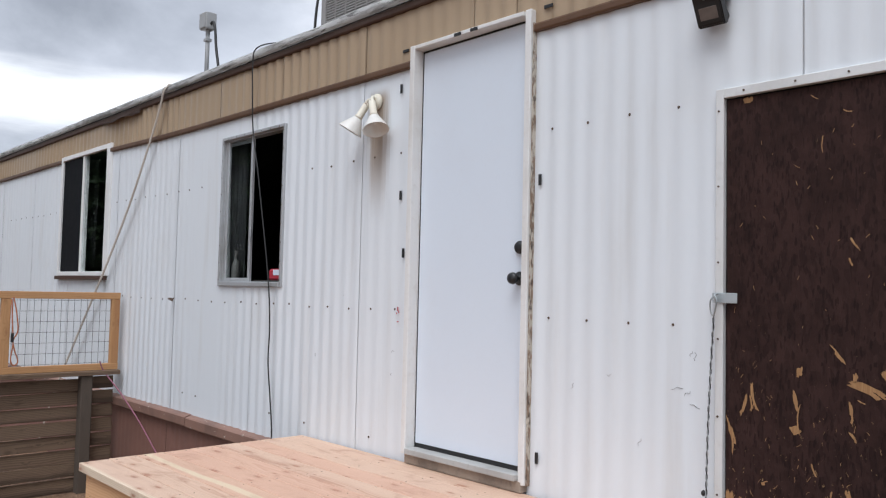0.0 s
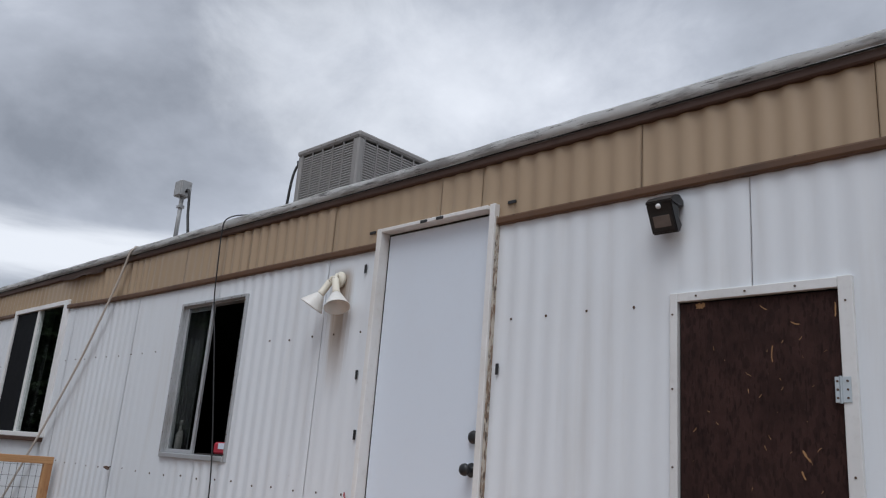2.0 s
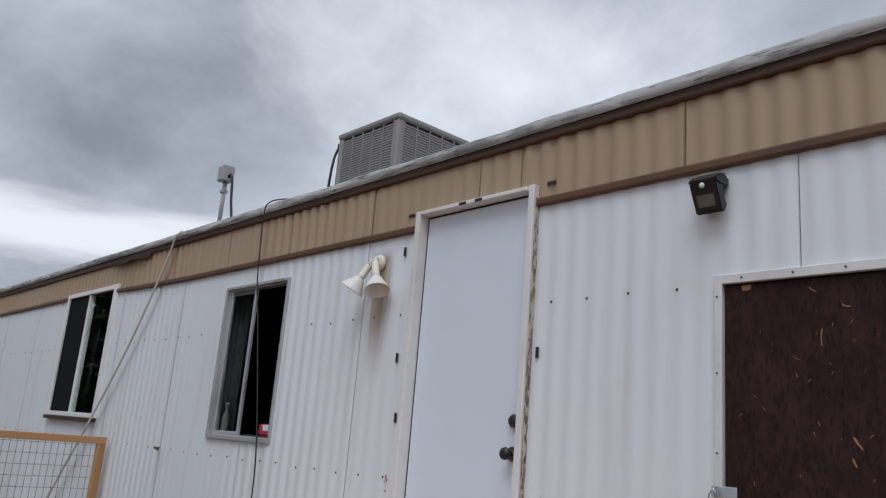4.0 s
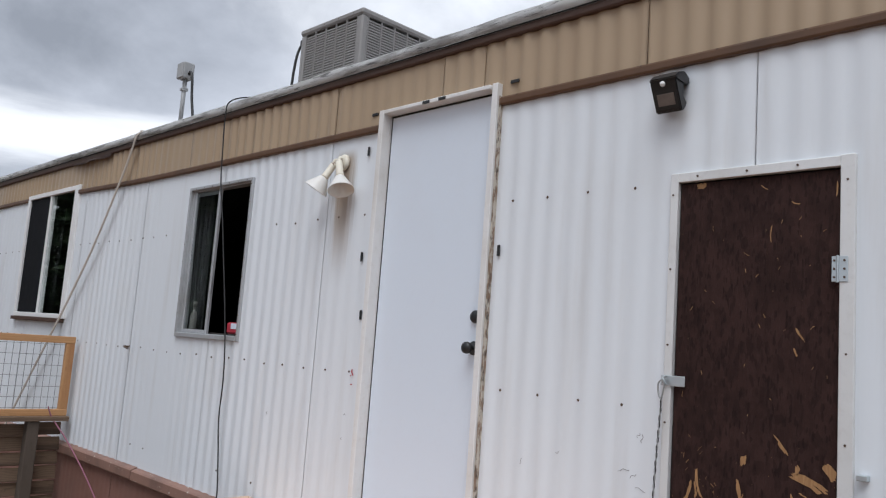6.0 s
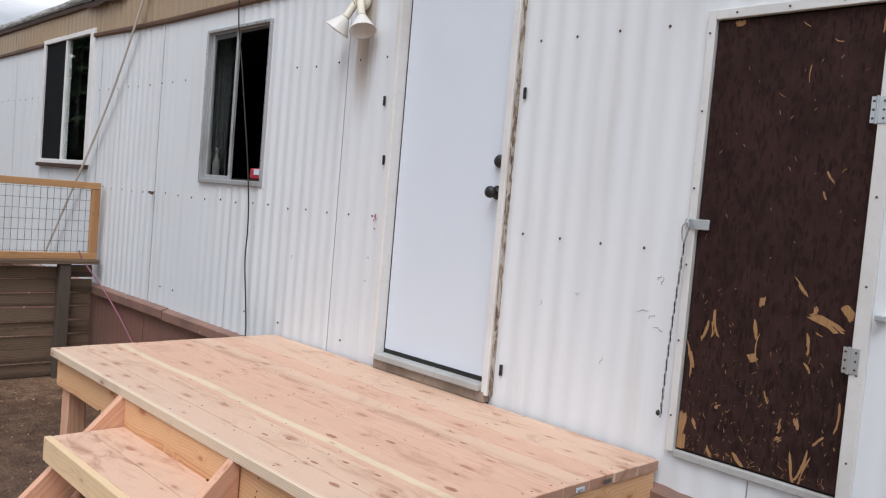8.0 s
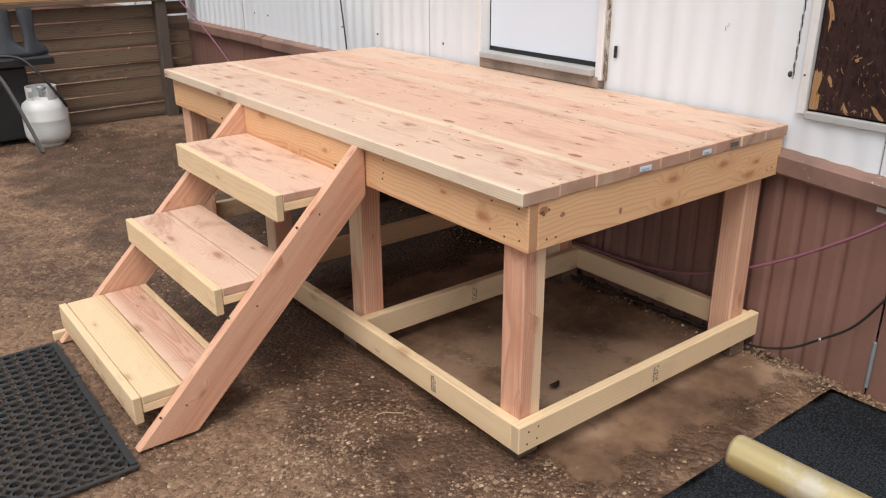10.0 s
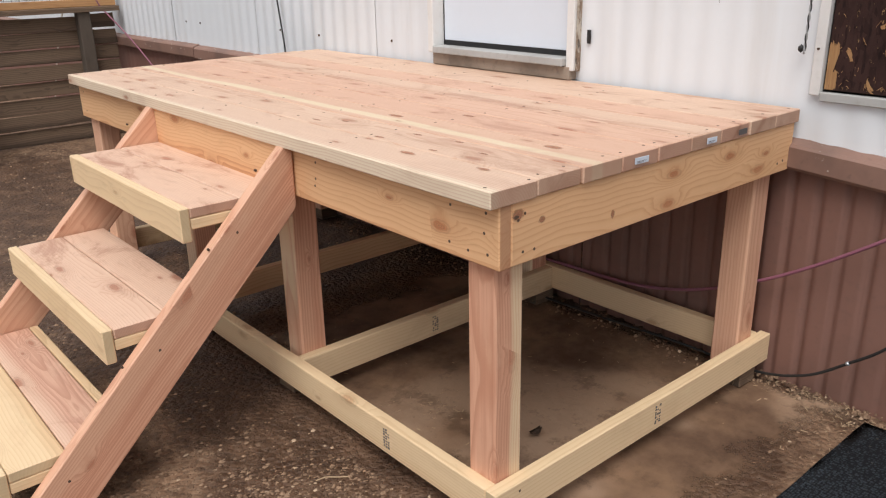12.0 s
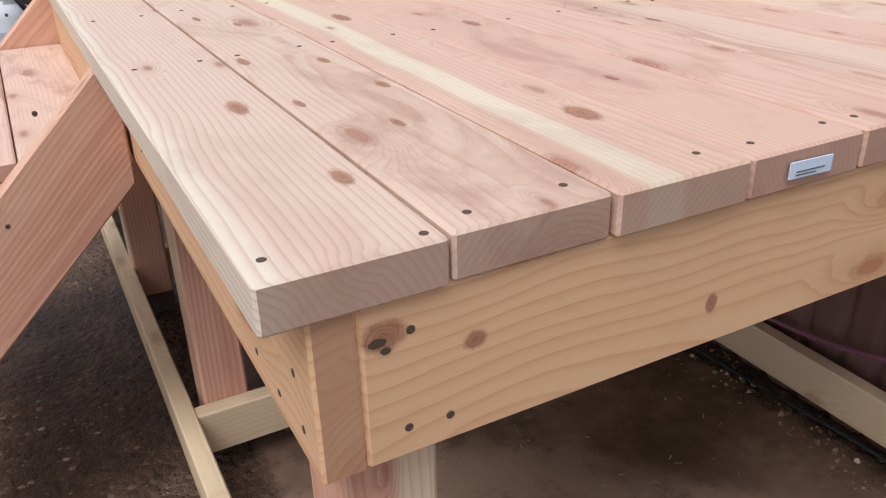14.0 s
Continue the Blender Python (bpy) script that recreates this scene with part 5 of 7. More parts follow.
# ---- boarded hatch ----
def make_hatch():
    y0, y1, z0, z1 = PLY
    root = tagged(new("door_2"), "brown painted strand board hatch with scraped raw patches", "hatch door", kind="structure")
    box_part("hatch_board", (0.004, 0.022, y0 + 0.004, y1 - 0.004, z0 + 0.006, z1 - 0.006), M_OSB, root, bevel=0.002)
    for nm, b, mt in (("hatch_frame", (-0.012, 0.012, y1, y1 + 0.030, z0 - 0.01, z1 + 0.034), M_FRAME), ("hatch_frame", (-0.013, 0.012, y0 - 0.044, y0, z0 - 0.025, z1 + 0.036), M_FRAME),
                      ("hatch_frame", (-0.0125, 0.012, y0 + 0.0005, y1 - 0.0005, z1, z1 + 0.0335), M_FRAME), ("hatch_frame", (-0.012, 0.012, y0, y1 - 0.001, z0 - 0.025, z0), M_SILL)):
        box_part(nm, b, mt, root, bevel=0.002)
    rng = random.Random(7)
    # scraped places: height above the floor line, distance from the lock edge, length, width, lean
    for dy, z, ln, wd, lean in ((0.096, 1.405, 0.11, 0.016, -8), (0.072, 1.385, 0.12, 0.012, 16), (0.246, 1.395, 0.12, 0.012, -14), (0.250, 1.345, 0.11, 0.009, 4), (0.245, 1.308, 0.035, 0.026, 60), (0.022, 1.27, 0.15, 0.016, -12),
                                (0.470, 1.462, 0.13, 0.0245, -68), (0.530, 1.504, 0.055, 0.026, -40), (0.375, 1.568, 0.095, 0.012, -34), (0.256, 1.497, 0.055, 0.018, 5), (0.418, 1.385, 0.08, 0.011, -6), (0.416, 1.322, 0.07, 0.009, -34), (0.448, 1.421, 0.03, 0.008, -70), (0.43, 1.49, 0.05, 0.012, 6),
                                (0.014, 1.025, 0.10, 0.026, 4), (0.014, 0.962, 0.07, 0.036, 6), (0.06, 1.04, 0.05, 0.014, -30), (0.14, 1.118, 0.03, 0.014, 60), (0.356, 1.104, 0.06, 0.014, 8), (0.357, 1.063, 0.03, 0.02, 50), (0.409, 1.127, 0.04, 0.016, -20),
                                (0.405, 0.985, 0.17, 0.010, -10), (0.441, 0.985, 0.16, 0.015, 14), (0.225, 0.962, 0.08, 0.016, -40), (0.123, 0.955, 0.05, 0.012, -30), (0.535, 1.19, 0.15, 0.008, 6), (0.48, 1.09, 0.05, 0.008, 40), (0.30, 1.19, 0.05, 0.006, -20),
                                (0.43, 1.914, 0.05, 0.007, -30), (0.42, 1.852, 0.05, 0.006, -18), (0.31, 2.398, 0.055, 0.004, -55), (0.41, 2.339, 0.04, 0.004, -65), (0.33, 2.244, 0.06, 0.004, 5), (0.08, 2.427, 0.024, 0.03, 0), (0.538, 2.36, 0.10, 0.005, 3),
                                *[(rng.uniform(0.03, 0.52), 0.95 + 1.4 * rng.random() ** 2.8, rng.uniform(0.007, 0.028), rng.uniform(0.0006, 0.0020), rng.uniform(-60, 60)) for _ in range(150)]):
        bm = bmesh.new()
        wd *= 0.8 if wd < 0.024 else 1.0
        count = max(1, int(wd / 0.0042))
        whole = wd > 0.024
        count = 4 if whole else count
        for q in range(count):
            off = (q + 0.5) / count - 0.5
            L = ln * (rng.uniform(0.75, 1.0) if whole else rng.uniform(0.45, 1.0) * (1 - 0.5 * abs(off)))
            w = wd * 0.19 if whole else min(wd * 1.2, rng.uniform(0.004, 0.011)) / 2
            mid_ = rng.uniform(-0.5, 0.5) * (ln - L)
            bend = 0.06 * L if whole else rng.uniform(-0.12, 0.12) * L
            turn = Euler((radians(lean + rng.uniform(-5, 5)), 0, 0))
            ring = []
            for s_, side in ((-0.5, -0.4), (-0.3, -1), (-0.05, -0.8), (0.2, -1.1), (0.42, -0.7), (0.5, 0.1), (0.38, 0.9), (0.1, 1.0), (-0.2, 0.75), (-0.42, 1.0)):
                p = Vector((0, off * wd + side * w * rng.uniform(0.6, 1.25) + bend * (4 * s_ * s_), mid_ + s_ * L))
                p.rotate(turn)
                yy = min(max(y1 - 0.004 - dy + p.y, y0 + 0.006), y1 - 0.006)
                ring.append((yy, max(z + p.z, z0 + 0.008)))
            k = len(ring)
            lift = 0.0030 - 0.0002 * (q % 9)
            lo = [bm.verts.new((0.0042, y_, z_)) for y_, z_ in ring]
            hi = [bm.verts.new((lift, y_, z_)) for y_, z_ in ring]
            bm.faces.new(hi)
            for i in range(k):
                bm.faces.new((lo[i], hi[i], hi[(i + 1) % k], lo[(i + 1) % k]))
        bmesh.ops.recalc_face_normals(bm, faces=bm.faces[:])
        part("raw_patch", bm, M_CHIP, root, "scraped patch of raw orange strands")
    for z in (2.120, 1.362):
        h = box_part("hinge", (-0.0165, -0.0135, y0 - 0.026, y0 + 0.022, z - 0.040, z + 0.040), M_ZINC, root, "zinc plated butt hinge", 0.001)
        part("hinge_pin", lathe(bmesh.new(), ((0.0045, -0.042), (0.0045, 0.042)), 8, Matrix.Translation((-0.017, y0 + 0.004, z))), M_ZINC, h)
        for s in (-0.016, 0.014):
            for q in (-0.026, 0.0, 0.026):
                put("hinge_screw", screw_mesh(), Matrix.Translation((-0.017, y0 + s, z + q)) @ pose(0, 0, 0, 0, -90), h)
    hasp = box_part("hasp", (-0.018, -0.0135, y1 - 0.055, y1 + 0.038, 1.717, 1.753), M_ZINC, root, "grey metal hasp plate", 0.002)
    part("hasp_staple", tube(((-0.016, y1 + 0.018, 1.722), (-0.034, y1 + 0.018, 1.728), (-0.034, y1 + 0.018, 1.745), (-0.016, y1 + 0.018, 1.75)), 0.003, 6), M_ZINC, hasp, smooth=True)
    for k in range(6):
        z = z0 + 0.12 + k * 0.27
        for y in (y1 + 0.018, y0 - 0.022):
            put("hatch_screw", screw_mesh(), Matrix.Translation((-0.0135, y, z)) @ pose(0, 0, 0, 0, -90), root)
    for y in (-0.12, -0.30, -0.47):
        put("hatch_screw", screw_mesh(), Matrix.Translation((-0.0145, y, z1 + 0.017)) @ pose(0, 0, 0, 0, -90), root)
    leash = thing("snap_leash", "thin twisted cord with a steel snap hook on the hasp", "cord")
    part("snap_hook", tube(((-0.036, y1 + 0.018, 1.742), (-0.040, y1 + 0.032, 1.725), (-0.036, y1 + 0.034, 1.69), (-0.034, y1 + 0.026, 1.672), (-0.034, y1 + 0.018, 1.69), (-0.036, y1 + 0.012, 1.728), (-0.036, y1 + 0.018, 1.742)), 0.003, 6), M_ZINC, leash, "steel snap hook", smooth=True)
    for ph in (0, math.pi):
        pts = []
        for i in range(60):
            s = i / 59
            z = 1.675 - 0.64 * s
            pts.append((-0.030 + 0.004 * math.sin(3 * s) + 0.0022 * math.cos(i * 1.3 + ph), y1 + 0.024 + 0.020 * s + 0.010 * math.sin(2.5 * s) + 0.0022 * math.sin(i * 1.3 + ph), z))
        part("cord_strand", tube(pts, 0.0022, 5), M_CABLE if ph == 0 else M_BOX, leash, smooth=True)
    part("cord_knot", lathe(bmesh.new(), ((0.0, -0.012), (0.008, -0.006), (0.009, 0.004), (0.0, 0.012)), 8, Matrix.Translation((-0.03, y1 + 0.06, 1.05))), M_CABLE, leash, smooth=True)


make_hatch()


# ---- fence at the far end of the yard ----
def make_fence():
    Y = 5.40
    root = thing("board_fence", "weathered board fence with new wood and wire mesh top", "fence", at=(0, 0, 0))
    rng = random.Random(11)
    z = 0.045
    hs = (0.118, 0.112, 0.120, 0.114, 0.118, 0.113, 0.117, 0.112)
    for k, h in enumerate(hs):
        for (a, b) in ((-4.2, -2.36), (-2.352, -0.30), (-0.285, -0.045)):
            dz = rng.uniform(-0.004, 0.004)
            m = Matrix.Translation(((a + b) / 2, Y + 0.03 + rng.uniform(-0.005, 0.004), z + h / 2 + dz)) @ pose(0, 0, 0, rng.uniform(-11, -6), rng.uniform(-0.5, 0.5), rng.uniform(-0.3, 0.3))
            plank("fence_board", (b - a, 0.024, h - 0.012), m, M_OLD, root)
        z += h
    for x in (-0.29, -2.35, -4.2):
        span("fence_post", x - 0.045, x + 0.045, Y - 0.072, Y + 0.014, 0.02, 0.985, M_OLD_POST, root, bevel=0.005)
    span("fence_cap", -4.25, -0.03, Y - 0.09, Y + 0.07, 0.986, 1.022, M_OLD, root)
    fr0, fr1 = 1.023, 1.662
    span("mesh_frame_rail", -4.25, -0.035, Y - 0.035, Y + 0.005, fr0, fr0 + 0.052, M_CEDAR, root, "orange-brown new wood rail")
    span("mesh_frame_rail", -4.25, -0.035, Y - 0.035, Y + 0.005, fr1 - 0.056, fr1, M_CEDAR, root, "orange-brown new wood rail")
    for x in (-0.035 - 0.035, -0.905, -1.80, -2.7, -3.6):
        span("mesh_frame_post", x - 0.034, x + 0.034, Y - 0.034, Y + 0.004, fr0 + 0.0525, fr1 - 0.0565, M_CEDAR, root, "orange-brown new wood upright")
    # welded mesh behind the frame
    mesh = thing("wire_mesh", "galvanised welded wire mesh stapled behind the fence frame", "wire mesh")
    bm = bmesh.new()
    r = 0.0014
    x = -4.2
    while x < -0.05:
        s = rng.uniform(-0.003, 0.003)
        box(bm, x - r, x + r, Y + 0.006 + s * 0.3, Y + 0.006 + 2 * r + s * 0.3, fr0 + 0.02, fr1 - 0.02)
        x += 0.0508
    z = fr0 + 0.06
    while z < fr1 - 0.03:
        box(bm, -4.2, -0.05, Y + 0.0088, Y + 0.0088 + 2 * r, z - r, z + r)
        z += 0.085
    part("mesh_panel", bm, M_WIRE, mesh)
    # rope hanging on the frame
    cord = tagged(part("orange_cord", tube(((-0.86, Y - 0.045, 1.62), (-0.835, Y - 0.05, 1.50), (-0.82, Y - 0.05, 1.36), (-0.85, Y - 0.05, 1.28), (-0.835, Y - 0.05, 1.20), (-0.81, Y - 0.05, 1.12), (-0.84, Y - 0.05, 1.09), (-0.862, Y - 0.05, 1.14), (-0.85, Y - 0.05, 1.26), (-0.862, Y - 0.045, 1.45), (-0.87, Y - 0.042, 1.60)), 0.005), M_ORANGE, smooth=True), "orange cord looped over the fence frame", "cord")
    part("cord_clip", box(bmesh.new(), -0.868, -0.848, Y - 0.062, Y - 0.042, 1.27, 1.34, 0.004), M_BLACK, cord, "black clip")


make_fence()


# ---- small things on the wall ----
def make_wall_fixings():
    nail = finish("nail", lathe(bmesh.new(), ((0.0, 0.0035), (0.004, 0.003), (0.006, 0.0005), (0.0065, -0.003)), 8), M_SCREW)
    rng = random.Random(3)
    holes = (PLY, DOOR, WIN_A, WIN_B)
    for z in (1.632, 2.447, 0.95):
        y = -3.914
        while y < 9.0:
            yy, zz = y + rng.uniform(-0.012, 0.012), z + rng.uniform(-0.006, 0.006)
            keep = z in (1.632, 2.447) or rng.random() < 0.2
            if keep and not any(h[0] - 0.12 < yy < h[1] + 0.12 and h[2] - 0.06 < zz < h[3] + 0.06 for h in holes):
                put("siding_nail", nail, Matrix.Translation((rib_x(yy) - 0.001, yy, zz)) @ pose(0, 0, 0, 0, -90), WALL)
            y += 0.2032
    y = -3.9
    while y < 9:
        if not DOOR[0] - 0.1 < y < DOOR[1] + 0.12 and not WIN_B[0] - 0.1 < y < WIN_B[1] + 0.1:
            put("trim_nail", nail, Matrix.Translation((-0.0155, y, 2.916 + rise(y))) @ pose(0, 0, 0, 0, -90), WALL)
        y += 0.31
    clip = finish("clip", box(bmesh.new(), -0.002, 0.004, -0.0075, 0.0075, -0.024, 0.024, 0.001), M_BLACK)
    for y, z in ((1.765, 2.79), (1.75, 2.228), (1.718, 1.928), (0.808, 2.228), (0.803, 1.037)):
        put("black_clip", clip, Matrix.Translation((-0.006, y, z)), WALL, "small black plastic clip")
    for y, z, x in ((1.30, 2.967, -0.0495), (1.19, 2.967, -0.0495), (0.775, 2.985, -0.006), (1.735, 2.985, -0.006)):
        put("black_clip", clip, Matrix.Translation((x, y, z)) @ pose(0, 0, 0, 90, 0, 0), WALL, "small black plastic clip")
    part("bent_hook", tube(((0.0, 4.43, 1.632), (-0.03, 4.43, 1.635), (-0.045, 4.40, 1.632), (-0.045, 4.34, 1.622)), 0.007, 6), M_SCREW, WALL, "bent dark metal hook", smooth=True)
    box_part("wall_bracket", (-0.03, 0.002, -0.69, -0.66, 1.495, 1.512), M_ZINC, WALL, "small zinc bracket", 0.002)
    # red crayon marks beside the door
    for y, z, w, h in ((1.752, 1.64, 0.006, 0.020), (1.744, 1.625, 0.005, 0.010), (1.76, 1.618, 0.004, 0.008), (1.75, 1.575, 0.010, 0.006)):
        box_part("red_mark", (-0.0045, -0.0012, y - w / 2, y + w / 2, z - h / 2, z + h / 2), M_RED, WALL, "smeared red mark")
    for y, z, ln, lean in ((0.14, 1.40, 0.05, 80), (0.10, 1.385, 0.03, 60), (0.06, 1.34, 0.06, 100), (0.07, 1.52, 0.03, 10), (0.085, 1.53, 0.02, 40), (0.44, 1.42, 0.02, 75), (0.62, 1.36, 0.025, 20), (1.79, 1.42, 0.02, 85), (1.80, 1.30, 0.012, 10), (0.30, 1.18, 0.03, 30), (2.5, 1.35, 0.02, 15)):
        sc = part("scratch", tube([(0, ln * (q / 4 - 0.5), 0.004 * math.sin(q * 1.9 + y * 30)) for q in range(5)], 0.0007, 5), M_INK, WALL, "dark scratch in the paint")
        sc.matrix_basis = Matrix.Translation((rib_x(y) - 0.0014, y, z)) @ pose(0, 0, 0, lean - 90)
    # torn edge of the band above the far window
    bm = bmesh.new()
    rows = []
    for i in range(13):
        y = 5.15 + i * 0.07
        rows.append([bm.verts.new((-0.028 - 0.02 * math.sin(math.pi * i / 12), y, 3.165 - 0.012 * math.sin(i) * (i % 3) * 0.4)), bm.verts.new((-0.020, y, 3.198))])
    for a, b in zip(rows, rows[1:]):
        bm.faces.new((a[0], a[1], b[1], b[0]))
    bmesh.ops.solidify(bm, geom=bm.faces[:], thickness=0.003)
    part("loose_trim", bm, M_BROWN, WALL, "loose bent brown trim")


make_wall_fixings()


def make_twin_lamp():
    lamp = thing("twin_floodlight", "old cream twin bell floodlight with rust stains on the wall", "wall lamp")
    plate = Matrix.Translation((-0.002, 1.968, 2.752)) @ pose(0, 0, 0, 0, -90)
    part("mount_plate", lathe(bmesh.new(), ((0.044, 0.0), (0.044, 0.012), (0.036, 0.022), (0.018, 0.026), (0.0, 0.026)), 24, plate), M_CREAM, lamp, "rust-stained round plate", smooth=True)
    for neck, way, ln, arm in (((-0.052, 1.953, 2.742), (-0.14, -0.40, -0.90), 0.180, ((-0.02, 1.966, 2.757), (-0.042, 1.96, 2.770), (-0.052, 1.953, 2.742))),
                               ((-0.046, 2.008, 2.735), (-0.34, 0.40, -0.85), 0.165, ((-0.02, 1.972, 2.748), (-0.036, 1.99, 2.760), (-0.044, 2.004, 2.755), (-0.046, 2.008, 2.735)))):
        m = Matrix.Translation(neck) @ Vector(way).to_track_quat("Z", "Y").to_matrix().to_4x4()
        a = part("lamp_arm", tube(arm, 0.010, 8), M_CREAM, lamp, smooth=True)
        r0, r1 = 0.0195, 0.070
        h = part("lamp_neck", lathe(bmesh.new(), ((0.0, -0.012), (r0 * 0.8, -0.010), (r0, 0.0), (r0, ln * 0.44), (r0 * 1.12, ln * 0.45), (r0 * 1.12, ln * 0.50), (r0, ln * 0.51)), 20, m), M_CREAM, lamp, "yellowed enamel neck", smooth=True)
        part("lamp_shade", lathe(bmesh.new(), ((r0 * 0.9, ln * 0.50), (r0 * 1.35, ln * 0.54), (r1 * 0.62, ln * 0.72), (r1 * 0.88, ln * 0.90), (r1, ln), (r1 * 1.02, ln * 1.012), (r1 * 0.95, ln * 1.0), (r1 * 0.83, ln * 0.90), (r1 * 0.56, ln * 0.73), (r0 * 0.8, ln * 0.58), (0.0, ln * 0.57)), 28, m), M_SHADE, h, "white enamel shade with rusty rim", smooth=True)
        part("socket", lathe(bmesh.new(), ((0.016, ln * 0.575), (0.018, ln * 0.68), (0.010, ln * 0.75), (0.0, ln * 0.76)), 12, m), M_TRIM, h, smooth=True)
        part("knuckle", lathe(bmesh.new(), ((0.0, -0.018), (0.016, -0.013), (0.018, 0.0), (0.016, 0.013), (0.0, 0.018)), 10, Matrix.Translation(neck) @ pose(0, 0, 0, 0, 70)), M_GRIME, a, "dirty swivel knuckle", smooth=True)


make_twin_lamp()


def make_solar_light():
    lamp = thing("solar_floodlight", "black plastic solar wall light with a white sensor dome", "wall lamp")

    def moulded(name, prof, y0, y1, label="", taper=0.0):
        bm = bmesh.new()
        k = len(prof)
        rows = [[bm.verts.new((x, y, z)) for x, z in prof] for y in (y0, y1)]
        bm.faces.new(rows[0][::-1])
        bm.faces.new(rows[1])
        for i in range(k):
            j = (i + 1) % k
            bm.faces.new((rows[0][i], rows[0][j], rows[1][j], rows[1][i]))
        for v in bm.verts:
            if v.co.x > -0.03:
                v.co.y = (v.co.y - (y0 + y1) / 2) * (1 - taper) + (y0 + y1) / 2
        bmesh.ops.recalc_face_normals(bm, faces=bm.faces[:])
        bmesh.ops.bevel(bm, geom=bm.edges[:], offset=0.004, segments=2, affect="EDGES")
        return part(name, bm, M_BLACK, lamp, label)

    y0, y1 = -0.076, 0.034
    moulded("hood", ((0.0, 2.812), (0.0, 2.838), (-0.045, 2.848), (-0.085, 2.836), (-0.112, 2.812), (-0.104, 2.802), (-0.05, 2.802)), y0, y1, "sloping black hood", 0.15)
    moulded("housing", ((-0.110, 2.804), (-0.056, 2.700), (-0.036, 2.705), (-0.020, 2.735), (-0.044, 2.760), (-0.048, 2.803)), y0 + 0.003, y1 - 0.003)
    moulded("bracket", ((0.002, 2.775), (0.002, 2.815), (-0.047, 2.805), (-0.045, 2.780)), -0.042, -0.004)
    n_ = Vector((-0.112, 0, -0.054)).normalized()
    u_ = Vector((0, 1, 0))
    v_ = n_.cross(u_)
    turn = Matrix((u_, v_, n_)).transposed().to_4x4()
    for nm, c, hw, hh, mt, lb in (("lens_bezel", 0.58, 0.046, 0.036, M_CABLE, "dark glossy bezel"), ("led_lens", 0.60, 0.034, 0.022, M_LENS, "dull brownish lens")):
        ob = part(nm, box(bmesh.new(), -hw, hw, -hh, hh, -0.003, 0.001 if nm == "lens_bezel" else 0.003, 0.001), mt, lamp, lb)
        ob.matrix_basis = Matrix.Translation((-0.110 + 0.054 * c, (y0 + y1) / 2, 2.804 - 0.104 * c)) @ turn
    part("sensor_dome", lathe(bmesh.new(), ((0.010, -0.002), (0.010, 0.003), (0.006, 0.009), (0.0, 0.010)), 14, Matrix.Translation((-0.105, -0.020, 2.793)) @ turn), M_VINYL, lamp, "white sensor dome", smooth=True)
    sp = part("solar_panel", box(bmesh.new(), -0.016, 0.016, -0.034, 0.034, 0, 0.003, 0.001), M_LENS, lamp, "dark solar panel")
    sp.matrix_basis = Matrix.Translation((-0.066, -0.021, 2.8415)) @ pose(0, 0, 0, 0, -19, 0)


make_solar_light()


# ---- roof things ----
def roof_z(x):
    return EAVE_Z + 0.095 + 0.16 * (1 - ((x - 1.85) / 1.9) ** 2)


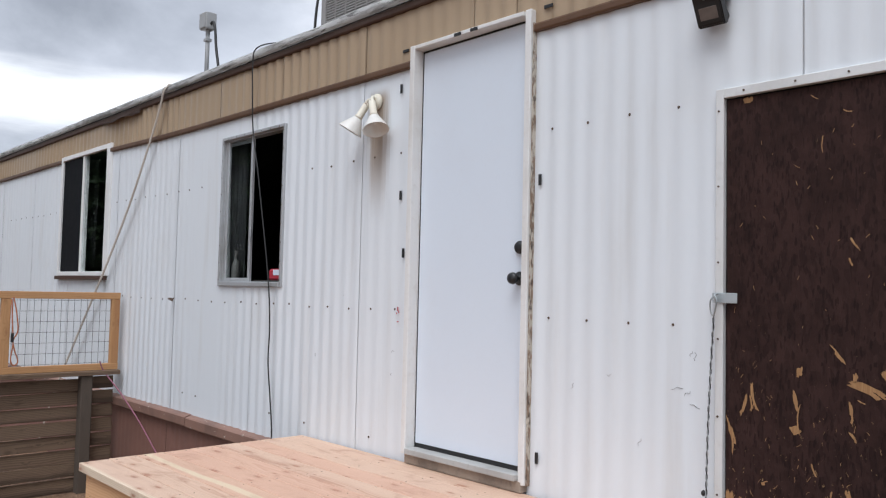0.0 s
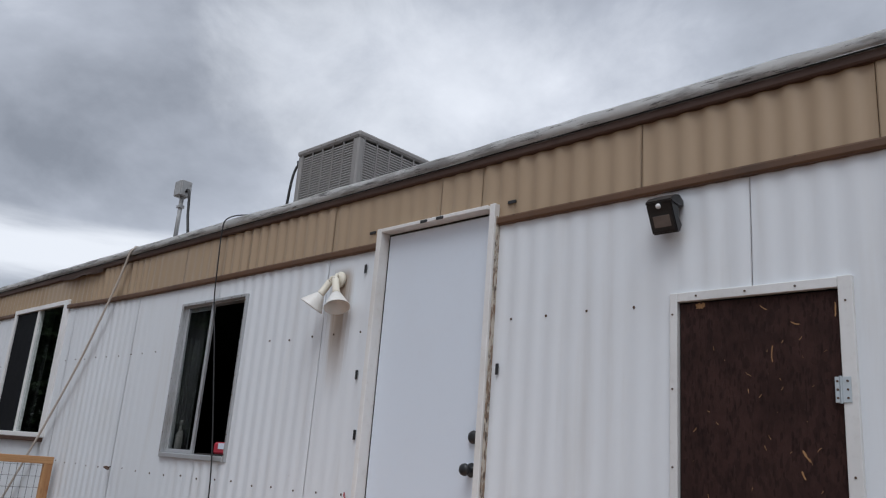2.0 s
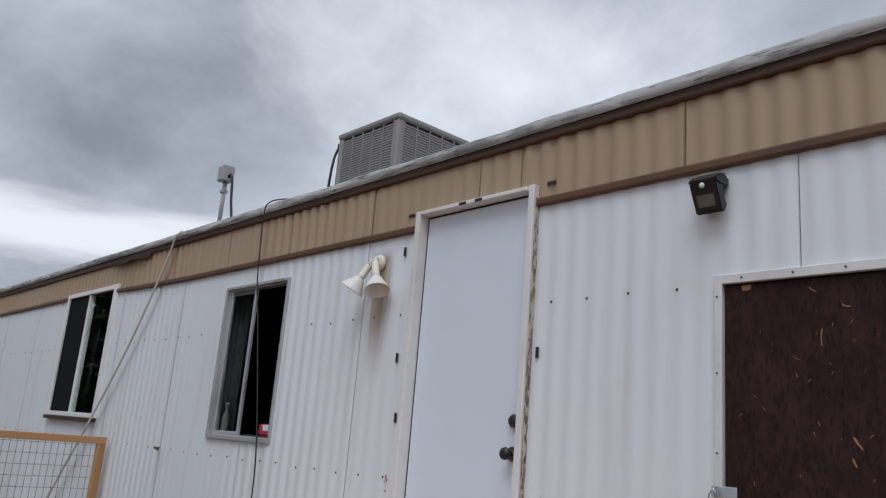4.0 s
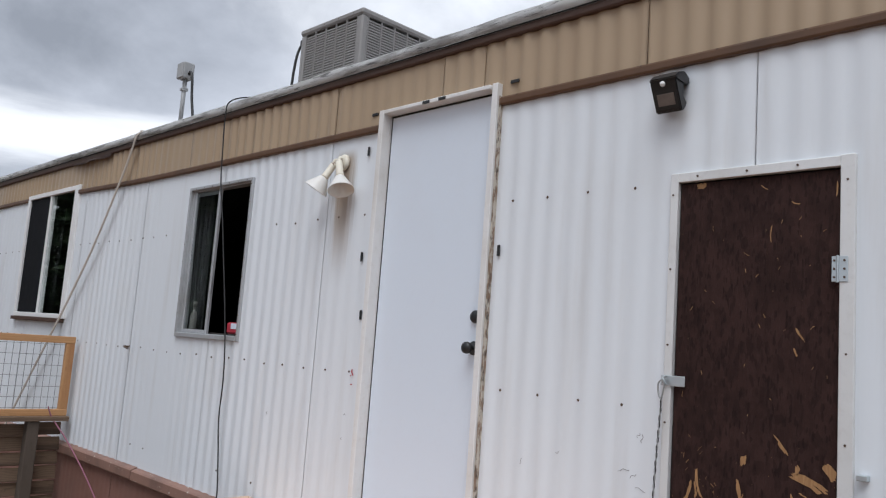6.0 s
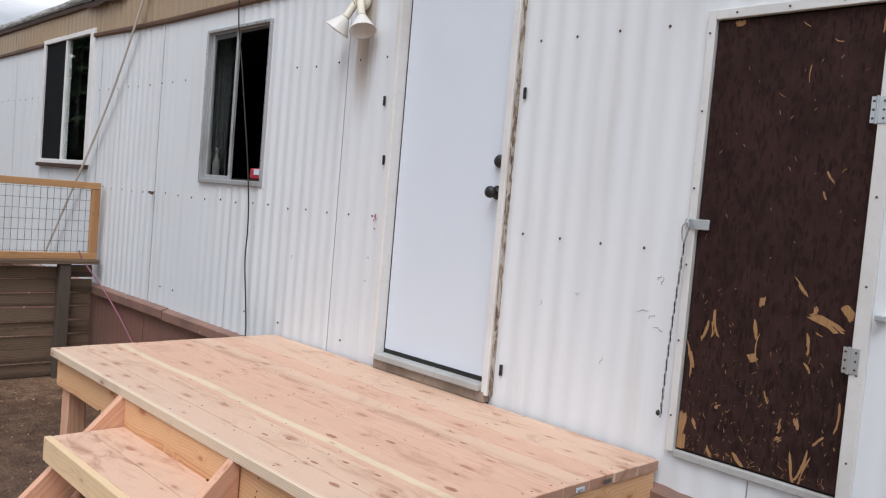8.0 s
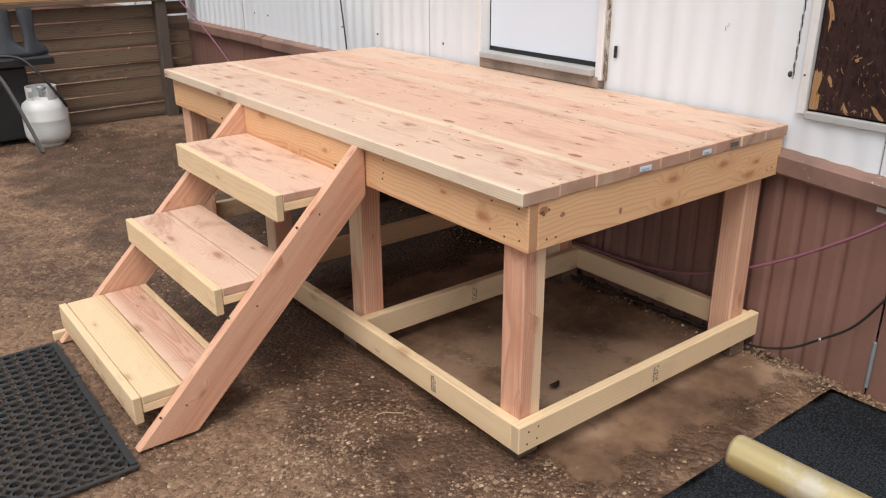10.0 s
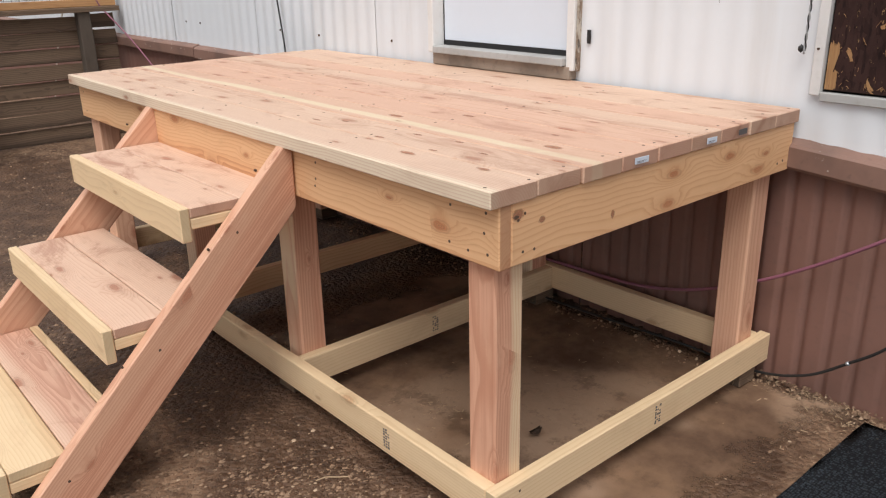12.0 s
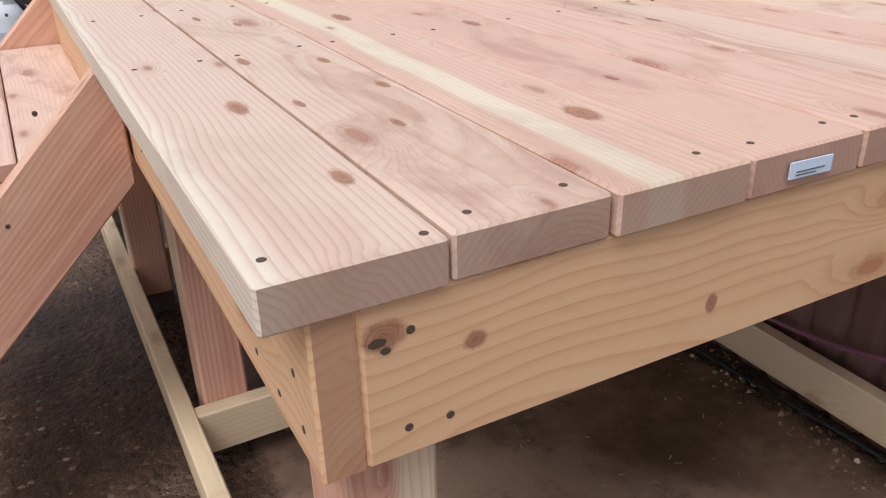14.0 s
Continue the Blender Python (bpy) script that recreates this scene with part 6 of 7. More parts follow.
def make_cooler():
    x0, x1, y0, y1, z0, z1 = 0.80, 1.56, 2.985, 3.755, roof_z(0.8) - 0.03, 4.205
    ac = thing("rooftop_cooler", "grey sheet metal air conditioner with louvred sides on the roof", "air conditioner")
    t = 0.045
    for x in (x0, x1 - 0.06):
        for y in (y0, y1 - 0.06):
            box_part("corner_post", (x, x + 0.06, y, y + 0.06, z0, z1 - 0.05), M_AC, ac, bevel=0.012)
    box_part("coil_core", (x0 + 0.03, x1 - 0.03, y0 + 0.03, y1 - 0.03, z0 + 0.02, z1 - 0.06), M_ACDARK, ac, "dark coil behind the louvres")
    bm = box(bmesh.new(), x0 - 0.008, x1 + 0.008, y0 - 0.008, y1 + 0.008, z1 - 0.05, z1, 0.014)
    top = part("top_cover", bm, M_AC, ac)
    part("fan_guard", lathe(bmesh.new(), ((0.27, 0.0), (0.27, 0.02), (0.2, 0.03), (0.0, 0.035)), 28, Matrix.Translation(((x0 + x1) / 2, (y0 + y1) / 2, z1 - 0.002))), M_ACDARK, top, smooth=True)
    box_part("base_pan", (x0 - 0.004, x1 + 0.004, y0 - 0.004, y1 + 0.004, z0 - 0.02, z0 + 0.05), M_AC, ac, bevel=0.006)
    n_l = 34
    louvre_y = finish("louvre", box(bmesh.new(), -0.004, 0.004, -0.062, 0.062, -0.0075, 0.0075), M_AC)
    louvre_x = finish("louvre", box(bmesh.new(), -0.056, 0.056, -0.004, 0.004, -0.0075, 0.0075), M_AC)
    zz = [z0 + 0.07 + (z1 - z0 - 0.15) * k / (n_l - 1) for k in range(n_l)]
    cols = 5
    wy = (y1 - y0 - 0.12) / cols
    wx = (x1 - x0 - 0.12) / cols
    for c in range(cols):
        for z in zz:
            put("louvre", louvre_y, Matrix.Translation((x0 + 0.012, y0 + 0.06 + wy * (c + 0.5), z)) @ pose(0, 0, 0, 0, 25, 0) @ Matrix.Diagonal((1, (wy - 0.014) / 0.124, 1, 1)), ac)
            put("louvre", louvre_x, Matrix.Translation((x0 + 0.06 + wx * (c + 0.5), y0 + 0.012, z)) @ pose(0, 0, 0, -25, 0, 0) @ Matrix.Diagonal(((wx - 0.014) / 0.112, 1, 1, 1)), ac)
    for c in range(cols + 1):
        box_part("louvre_stile", (x0 + 0.004, x0 + 0.014, y0 + 0.055 + wy * c, y0 + 0.067 + wy * c, z0 + 0.05, z1 - 0.05), M_AC, ac)
        box_part("louvre_stile", (x0 + 0.055 + wx * c, x0 + 0.067 + wx * c, y0 + 0.004, y0 + 0.014, z0 + 0.05, z1 - 0.05), M_AC, ac)
    for k in range(4):
        put("cover_screw", screw_mesh(), Matrix.Translation((x0 - 0.009, y0 + 0.1 + k * 0.18, z1 - 0.025)) @ pose(0, 0, 0, 0, -90), ac)
    part("power_lead", tube(((x0 + 0.05, y1 + 0.01, z1 - 0.10), (x0 + 0.03, y1 + 0.05, z1 - 0.12), (x0 + 0.0, y1 + 0.06, z1 - 0.3), (x0 - 0.02, y1 + 0.07, z0 + 0.02)), 0.011, 8), M_CABLE, ac, "black power lead", smooth=True)
    part("lead_gland", box(bmesh.new(), x0 + 0.01, x0 + 0.06, y1 - 0.002, y1 + 0.03, z1 - 0.13, z1 - 0.07, 0.006), M_BLACK, ac)


make_cooler()


def make_mast():
    x, y = 0.20, 4.43
    m = thing("conduit_mast", "grey conduit mast with a junction box on the roof", "mast")
    part("pole", lathe(bmesh.new(), ((0.017, roof_z(x) - 0.02), (0.017, 3.79)), 12, Matrix.Translation((x, y, 0))), M_BOX, m, smooth=True)
    part("boot_flashing", lathe(bmesh.new(), ((0.05, roof_z(x) - 0.01), (0.035, roof_z(x) + 0.03), (0.02, roof_z(x) + 0.05)), 12, Matrix.Translation((x, y, 0))), M_ROOF, m, smooth=True)
    bx = box_part("junction_box", (x - 0.045, x + 0.045, y - 0.055, y + 0.055, 3.755, 3.885), M_BOX, m, bevel=0.006)
    box_part("box_cover", (x - 0.052, x - 0.046, y - 0.05, y + 0.05, 3.76, 3.88), M_BOX, bx, bevel=0.002)
    part("flex_conduit", tube(((x, y - 0.05, 3.79), (x + 0.0, y - 0.085, 3.80), (x, y - 0.12, 3.74), (x, y - 0.15, 3.58), (x, y - 0.19, 3.45), (x, y - 0.22, roof_z(x) - 0.01)), 0.011, 8), M_CABLE, m, "black flexible conduit", smooth=True)
    box_part("strap_clamp", (x - 0.024, x + 0.024, y - 0.024, y + 0.024, 3.66, 3.685), M_ALU, m, bevel=0.003)


make_mast()


# ---- cords, straps and pipes ----
def make_lines():
    tagged(part("aerial_cable", tube(((0.55, 2.95, roof_z(0.55) + 0.008), (0.25, 3.10, roof_z(0.25) + 0.03), (0.05, 3.16, 3.345), (-0.045, 3.22, 3.30), (-0.052, 3.248, 3.21), (-0.045, 3.25, 2.99), (-0.03, 3.251, 2.75), (-0.03, 3.176, 2.50), (-0.03, 3.118, 2.274), (-0.034, 3.027, 1.945), (-0.034, 2.973, 1.68), (-0.03, 2.962, 1.48), (-0.03, 2.966, 1.27), (-0.03, 2.926, 1.037), (-0.04, 2.88, 0.82), (-0.055, 2.90, 0.70), (-0.05, 2.86, 0.30), (-0.04, 2.84, 0.03)), 0.0045, 8), M_CABLE, smooth=True), "thin black cable hanging from the roof edge", "cable")
    tagged(part("tie_down_strap", tube(((0.35, 4.55, roof_z(0.35) + 0.006), (0.06, 4.62, 3.312), (-0.042, 4.625, 3.28), (-0.048, 4.69, 3.15), (-0.05, 4.835, 2.916), (-0.05, 5.216, 2.408), (-0.05, 5.66, 1.92), (-0.06, 5.86, 1.69), (-0.06, 6.35, 1.2), (-0.07, 6.9, 0.60), (-0.07, 7.3, 0.06)), 0.01, flat=(0.034, 0.003)), M_STRAP, smooth=True), "beige webbing strap hung slanting from the roof", "strap")
    tagged(part("pink_cord", tube(((-0.20, 5.325, 1.10), (-0.17, 5.325, 1.03), (-0.13, 5.29, 0.96), (-0.10, 5.10, 0.85), (-0.08, 4.75, 0.66), (-0.07, 4.35, 0.42), (-0.07, 3.9, 0.20), (-0.08, 3.3, 0.07), (-0.035, 2.62, 0.06), (-0.03, 1.8, 0.10), (-0.035, 1.0, 0.155), (-0.035, 0.45, 0.185), (-0.045, 0.07, 0.32), (-0.055, -0.3, 0.555), (-0.07, -0.58, 0.80), (-0.08, -0.9, 1.08), (-0.05, -1.2, 1.30), (0.0, -1.25, 1.33)), 0.0055, 8), M_PINK, smooth=True), "faded pink extension cord slung along the skirting", "cord")
    pipe = thing("drain_pipe", "cream plastic elbow pipe through the skirting", "pipe")
    part("elbow", tube(((0.03, -0.536, 0.508), (-0.02, -0.531, 0.50), (-0.045, -0.522, 0.475), (-0.055, -0.514, 0.44)), 0.0165, 14), M_PVC, pipe, smooth=True)
    # black ring added for the shade of the gap round the pipe
    part("gap_ring", lathe(bmesh.new(), ((0.027, 0.0), (0.027, 0.006), (0.019, 0.008)), 16, Matrix.Translation((0.004, -0.534, 0.505)) @ pose(0, 0, 0, 0, -90)), M_BLACK, pipe, "black ring standing in for the dark gap round the pipe", smooth=True)
    hose = thing("black_hose", "thin black hose sagging from the drain pipe to the ground", "hose")
    part("hose_run", tube(((0.02, -0.515, 0.50), (-0.02, -0.49, 0.47), (-0.035, -0.45, 0.40), (-0.04, -0.36, 0.25), (-0.05, -0.26, 0.16), (-0.06, -0.14, 0.075), (-0.055, 0.03, 0.025), (-0.05, 0.3, 0.022), (-0.08, 0.7, 0.02), (-0.1, 1.2, 0.02)), 0.0045, 8), M_CABLE, hose, smooth=True)
    part("hose_clamp", lathe(bmesh.new(), ((0.006, -0.005), (0.0068, 0.0), (0.006, 0.005)), 10, Matrix.Translation((-0.05, -0.258, 0.158)) @ pose(0, 0, 0, 60)), M_ZINC, hose, smooth=True)
    for y0, y1, z0, z1 in ((-0.512, -0.462, 0.528, 0.55), (-0.485, -0.45, 0.545, 0.56), (-0.426, -0.414, 0.02, 0.2)):
        box_part("putty_patch", (-0.004, 0.006, y0, y1, z0, z1), M_TAPE, SKIRT, "smear of blue-grey putty", 0.003)


make_lines()


# ---- mats ----
def make_ring_mat():
    """Rubber mat of three joined modules with round drain holes."""
    root = thing("rubber_ring_mat", "black rubber ring mat with round drain holes on the earth", "mat")
    bm = bmesh.new()
    px, py, h = 0.0455, 0.0455, 0.013
    nx, ny = 14, 7
    t0 = 8
    for ix in range(nx):
        for iy in range(ny):
            cx, cy = -(ix + 0.5) * px - 0.012, (iy + 0.5) * py
            sq, ho, lo = [], [], []
            for k in range(t0):
                a = 2 * math.pi * (k + 0.5) / t0
                c, s = math.cos(a), math.sin(a)
                q = 1 / max(abs(c), abs(s))
                sq.append(bm.verts.new((cx + px / 2 * c * q, cy + py / 2 * s * q, h - 0.003)))
                ho.append(bm.verts.new((cx + 0.0155 * c, cy + 0.0155 * s, h)))
                lo.append(bm.verts.new((cx + 0.0155 * c, cy + 0.0155 * s, 0.0)))
            for k in range(t0):
                j = (k + 1) % t0
                bm.faces.new((sq[k], sq[j], ho[j], ho[k]))
                bm.faces.new((ho[k], ho[j], lo[j], lo[k]))
    w, d = nx * px + 0.024, ny * py
    for b in ((-0.012, 0.010, 0.0, d, 0.0, h - 0.001), (-w, -w + 0.012, 0.0, d, 0.0, h - 0.001)):
        box(bm, *b)
    bmesh.ops.remove_doubles(bm, verts=bm.verts[:], dist=0.0004)
    me = finish("mat_module", bm, M_RUBBER)
    for k in range(3):
        put("mat_module", me, Matrix.Translation((-2.148 + 0.003 * k, 0.735 + k * (d + 0.006), 0.004)), root)
    for y in (0.722, 0.735 + 3 * (d + 0.006)):
        box_part("mat_edge", (-2.148 - w, -2.138, y - 0.002, y + 0.012, 0.003, 0.013), M_RUBBER, root, bevel=0.003)


make_ring_mat()


def make_floor_mat():
    bm = bmesh.new()
    nx, ny = 44, 36
    rows = []
    for i in range(nx + 1):
        x = -1.75 + 1.66 * i / nx
        row = []
        for j in range(ny + 1):
            y = -1.75 + 1.405 * j / ny
            z = 0.014 + 0.007 * noise.noise((x * 3, y * 3, 0.2)) + (0.012 * (x + 0.3) if x > -0.3 else 0)
            row.append(bm.verts.new((x + 0.004 * noise.noise((y * 7, 0, 1)), y + 0.006 * noise.noise((x * 5, 0, 3)), z)))
        rows.append(row)
    for a, b in zip(rows, rows[1:]):
        for j in range(ny):
            bm.faces.new((a[j], b[j], b[j + 1], a[j + 1]))
    bmesh.ops.solidify(bm, geom=bm.faces[:], thickness=0.012)
    tagged(part("ribbed_floor_mat", bm, M_RIB, smooth=True), "dark blue-grey ribbed mat lying on the earth", "mat")


make_floor_mat()


# ---- pipe rail near the path ----
def make_pipe_rail():
    root = thing("pipe_rail", "worn gilt metal pipe rail with rust spots", "rail")
    a, b = Vector((-1.805, -0.972, 0.878)), Vector((-1.73, -2.2, 0.86))
    d = (b - a).normalized()
    m = Matrix.Translation(a) @ d.to_track_quat("Z", "Y").to_matrix().to_4x4()
    part("rail_tube", lathe(bmesh.new(), ((0.0, 0.004), (0.016, 0.003), (0.0215, 0.0), (0.0235, 0.005), (0.0235, (b - a).length)), 24, m), M_GILT, root, smooth=True)
    for s in (0.75, 1.1):
        p = a + d * s
        part("rail_post", lathe(bmesh.new(), ((0.02, 0.0), (0.02, p.z - 0.01)), 16, Matrix.Translation((p.x, p.y, 0))), M_GILT, root, smooth=True)


make_pipe_rail()


# ---- gas bottle and cabinet by the fence ----
def make_gas_corner():
    tank = thing("propane_tank", "white steel propane tank standing on the earth", "gas tank")
    g = 0.045
    T = Matrix.Translation((-1.365, 4.98, g))
    part("tank_body", lathe(bmesh.new(), ((0.10, 0.025), (0.135, 0.03), (0.152, 0.07), (0.155, 0.12), (0.1555, 0.187), (0.1565, 0.19), (0.1555, 0.193), (0.155, 0.26), (0.140, 0.305), (0.10, 0.335), (0.045, 0.345), (0.0, 0.346)), 32, T), M_TANK, tank, smooth=True)
    part("foot_ring", lathe(bmesh.new(), ((0.102, -0.006), (0.104, -0.005), (0.104, 0.03), (0.098, 0.03)), 28, T), M_TANK, tank, smooth=True)
    bm = bmesh.new()
    for i in range(40):
        a0, a1 = 2 * math.pi * i / 40, 2 * math.pi * (i + 1) / 40
        for z0, z1 in ((0.322, 0.35), (0.35, 0.40), (0.40, 0.425)):
            gap = 1 < i % 20 < 9 and z0 == 0.35
            if gap or 24 < i < 31:
                continue
            q = []
            for r in (0.098, 0.104):
                for a, z in ((a0, z0), (a1, z0), (a1, z1), (a0, z1)):
                    q.append(bm.verts.new(T @ Vector((r * math.cos(a), r * math.sin(a), z))))
            for f in ((3, 2, 1, 0), (4, 5, 6, 7), (0, 1, 5, 4), (1, 2, 6, 5), (2, 3, 7, 6), (3, 0, 4, 7)):
                bm.faces.new([q[k] for k in f])
    part("collar_guard", bm, M_TANK, tank)
    v = part("valve", lathe(bmesh.new(), ((0.018, 0.34), (0.018, 0.40), (0.028, 0.405), (0.028, 0.425), (0.0, 0.427)), 14, T), M_ALU, tank, "brass-grey valve", smooth=True)
    part("valve_outlet", lathe(bmesh.new(), ((0.013, 0.0), (0.016, 0.03), (0.022, 0.035), (0.022, 0.06), (0.0, 0.062)), 12, Matrix.Translation((-1.36, 4.97, g + 0.38)) @ pose(0, 0, 0, 0, 80, -20)), M_ALU, v, smooth=True)
    cab = thing("grill_cabinet", "black grill cabinet with a side shelf against the fence", "cabinet")
    box_part("cabinet_body", (-2.35, -1.42, 5.06, 5.30, 0.085, 0.60), M_BLACK, cab, bevel=0.01)
    box_part("side_shelf", (-2.40, -1.235, 5.0, 5.32, 0.635, 0.665), M_RUBBER, cab, bevel=0.006)
    box_part("shelf_lip", (-2.40, -1.235, 4.985, 4.999, 0.615, 0.665), M_BLACK, cab, bevel=0.004)
    for x in (-2.33, -1.46):
        for y in (5.08, 5.27):
            box_part("cabinet_leg", (x, x + 0.035, y, y + 0.035, 0.045, 0.634), M_BLACK, cab, bevel=0.004)
    tagged(part("grey_bar", tube(((-1.66, 4.94, 0.632), (-1.60, 4.88, 0.50), (-1.53, 4.80, 0.26), (-1.475, 4.74, 0.045)), 0.02, flat=(0.035, 0.02)), M_ACDARK), "flat dark grey metal bar leaning on the cabinet shelf", "bar")
    part("gas_hose", tube(((-1.33, 4.95, g + 0.38), (-1.27, 4.90, g + 0.36), (-1.235, 4.87, g + 0.28), (-1.27, 4.83, g + 0.34), (-1.36, 4.86, g + 0.50), (-1.45, 4.95, g + 0.62), (-1.55, 5.03, 0.69), (-1.70, 5.06, 0.68)), 0.010, 8), M_CABLE, tank, "black gas hose", smooth=True)
    for k, (x, rz) in enumerate(((-1.345, 25), (-1.50, -8))):
        bm = bmesh.new()
        rings = []
        for z, cx, rx, ry in ((0.0, 0.035, 0.10, 0.042), (0.03, 0.035, 0.10, 0.042), (0.06, 0.03, 0.085, 0.040), (0.09, 0.01, 0.06, 0.040), (0.13, 0.0, 0.045, 0.040), (0.2, 0.0, 0.048, 0.044), (0.3, -0.005, 0.055, 0.050), (0.33, -0.005, 0.056, 0.051)):
            rings.append([bm.verts.new((cx + rx * math.cos(2 * math.pi * i / 20), ry * math.sin(2 * math.pi * i / 20), z)) for i in range(20)])
        for a, b in zip(rings, rings[1:]):
            for i in range(20):
                bm.faces.new((a[i], a[(i + 1) % 20], b[(i + 1) % 20], b[i]))
        bm.faces.new(rings[0][::-1])
        bt = part("rubber_boot", bm, M_BOOT, smooth=True)
        bt.matrix_basis = pose(x, 5.13, 0.666, 0, 0, rz)
        tagged(bt, "grey-black rubber boot standing on the cabinet shelf", "boot", "pair of boots")


make_gas_corner()


# ---- conifers across the yard: one seen mirrored in the far window, three added ----
def make_tree(x, y, h, seed):
    rng = random.Random(seed)
    t = thing("conifer_tree", "dark green conifer beyond the fence, outside direct view", "tree", at=(0, 0, 0))
    part("trunk", lathe(bmesh.new(), ((0.22, -0.1), (0.16, h * 0.3), (0.08, h * 0.7), (0.01, h)), 10, Matrix.Translation((x, y, 0))), M_BARK, t, smooth=True)
    verts, faces = [], []
    for k in range(12000):
        s = rng.random() ** 0.8
        z = 0.5 + (h - 0.5) * s
        r = (0.25 * h * (1 - s) ** 0.8 + 0.08) * (0.35 + 0.65 * rng.random() ** 0.5) * (1 + 0.25 * math.sin(9 * s * h))
        a = rng.random() * 2 * math.pi
        c = Vector((x + r * math.cos(a), y + r * math.sin(a), z - 0.18 * r))
        u = Vector((math.cos(a) + rng.uniform(-0.5, 0.5), math.sin(a) + rng.uniform(-0.5, 0.5), rng.uniform(-0.5, 0.3))).normalized() * rng.uniform(0.2, 0.42)
        w = Vector((rng.uniform(-1, 1), rng.uniform(-1, 1), rng.uniform(-1, 1))).normalized() * 0.10
        i = len(verts)
        verts += [c - u * 0.4, c + w, c + u, c - w]
        faces.append((i, i + 1, i + 2, i + 3))
    me = bpy.data.meshes.new("crown")
    me.from_pydata([tuple(v) for v in verts], [], faces)
    me.materials.append(M_LEAF)
    cr = new("crown", me)
    cr.parent = t


make_tree(-5.6, 20.5, 7.0, 5)
# unseen trees, added to darken what the nearer window mirrors
make_tree(-6.6, 14.6, 8.5, 8)
make_tree(-8.8, 16.4, 9.5, 9)
make_tree(-9.0, 12.4, 8.0, 10)


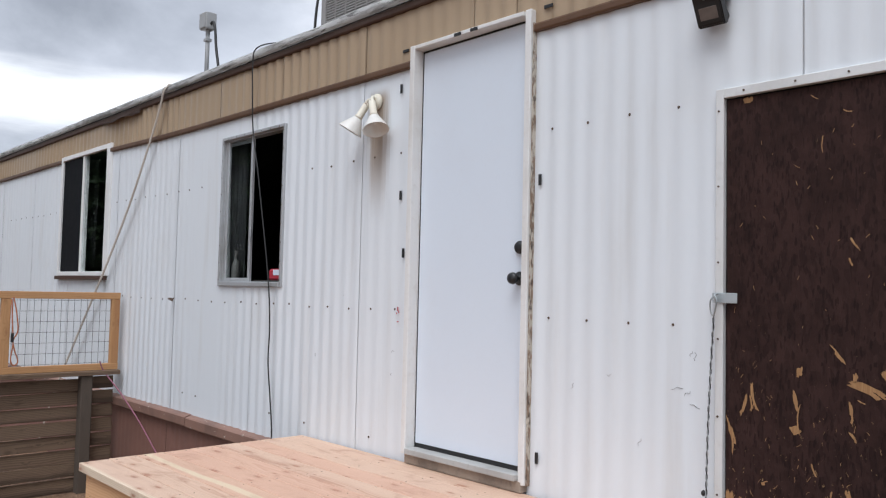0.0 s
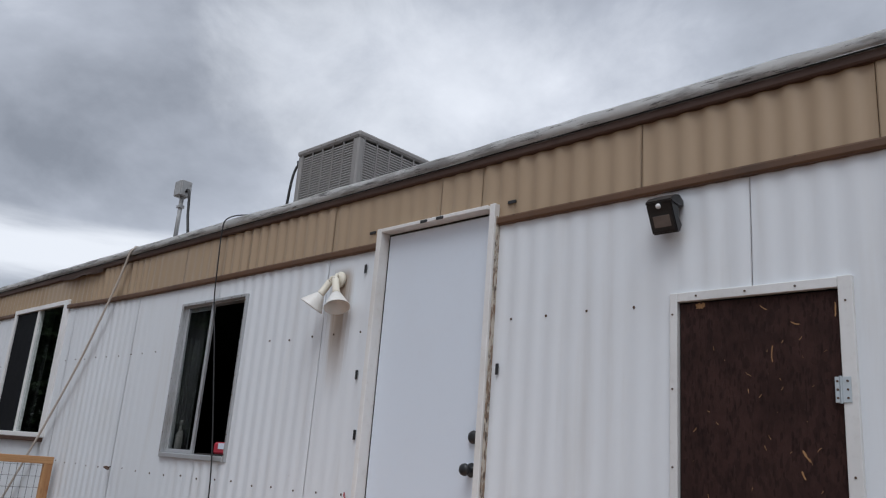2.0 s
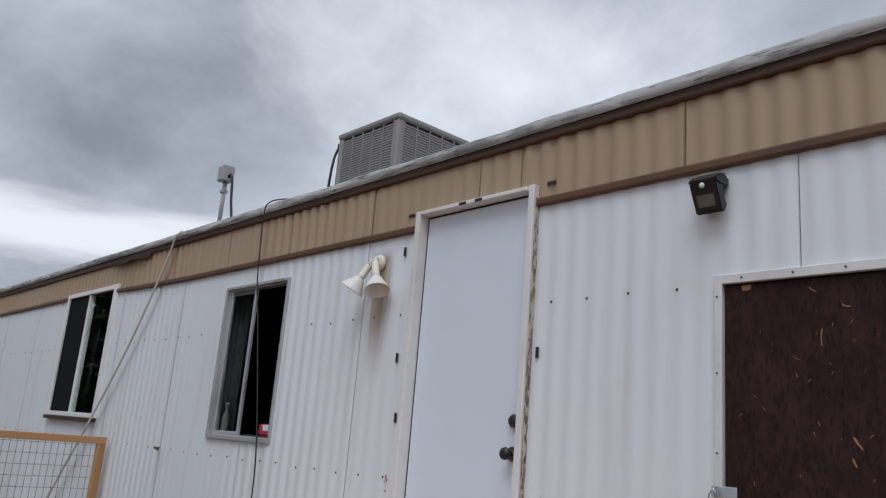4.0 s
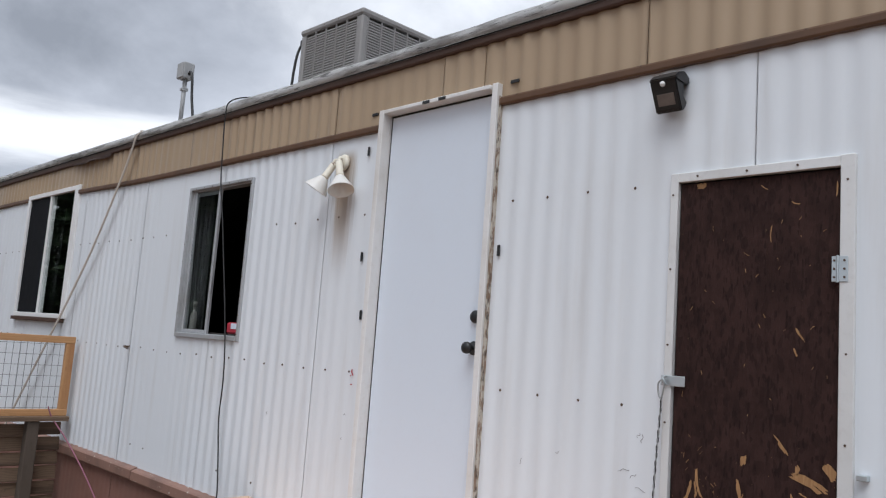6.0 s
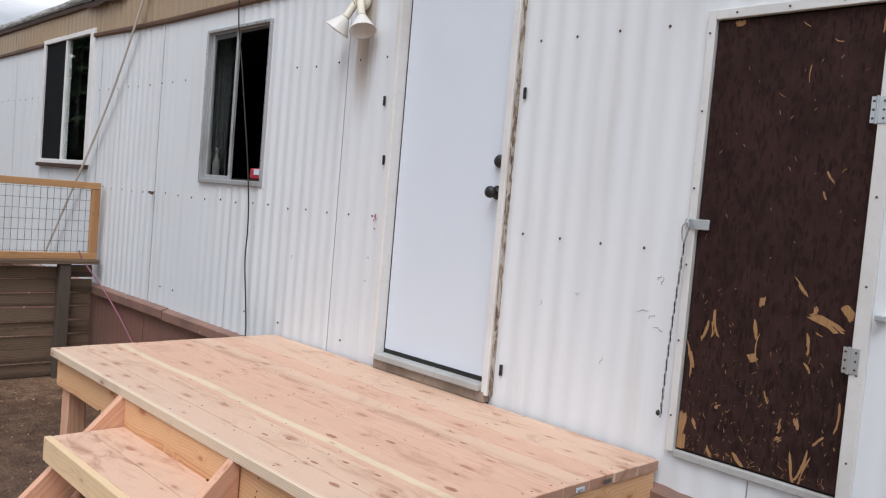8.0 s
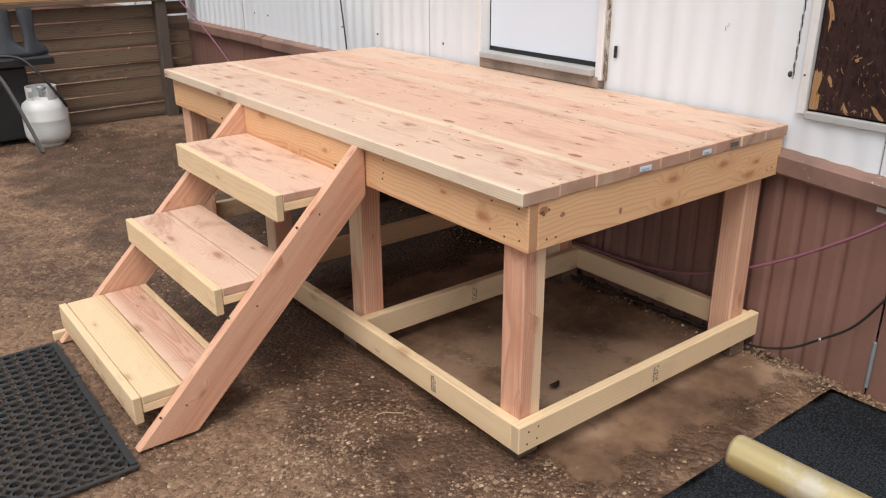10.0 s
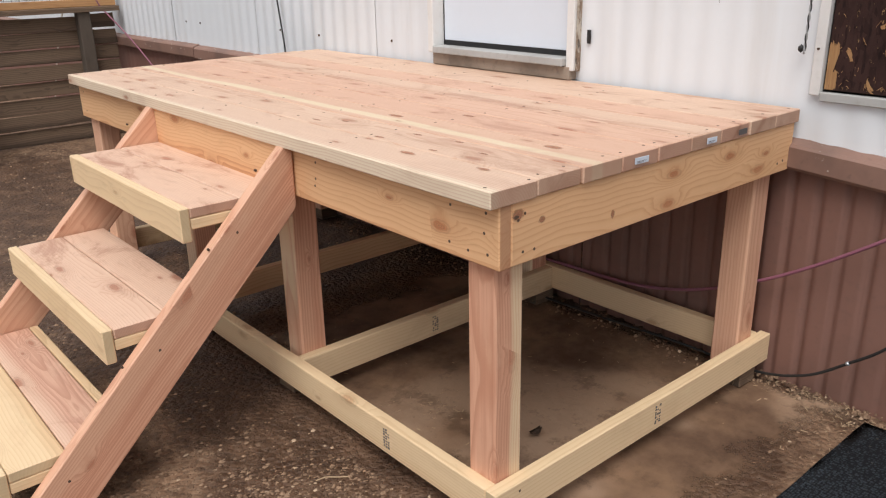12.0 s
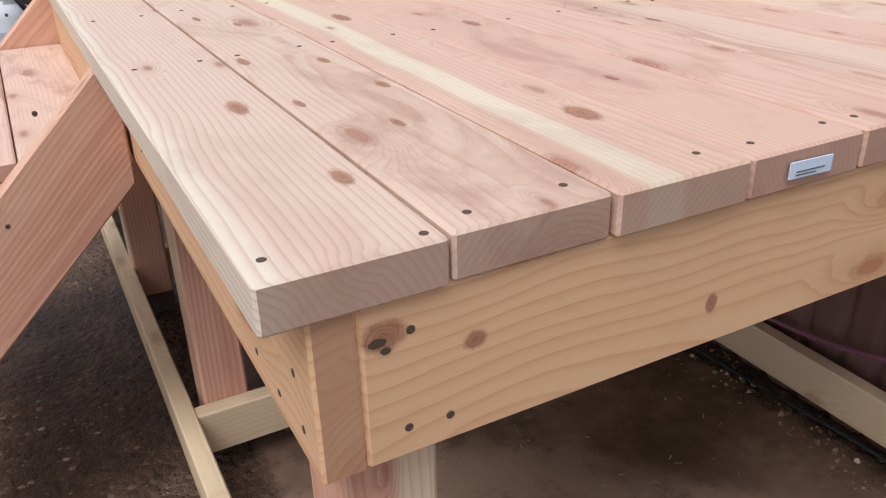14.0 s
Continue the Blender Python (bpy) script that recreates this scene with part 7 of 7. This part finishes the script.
# ---- grit, stones, straw ----
def make_grit():
    rng = random.Random(21)
    verts, faces = [], []

    def stone(x, y, z, r, flat):
        i = len(verts)
        a0 = rng.random() * 6.28
        ex = rng.uniform(0.6, 1.0)
        for k in range(5):
            a = a0 + 2 * math.pi * k / 5
            q = r * rng.uniform(0.7, 1.15)
            verts.append((x + q * math.cos(a), y + ex * q * math.sin(a), z - 0.2 * r))
        for k in range(3):
            a = a0 + 2 * math.pi * k / 3
            q = r * rng.uniform(0.3, 0.65)
            verts.append((x + q * math.cos(a), y + ex * q * math.sin(a), z + flat * r * rng.uniform(0.6, 1.2)))
        faces.append((i + 5, i + 6, i + 7))
        for k in range(5):
            faces.append((i + k, i + (k + 1) % 5, i + 5 + ((k + 1) * 3 // 5) % 3))
        faces.append((i + 1, i + 6, i + 5))
        faces.append((i + 3, i + 7, i + 6))
        faces.append((i + 4, i + 5, i + 7))

    def surf(x, y):
        return ground_z(x, y) + ripple(x, y)

    for k in range(42000):
        x, y = rng.uniform(-2.6, -0.02), rng.uniform(-0.9, 2.2)
        d = 0.25 + 1.4 * max(0, noise.noise((x * 2.2, y * 2.2, 8.0)) + 0.15)
        if -1.28 < x and 0 < y < 2.3:
            d *= 0.06
        if -1.95 < x < -1.0 and -0.7 < y < 0.9:
            d *= 1.8
        if rng.random() < d * 0.7:
            stone(x, y, surf(x, y), 0.002 + 0.010 * rng.random() ** 4, rng.uniform(0.12, 0.45))
    for k in range(9000):
        x, y = rng.uniform(-4.0, -0.05), rng.uniform(1.8, 5.35)
        stone(x, y, surf(x, y), 0.003 + 0.010 * rng.random() ** 3, rng.uniform(0.15, 0.5))
    for k in range(52000):
        x, y = rng.gauss(-1.62, 0.28), rng.gauss(-0.02, 0.42)
        if not (-1.27 < x and y > 0) and not (x > -1.0 and y > -0.24) and rng.random() < 0.35 + 0.9 * noise.noise((x * 3.1, y * 3.1, 3.0)):
            stone(x, y, surf(x, y), 0.002 + 0.0105 * rng.random() ** 3.4, rng.uniform(0.12, 0.4))
    for k in range(900):
        y = rng.uniform(-0.75, 0.02)
        x = 0.0 - abs(rng.gauss(0, 0.07)) - 0.01
        stone(x, y, surf(x, y) + 0.02 * max(0, 0.1 + x) / 0.1, 0.002 + 0.009 * rng.random() ** 3, 0.5)
    for k in range(900):
        x, y = rng.uniform(-0.16, -0.03), rng.uniform(0.03, 2.4)
        stone(x, y, surf(x, y) + 0.02 * (x + 0.16) / 0.13, 0.002 + 0.008 * rng.random() ** 3, 0.6)
    me = bpy.data.meshes.new("grit")
    me.from_pydata(verts, [], faces)
    me.materials.append(M_STONES)
    tagged(new("loose_grit", me), "scattered pale grit and small stones on earth", "gravel", kind="stuff")
    verts, faces = [], []
    for k in range(860):
        if k >= 700:
            # shavings lying on the slab and the damp earth beside it
            x, y = (rng.gauss(-0.92, 0.05), rng.gauss(0.56, 0.05)) if k < 745 else (rng.uniform(-1.15, -0.1), rng.uniform(0.05, 1.5))
        elif k < 260:
            y = rng.uniform(-0.7, 0.05)
            x = -0.015 - abs(rng.gauss(0, 0.09))
        else:
            x, y = rng.uniform(-3.2, -0.05), rng.uniform(-0.8, 5.2)
        z = surf(x, y) + rng.uniform(0.006, 0.016 if k < 260 else 0.010)
        if -1.1 < x < -0.05 and 0 < y < 1.3:
            z = max(z, 0.019)
        a = rng.random() * 6.28
        L, w = rng.uniform(0.005, 0.022 if k < 260 else 0.015), rng.uniform(0.0005, 0.0016)
        u, v = Vector((math.cos(a), math.sin(a), rng.uniform(-0.25, 0.25))) * L / 2, Vector((-math.sin(a), math.cos(a), 0.3)) * w
        c = Vector((x, y, z))
        i = len(verts)
        verts += [tuple(c - u - v), tuple(c - u + v), tuple(c + u + v), tuple(c + u - v), tuple(c - u + Vector((0, 0, -w))), tuple(c + u + Vector((0, 0, -w)))]
        faces += [(i, i + 3, i + 2, i + 1), (i, i + 4, i + 5, i + 3), (i + 1, i + 2, i + 5, i + 4)]
    me = bpy.data.meshes.new("straw")
    me.from_pydata(verts, [], faces)
    me.materials.append(M_STRAW)
    tagged(new("wood_flakes", me), "scattered straw and pale wood flakes", "debris", kind="stuff")


make_grit()


def make_litter():
    tagged(part("twig", tube(((-1.423, 0.511, 0.008), (-1.398, 0.50, 0.013), (-1.372, 0.483, 0.010), (-1.348, 0.47, 0.007)), 0.0022, 6), M_STRAW, smooth=True), "thin dry twig lying on the grit", "twig")
    bm = bmesh.new()
    rows = []
    for i in range(7):
        q = i / 6 - 0.5
        w = 0.012 * math.cos(q * 2.6) + 0.001
        rows.append([bm.verts.new((-0.832 + 0.045 * q, 0.266 + w * e_, 0.012 + 0.006 * abs(e_) + 0.010 * q * q * 4)) for e_ in (-1, 0, 1)])
    for a, b in zip(rows, rows[1:]):
        for k in range(2):
            bm.faces.new((a[k], b[k], b[k + 1], a[k + 1]))
    bmesh.ops.solidify(bm, geom=bm.faces[:], thickness=0.001)
    tagged(part("dead_leaf", bm, M_SCREW, smooth=True), "curled dark dead leaf on the muddy slab", "leaf")


make_litter()
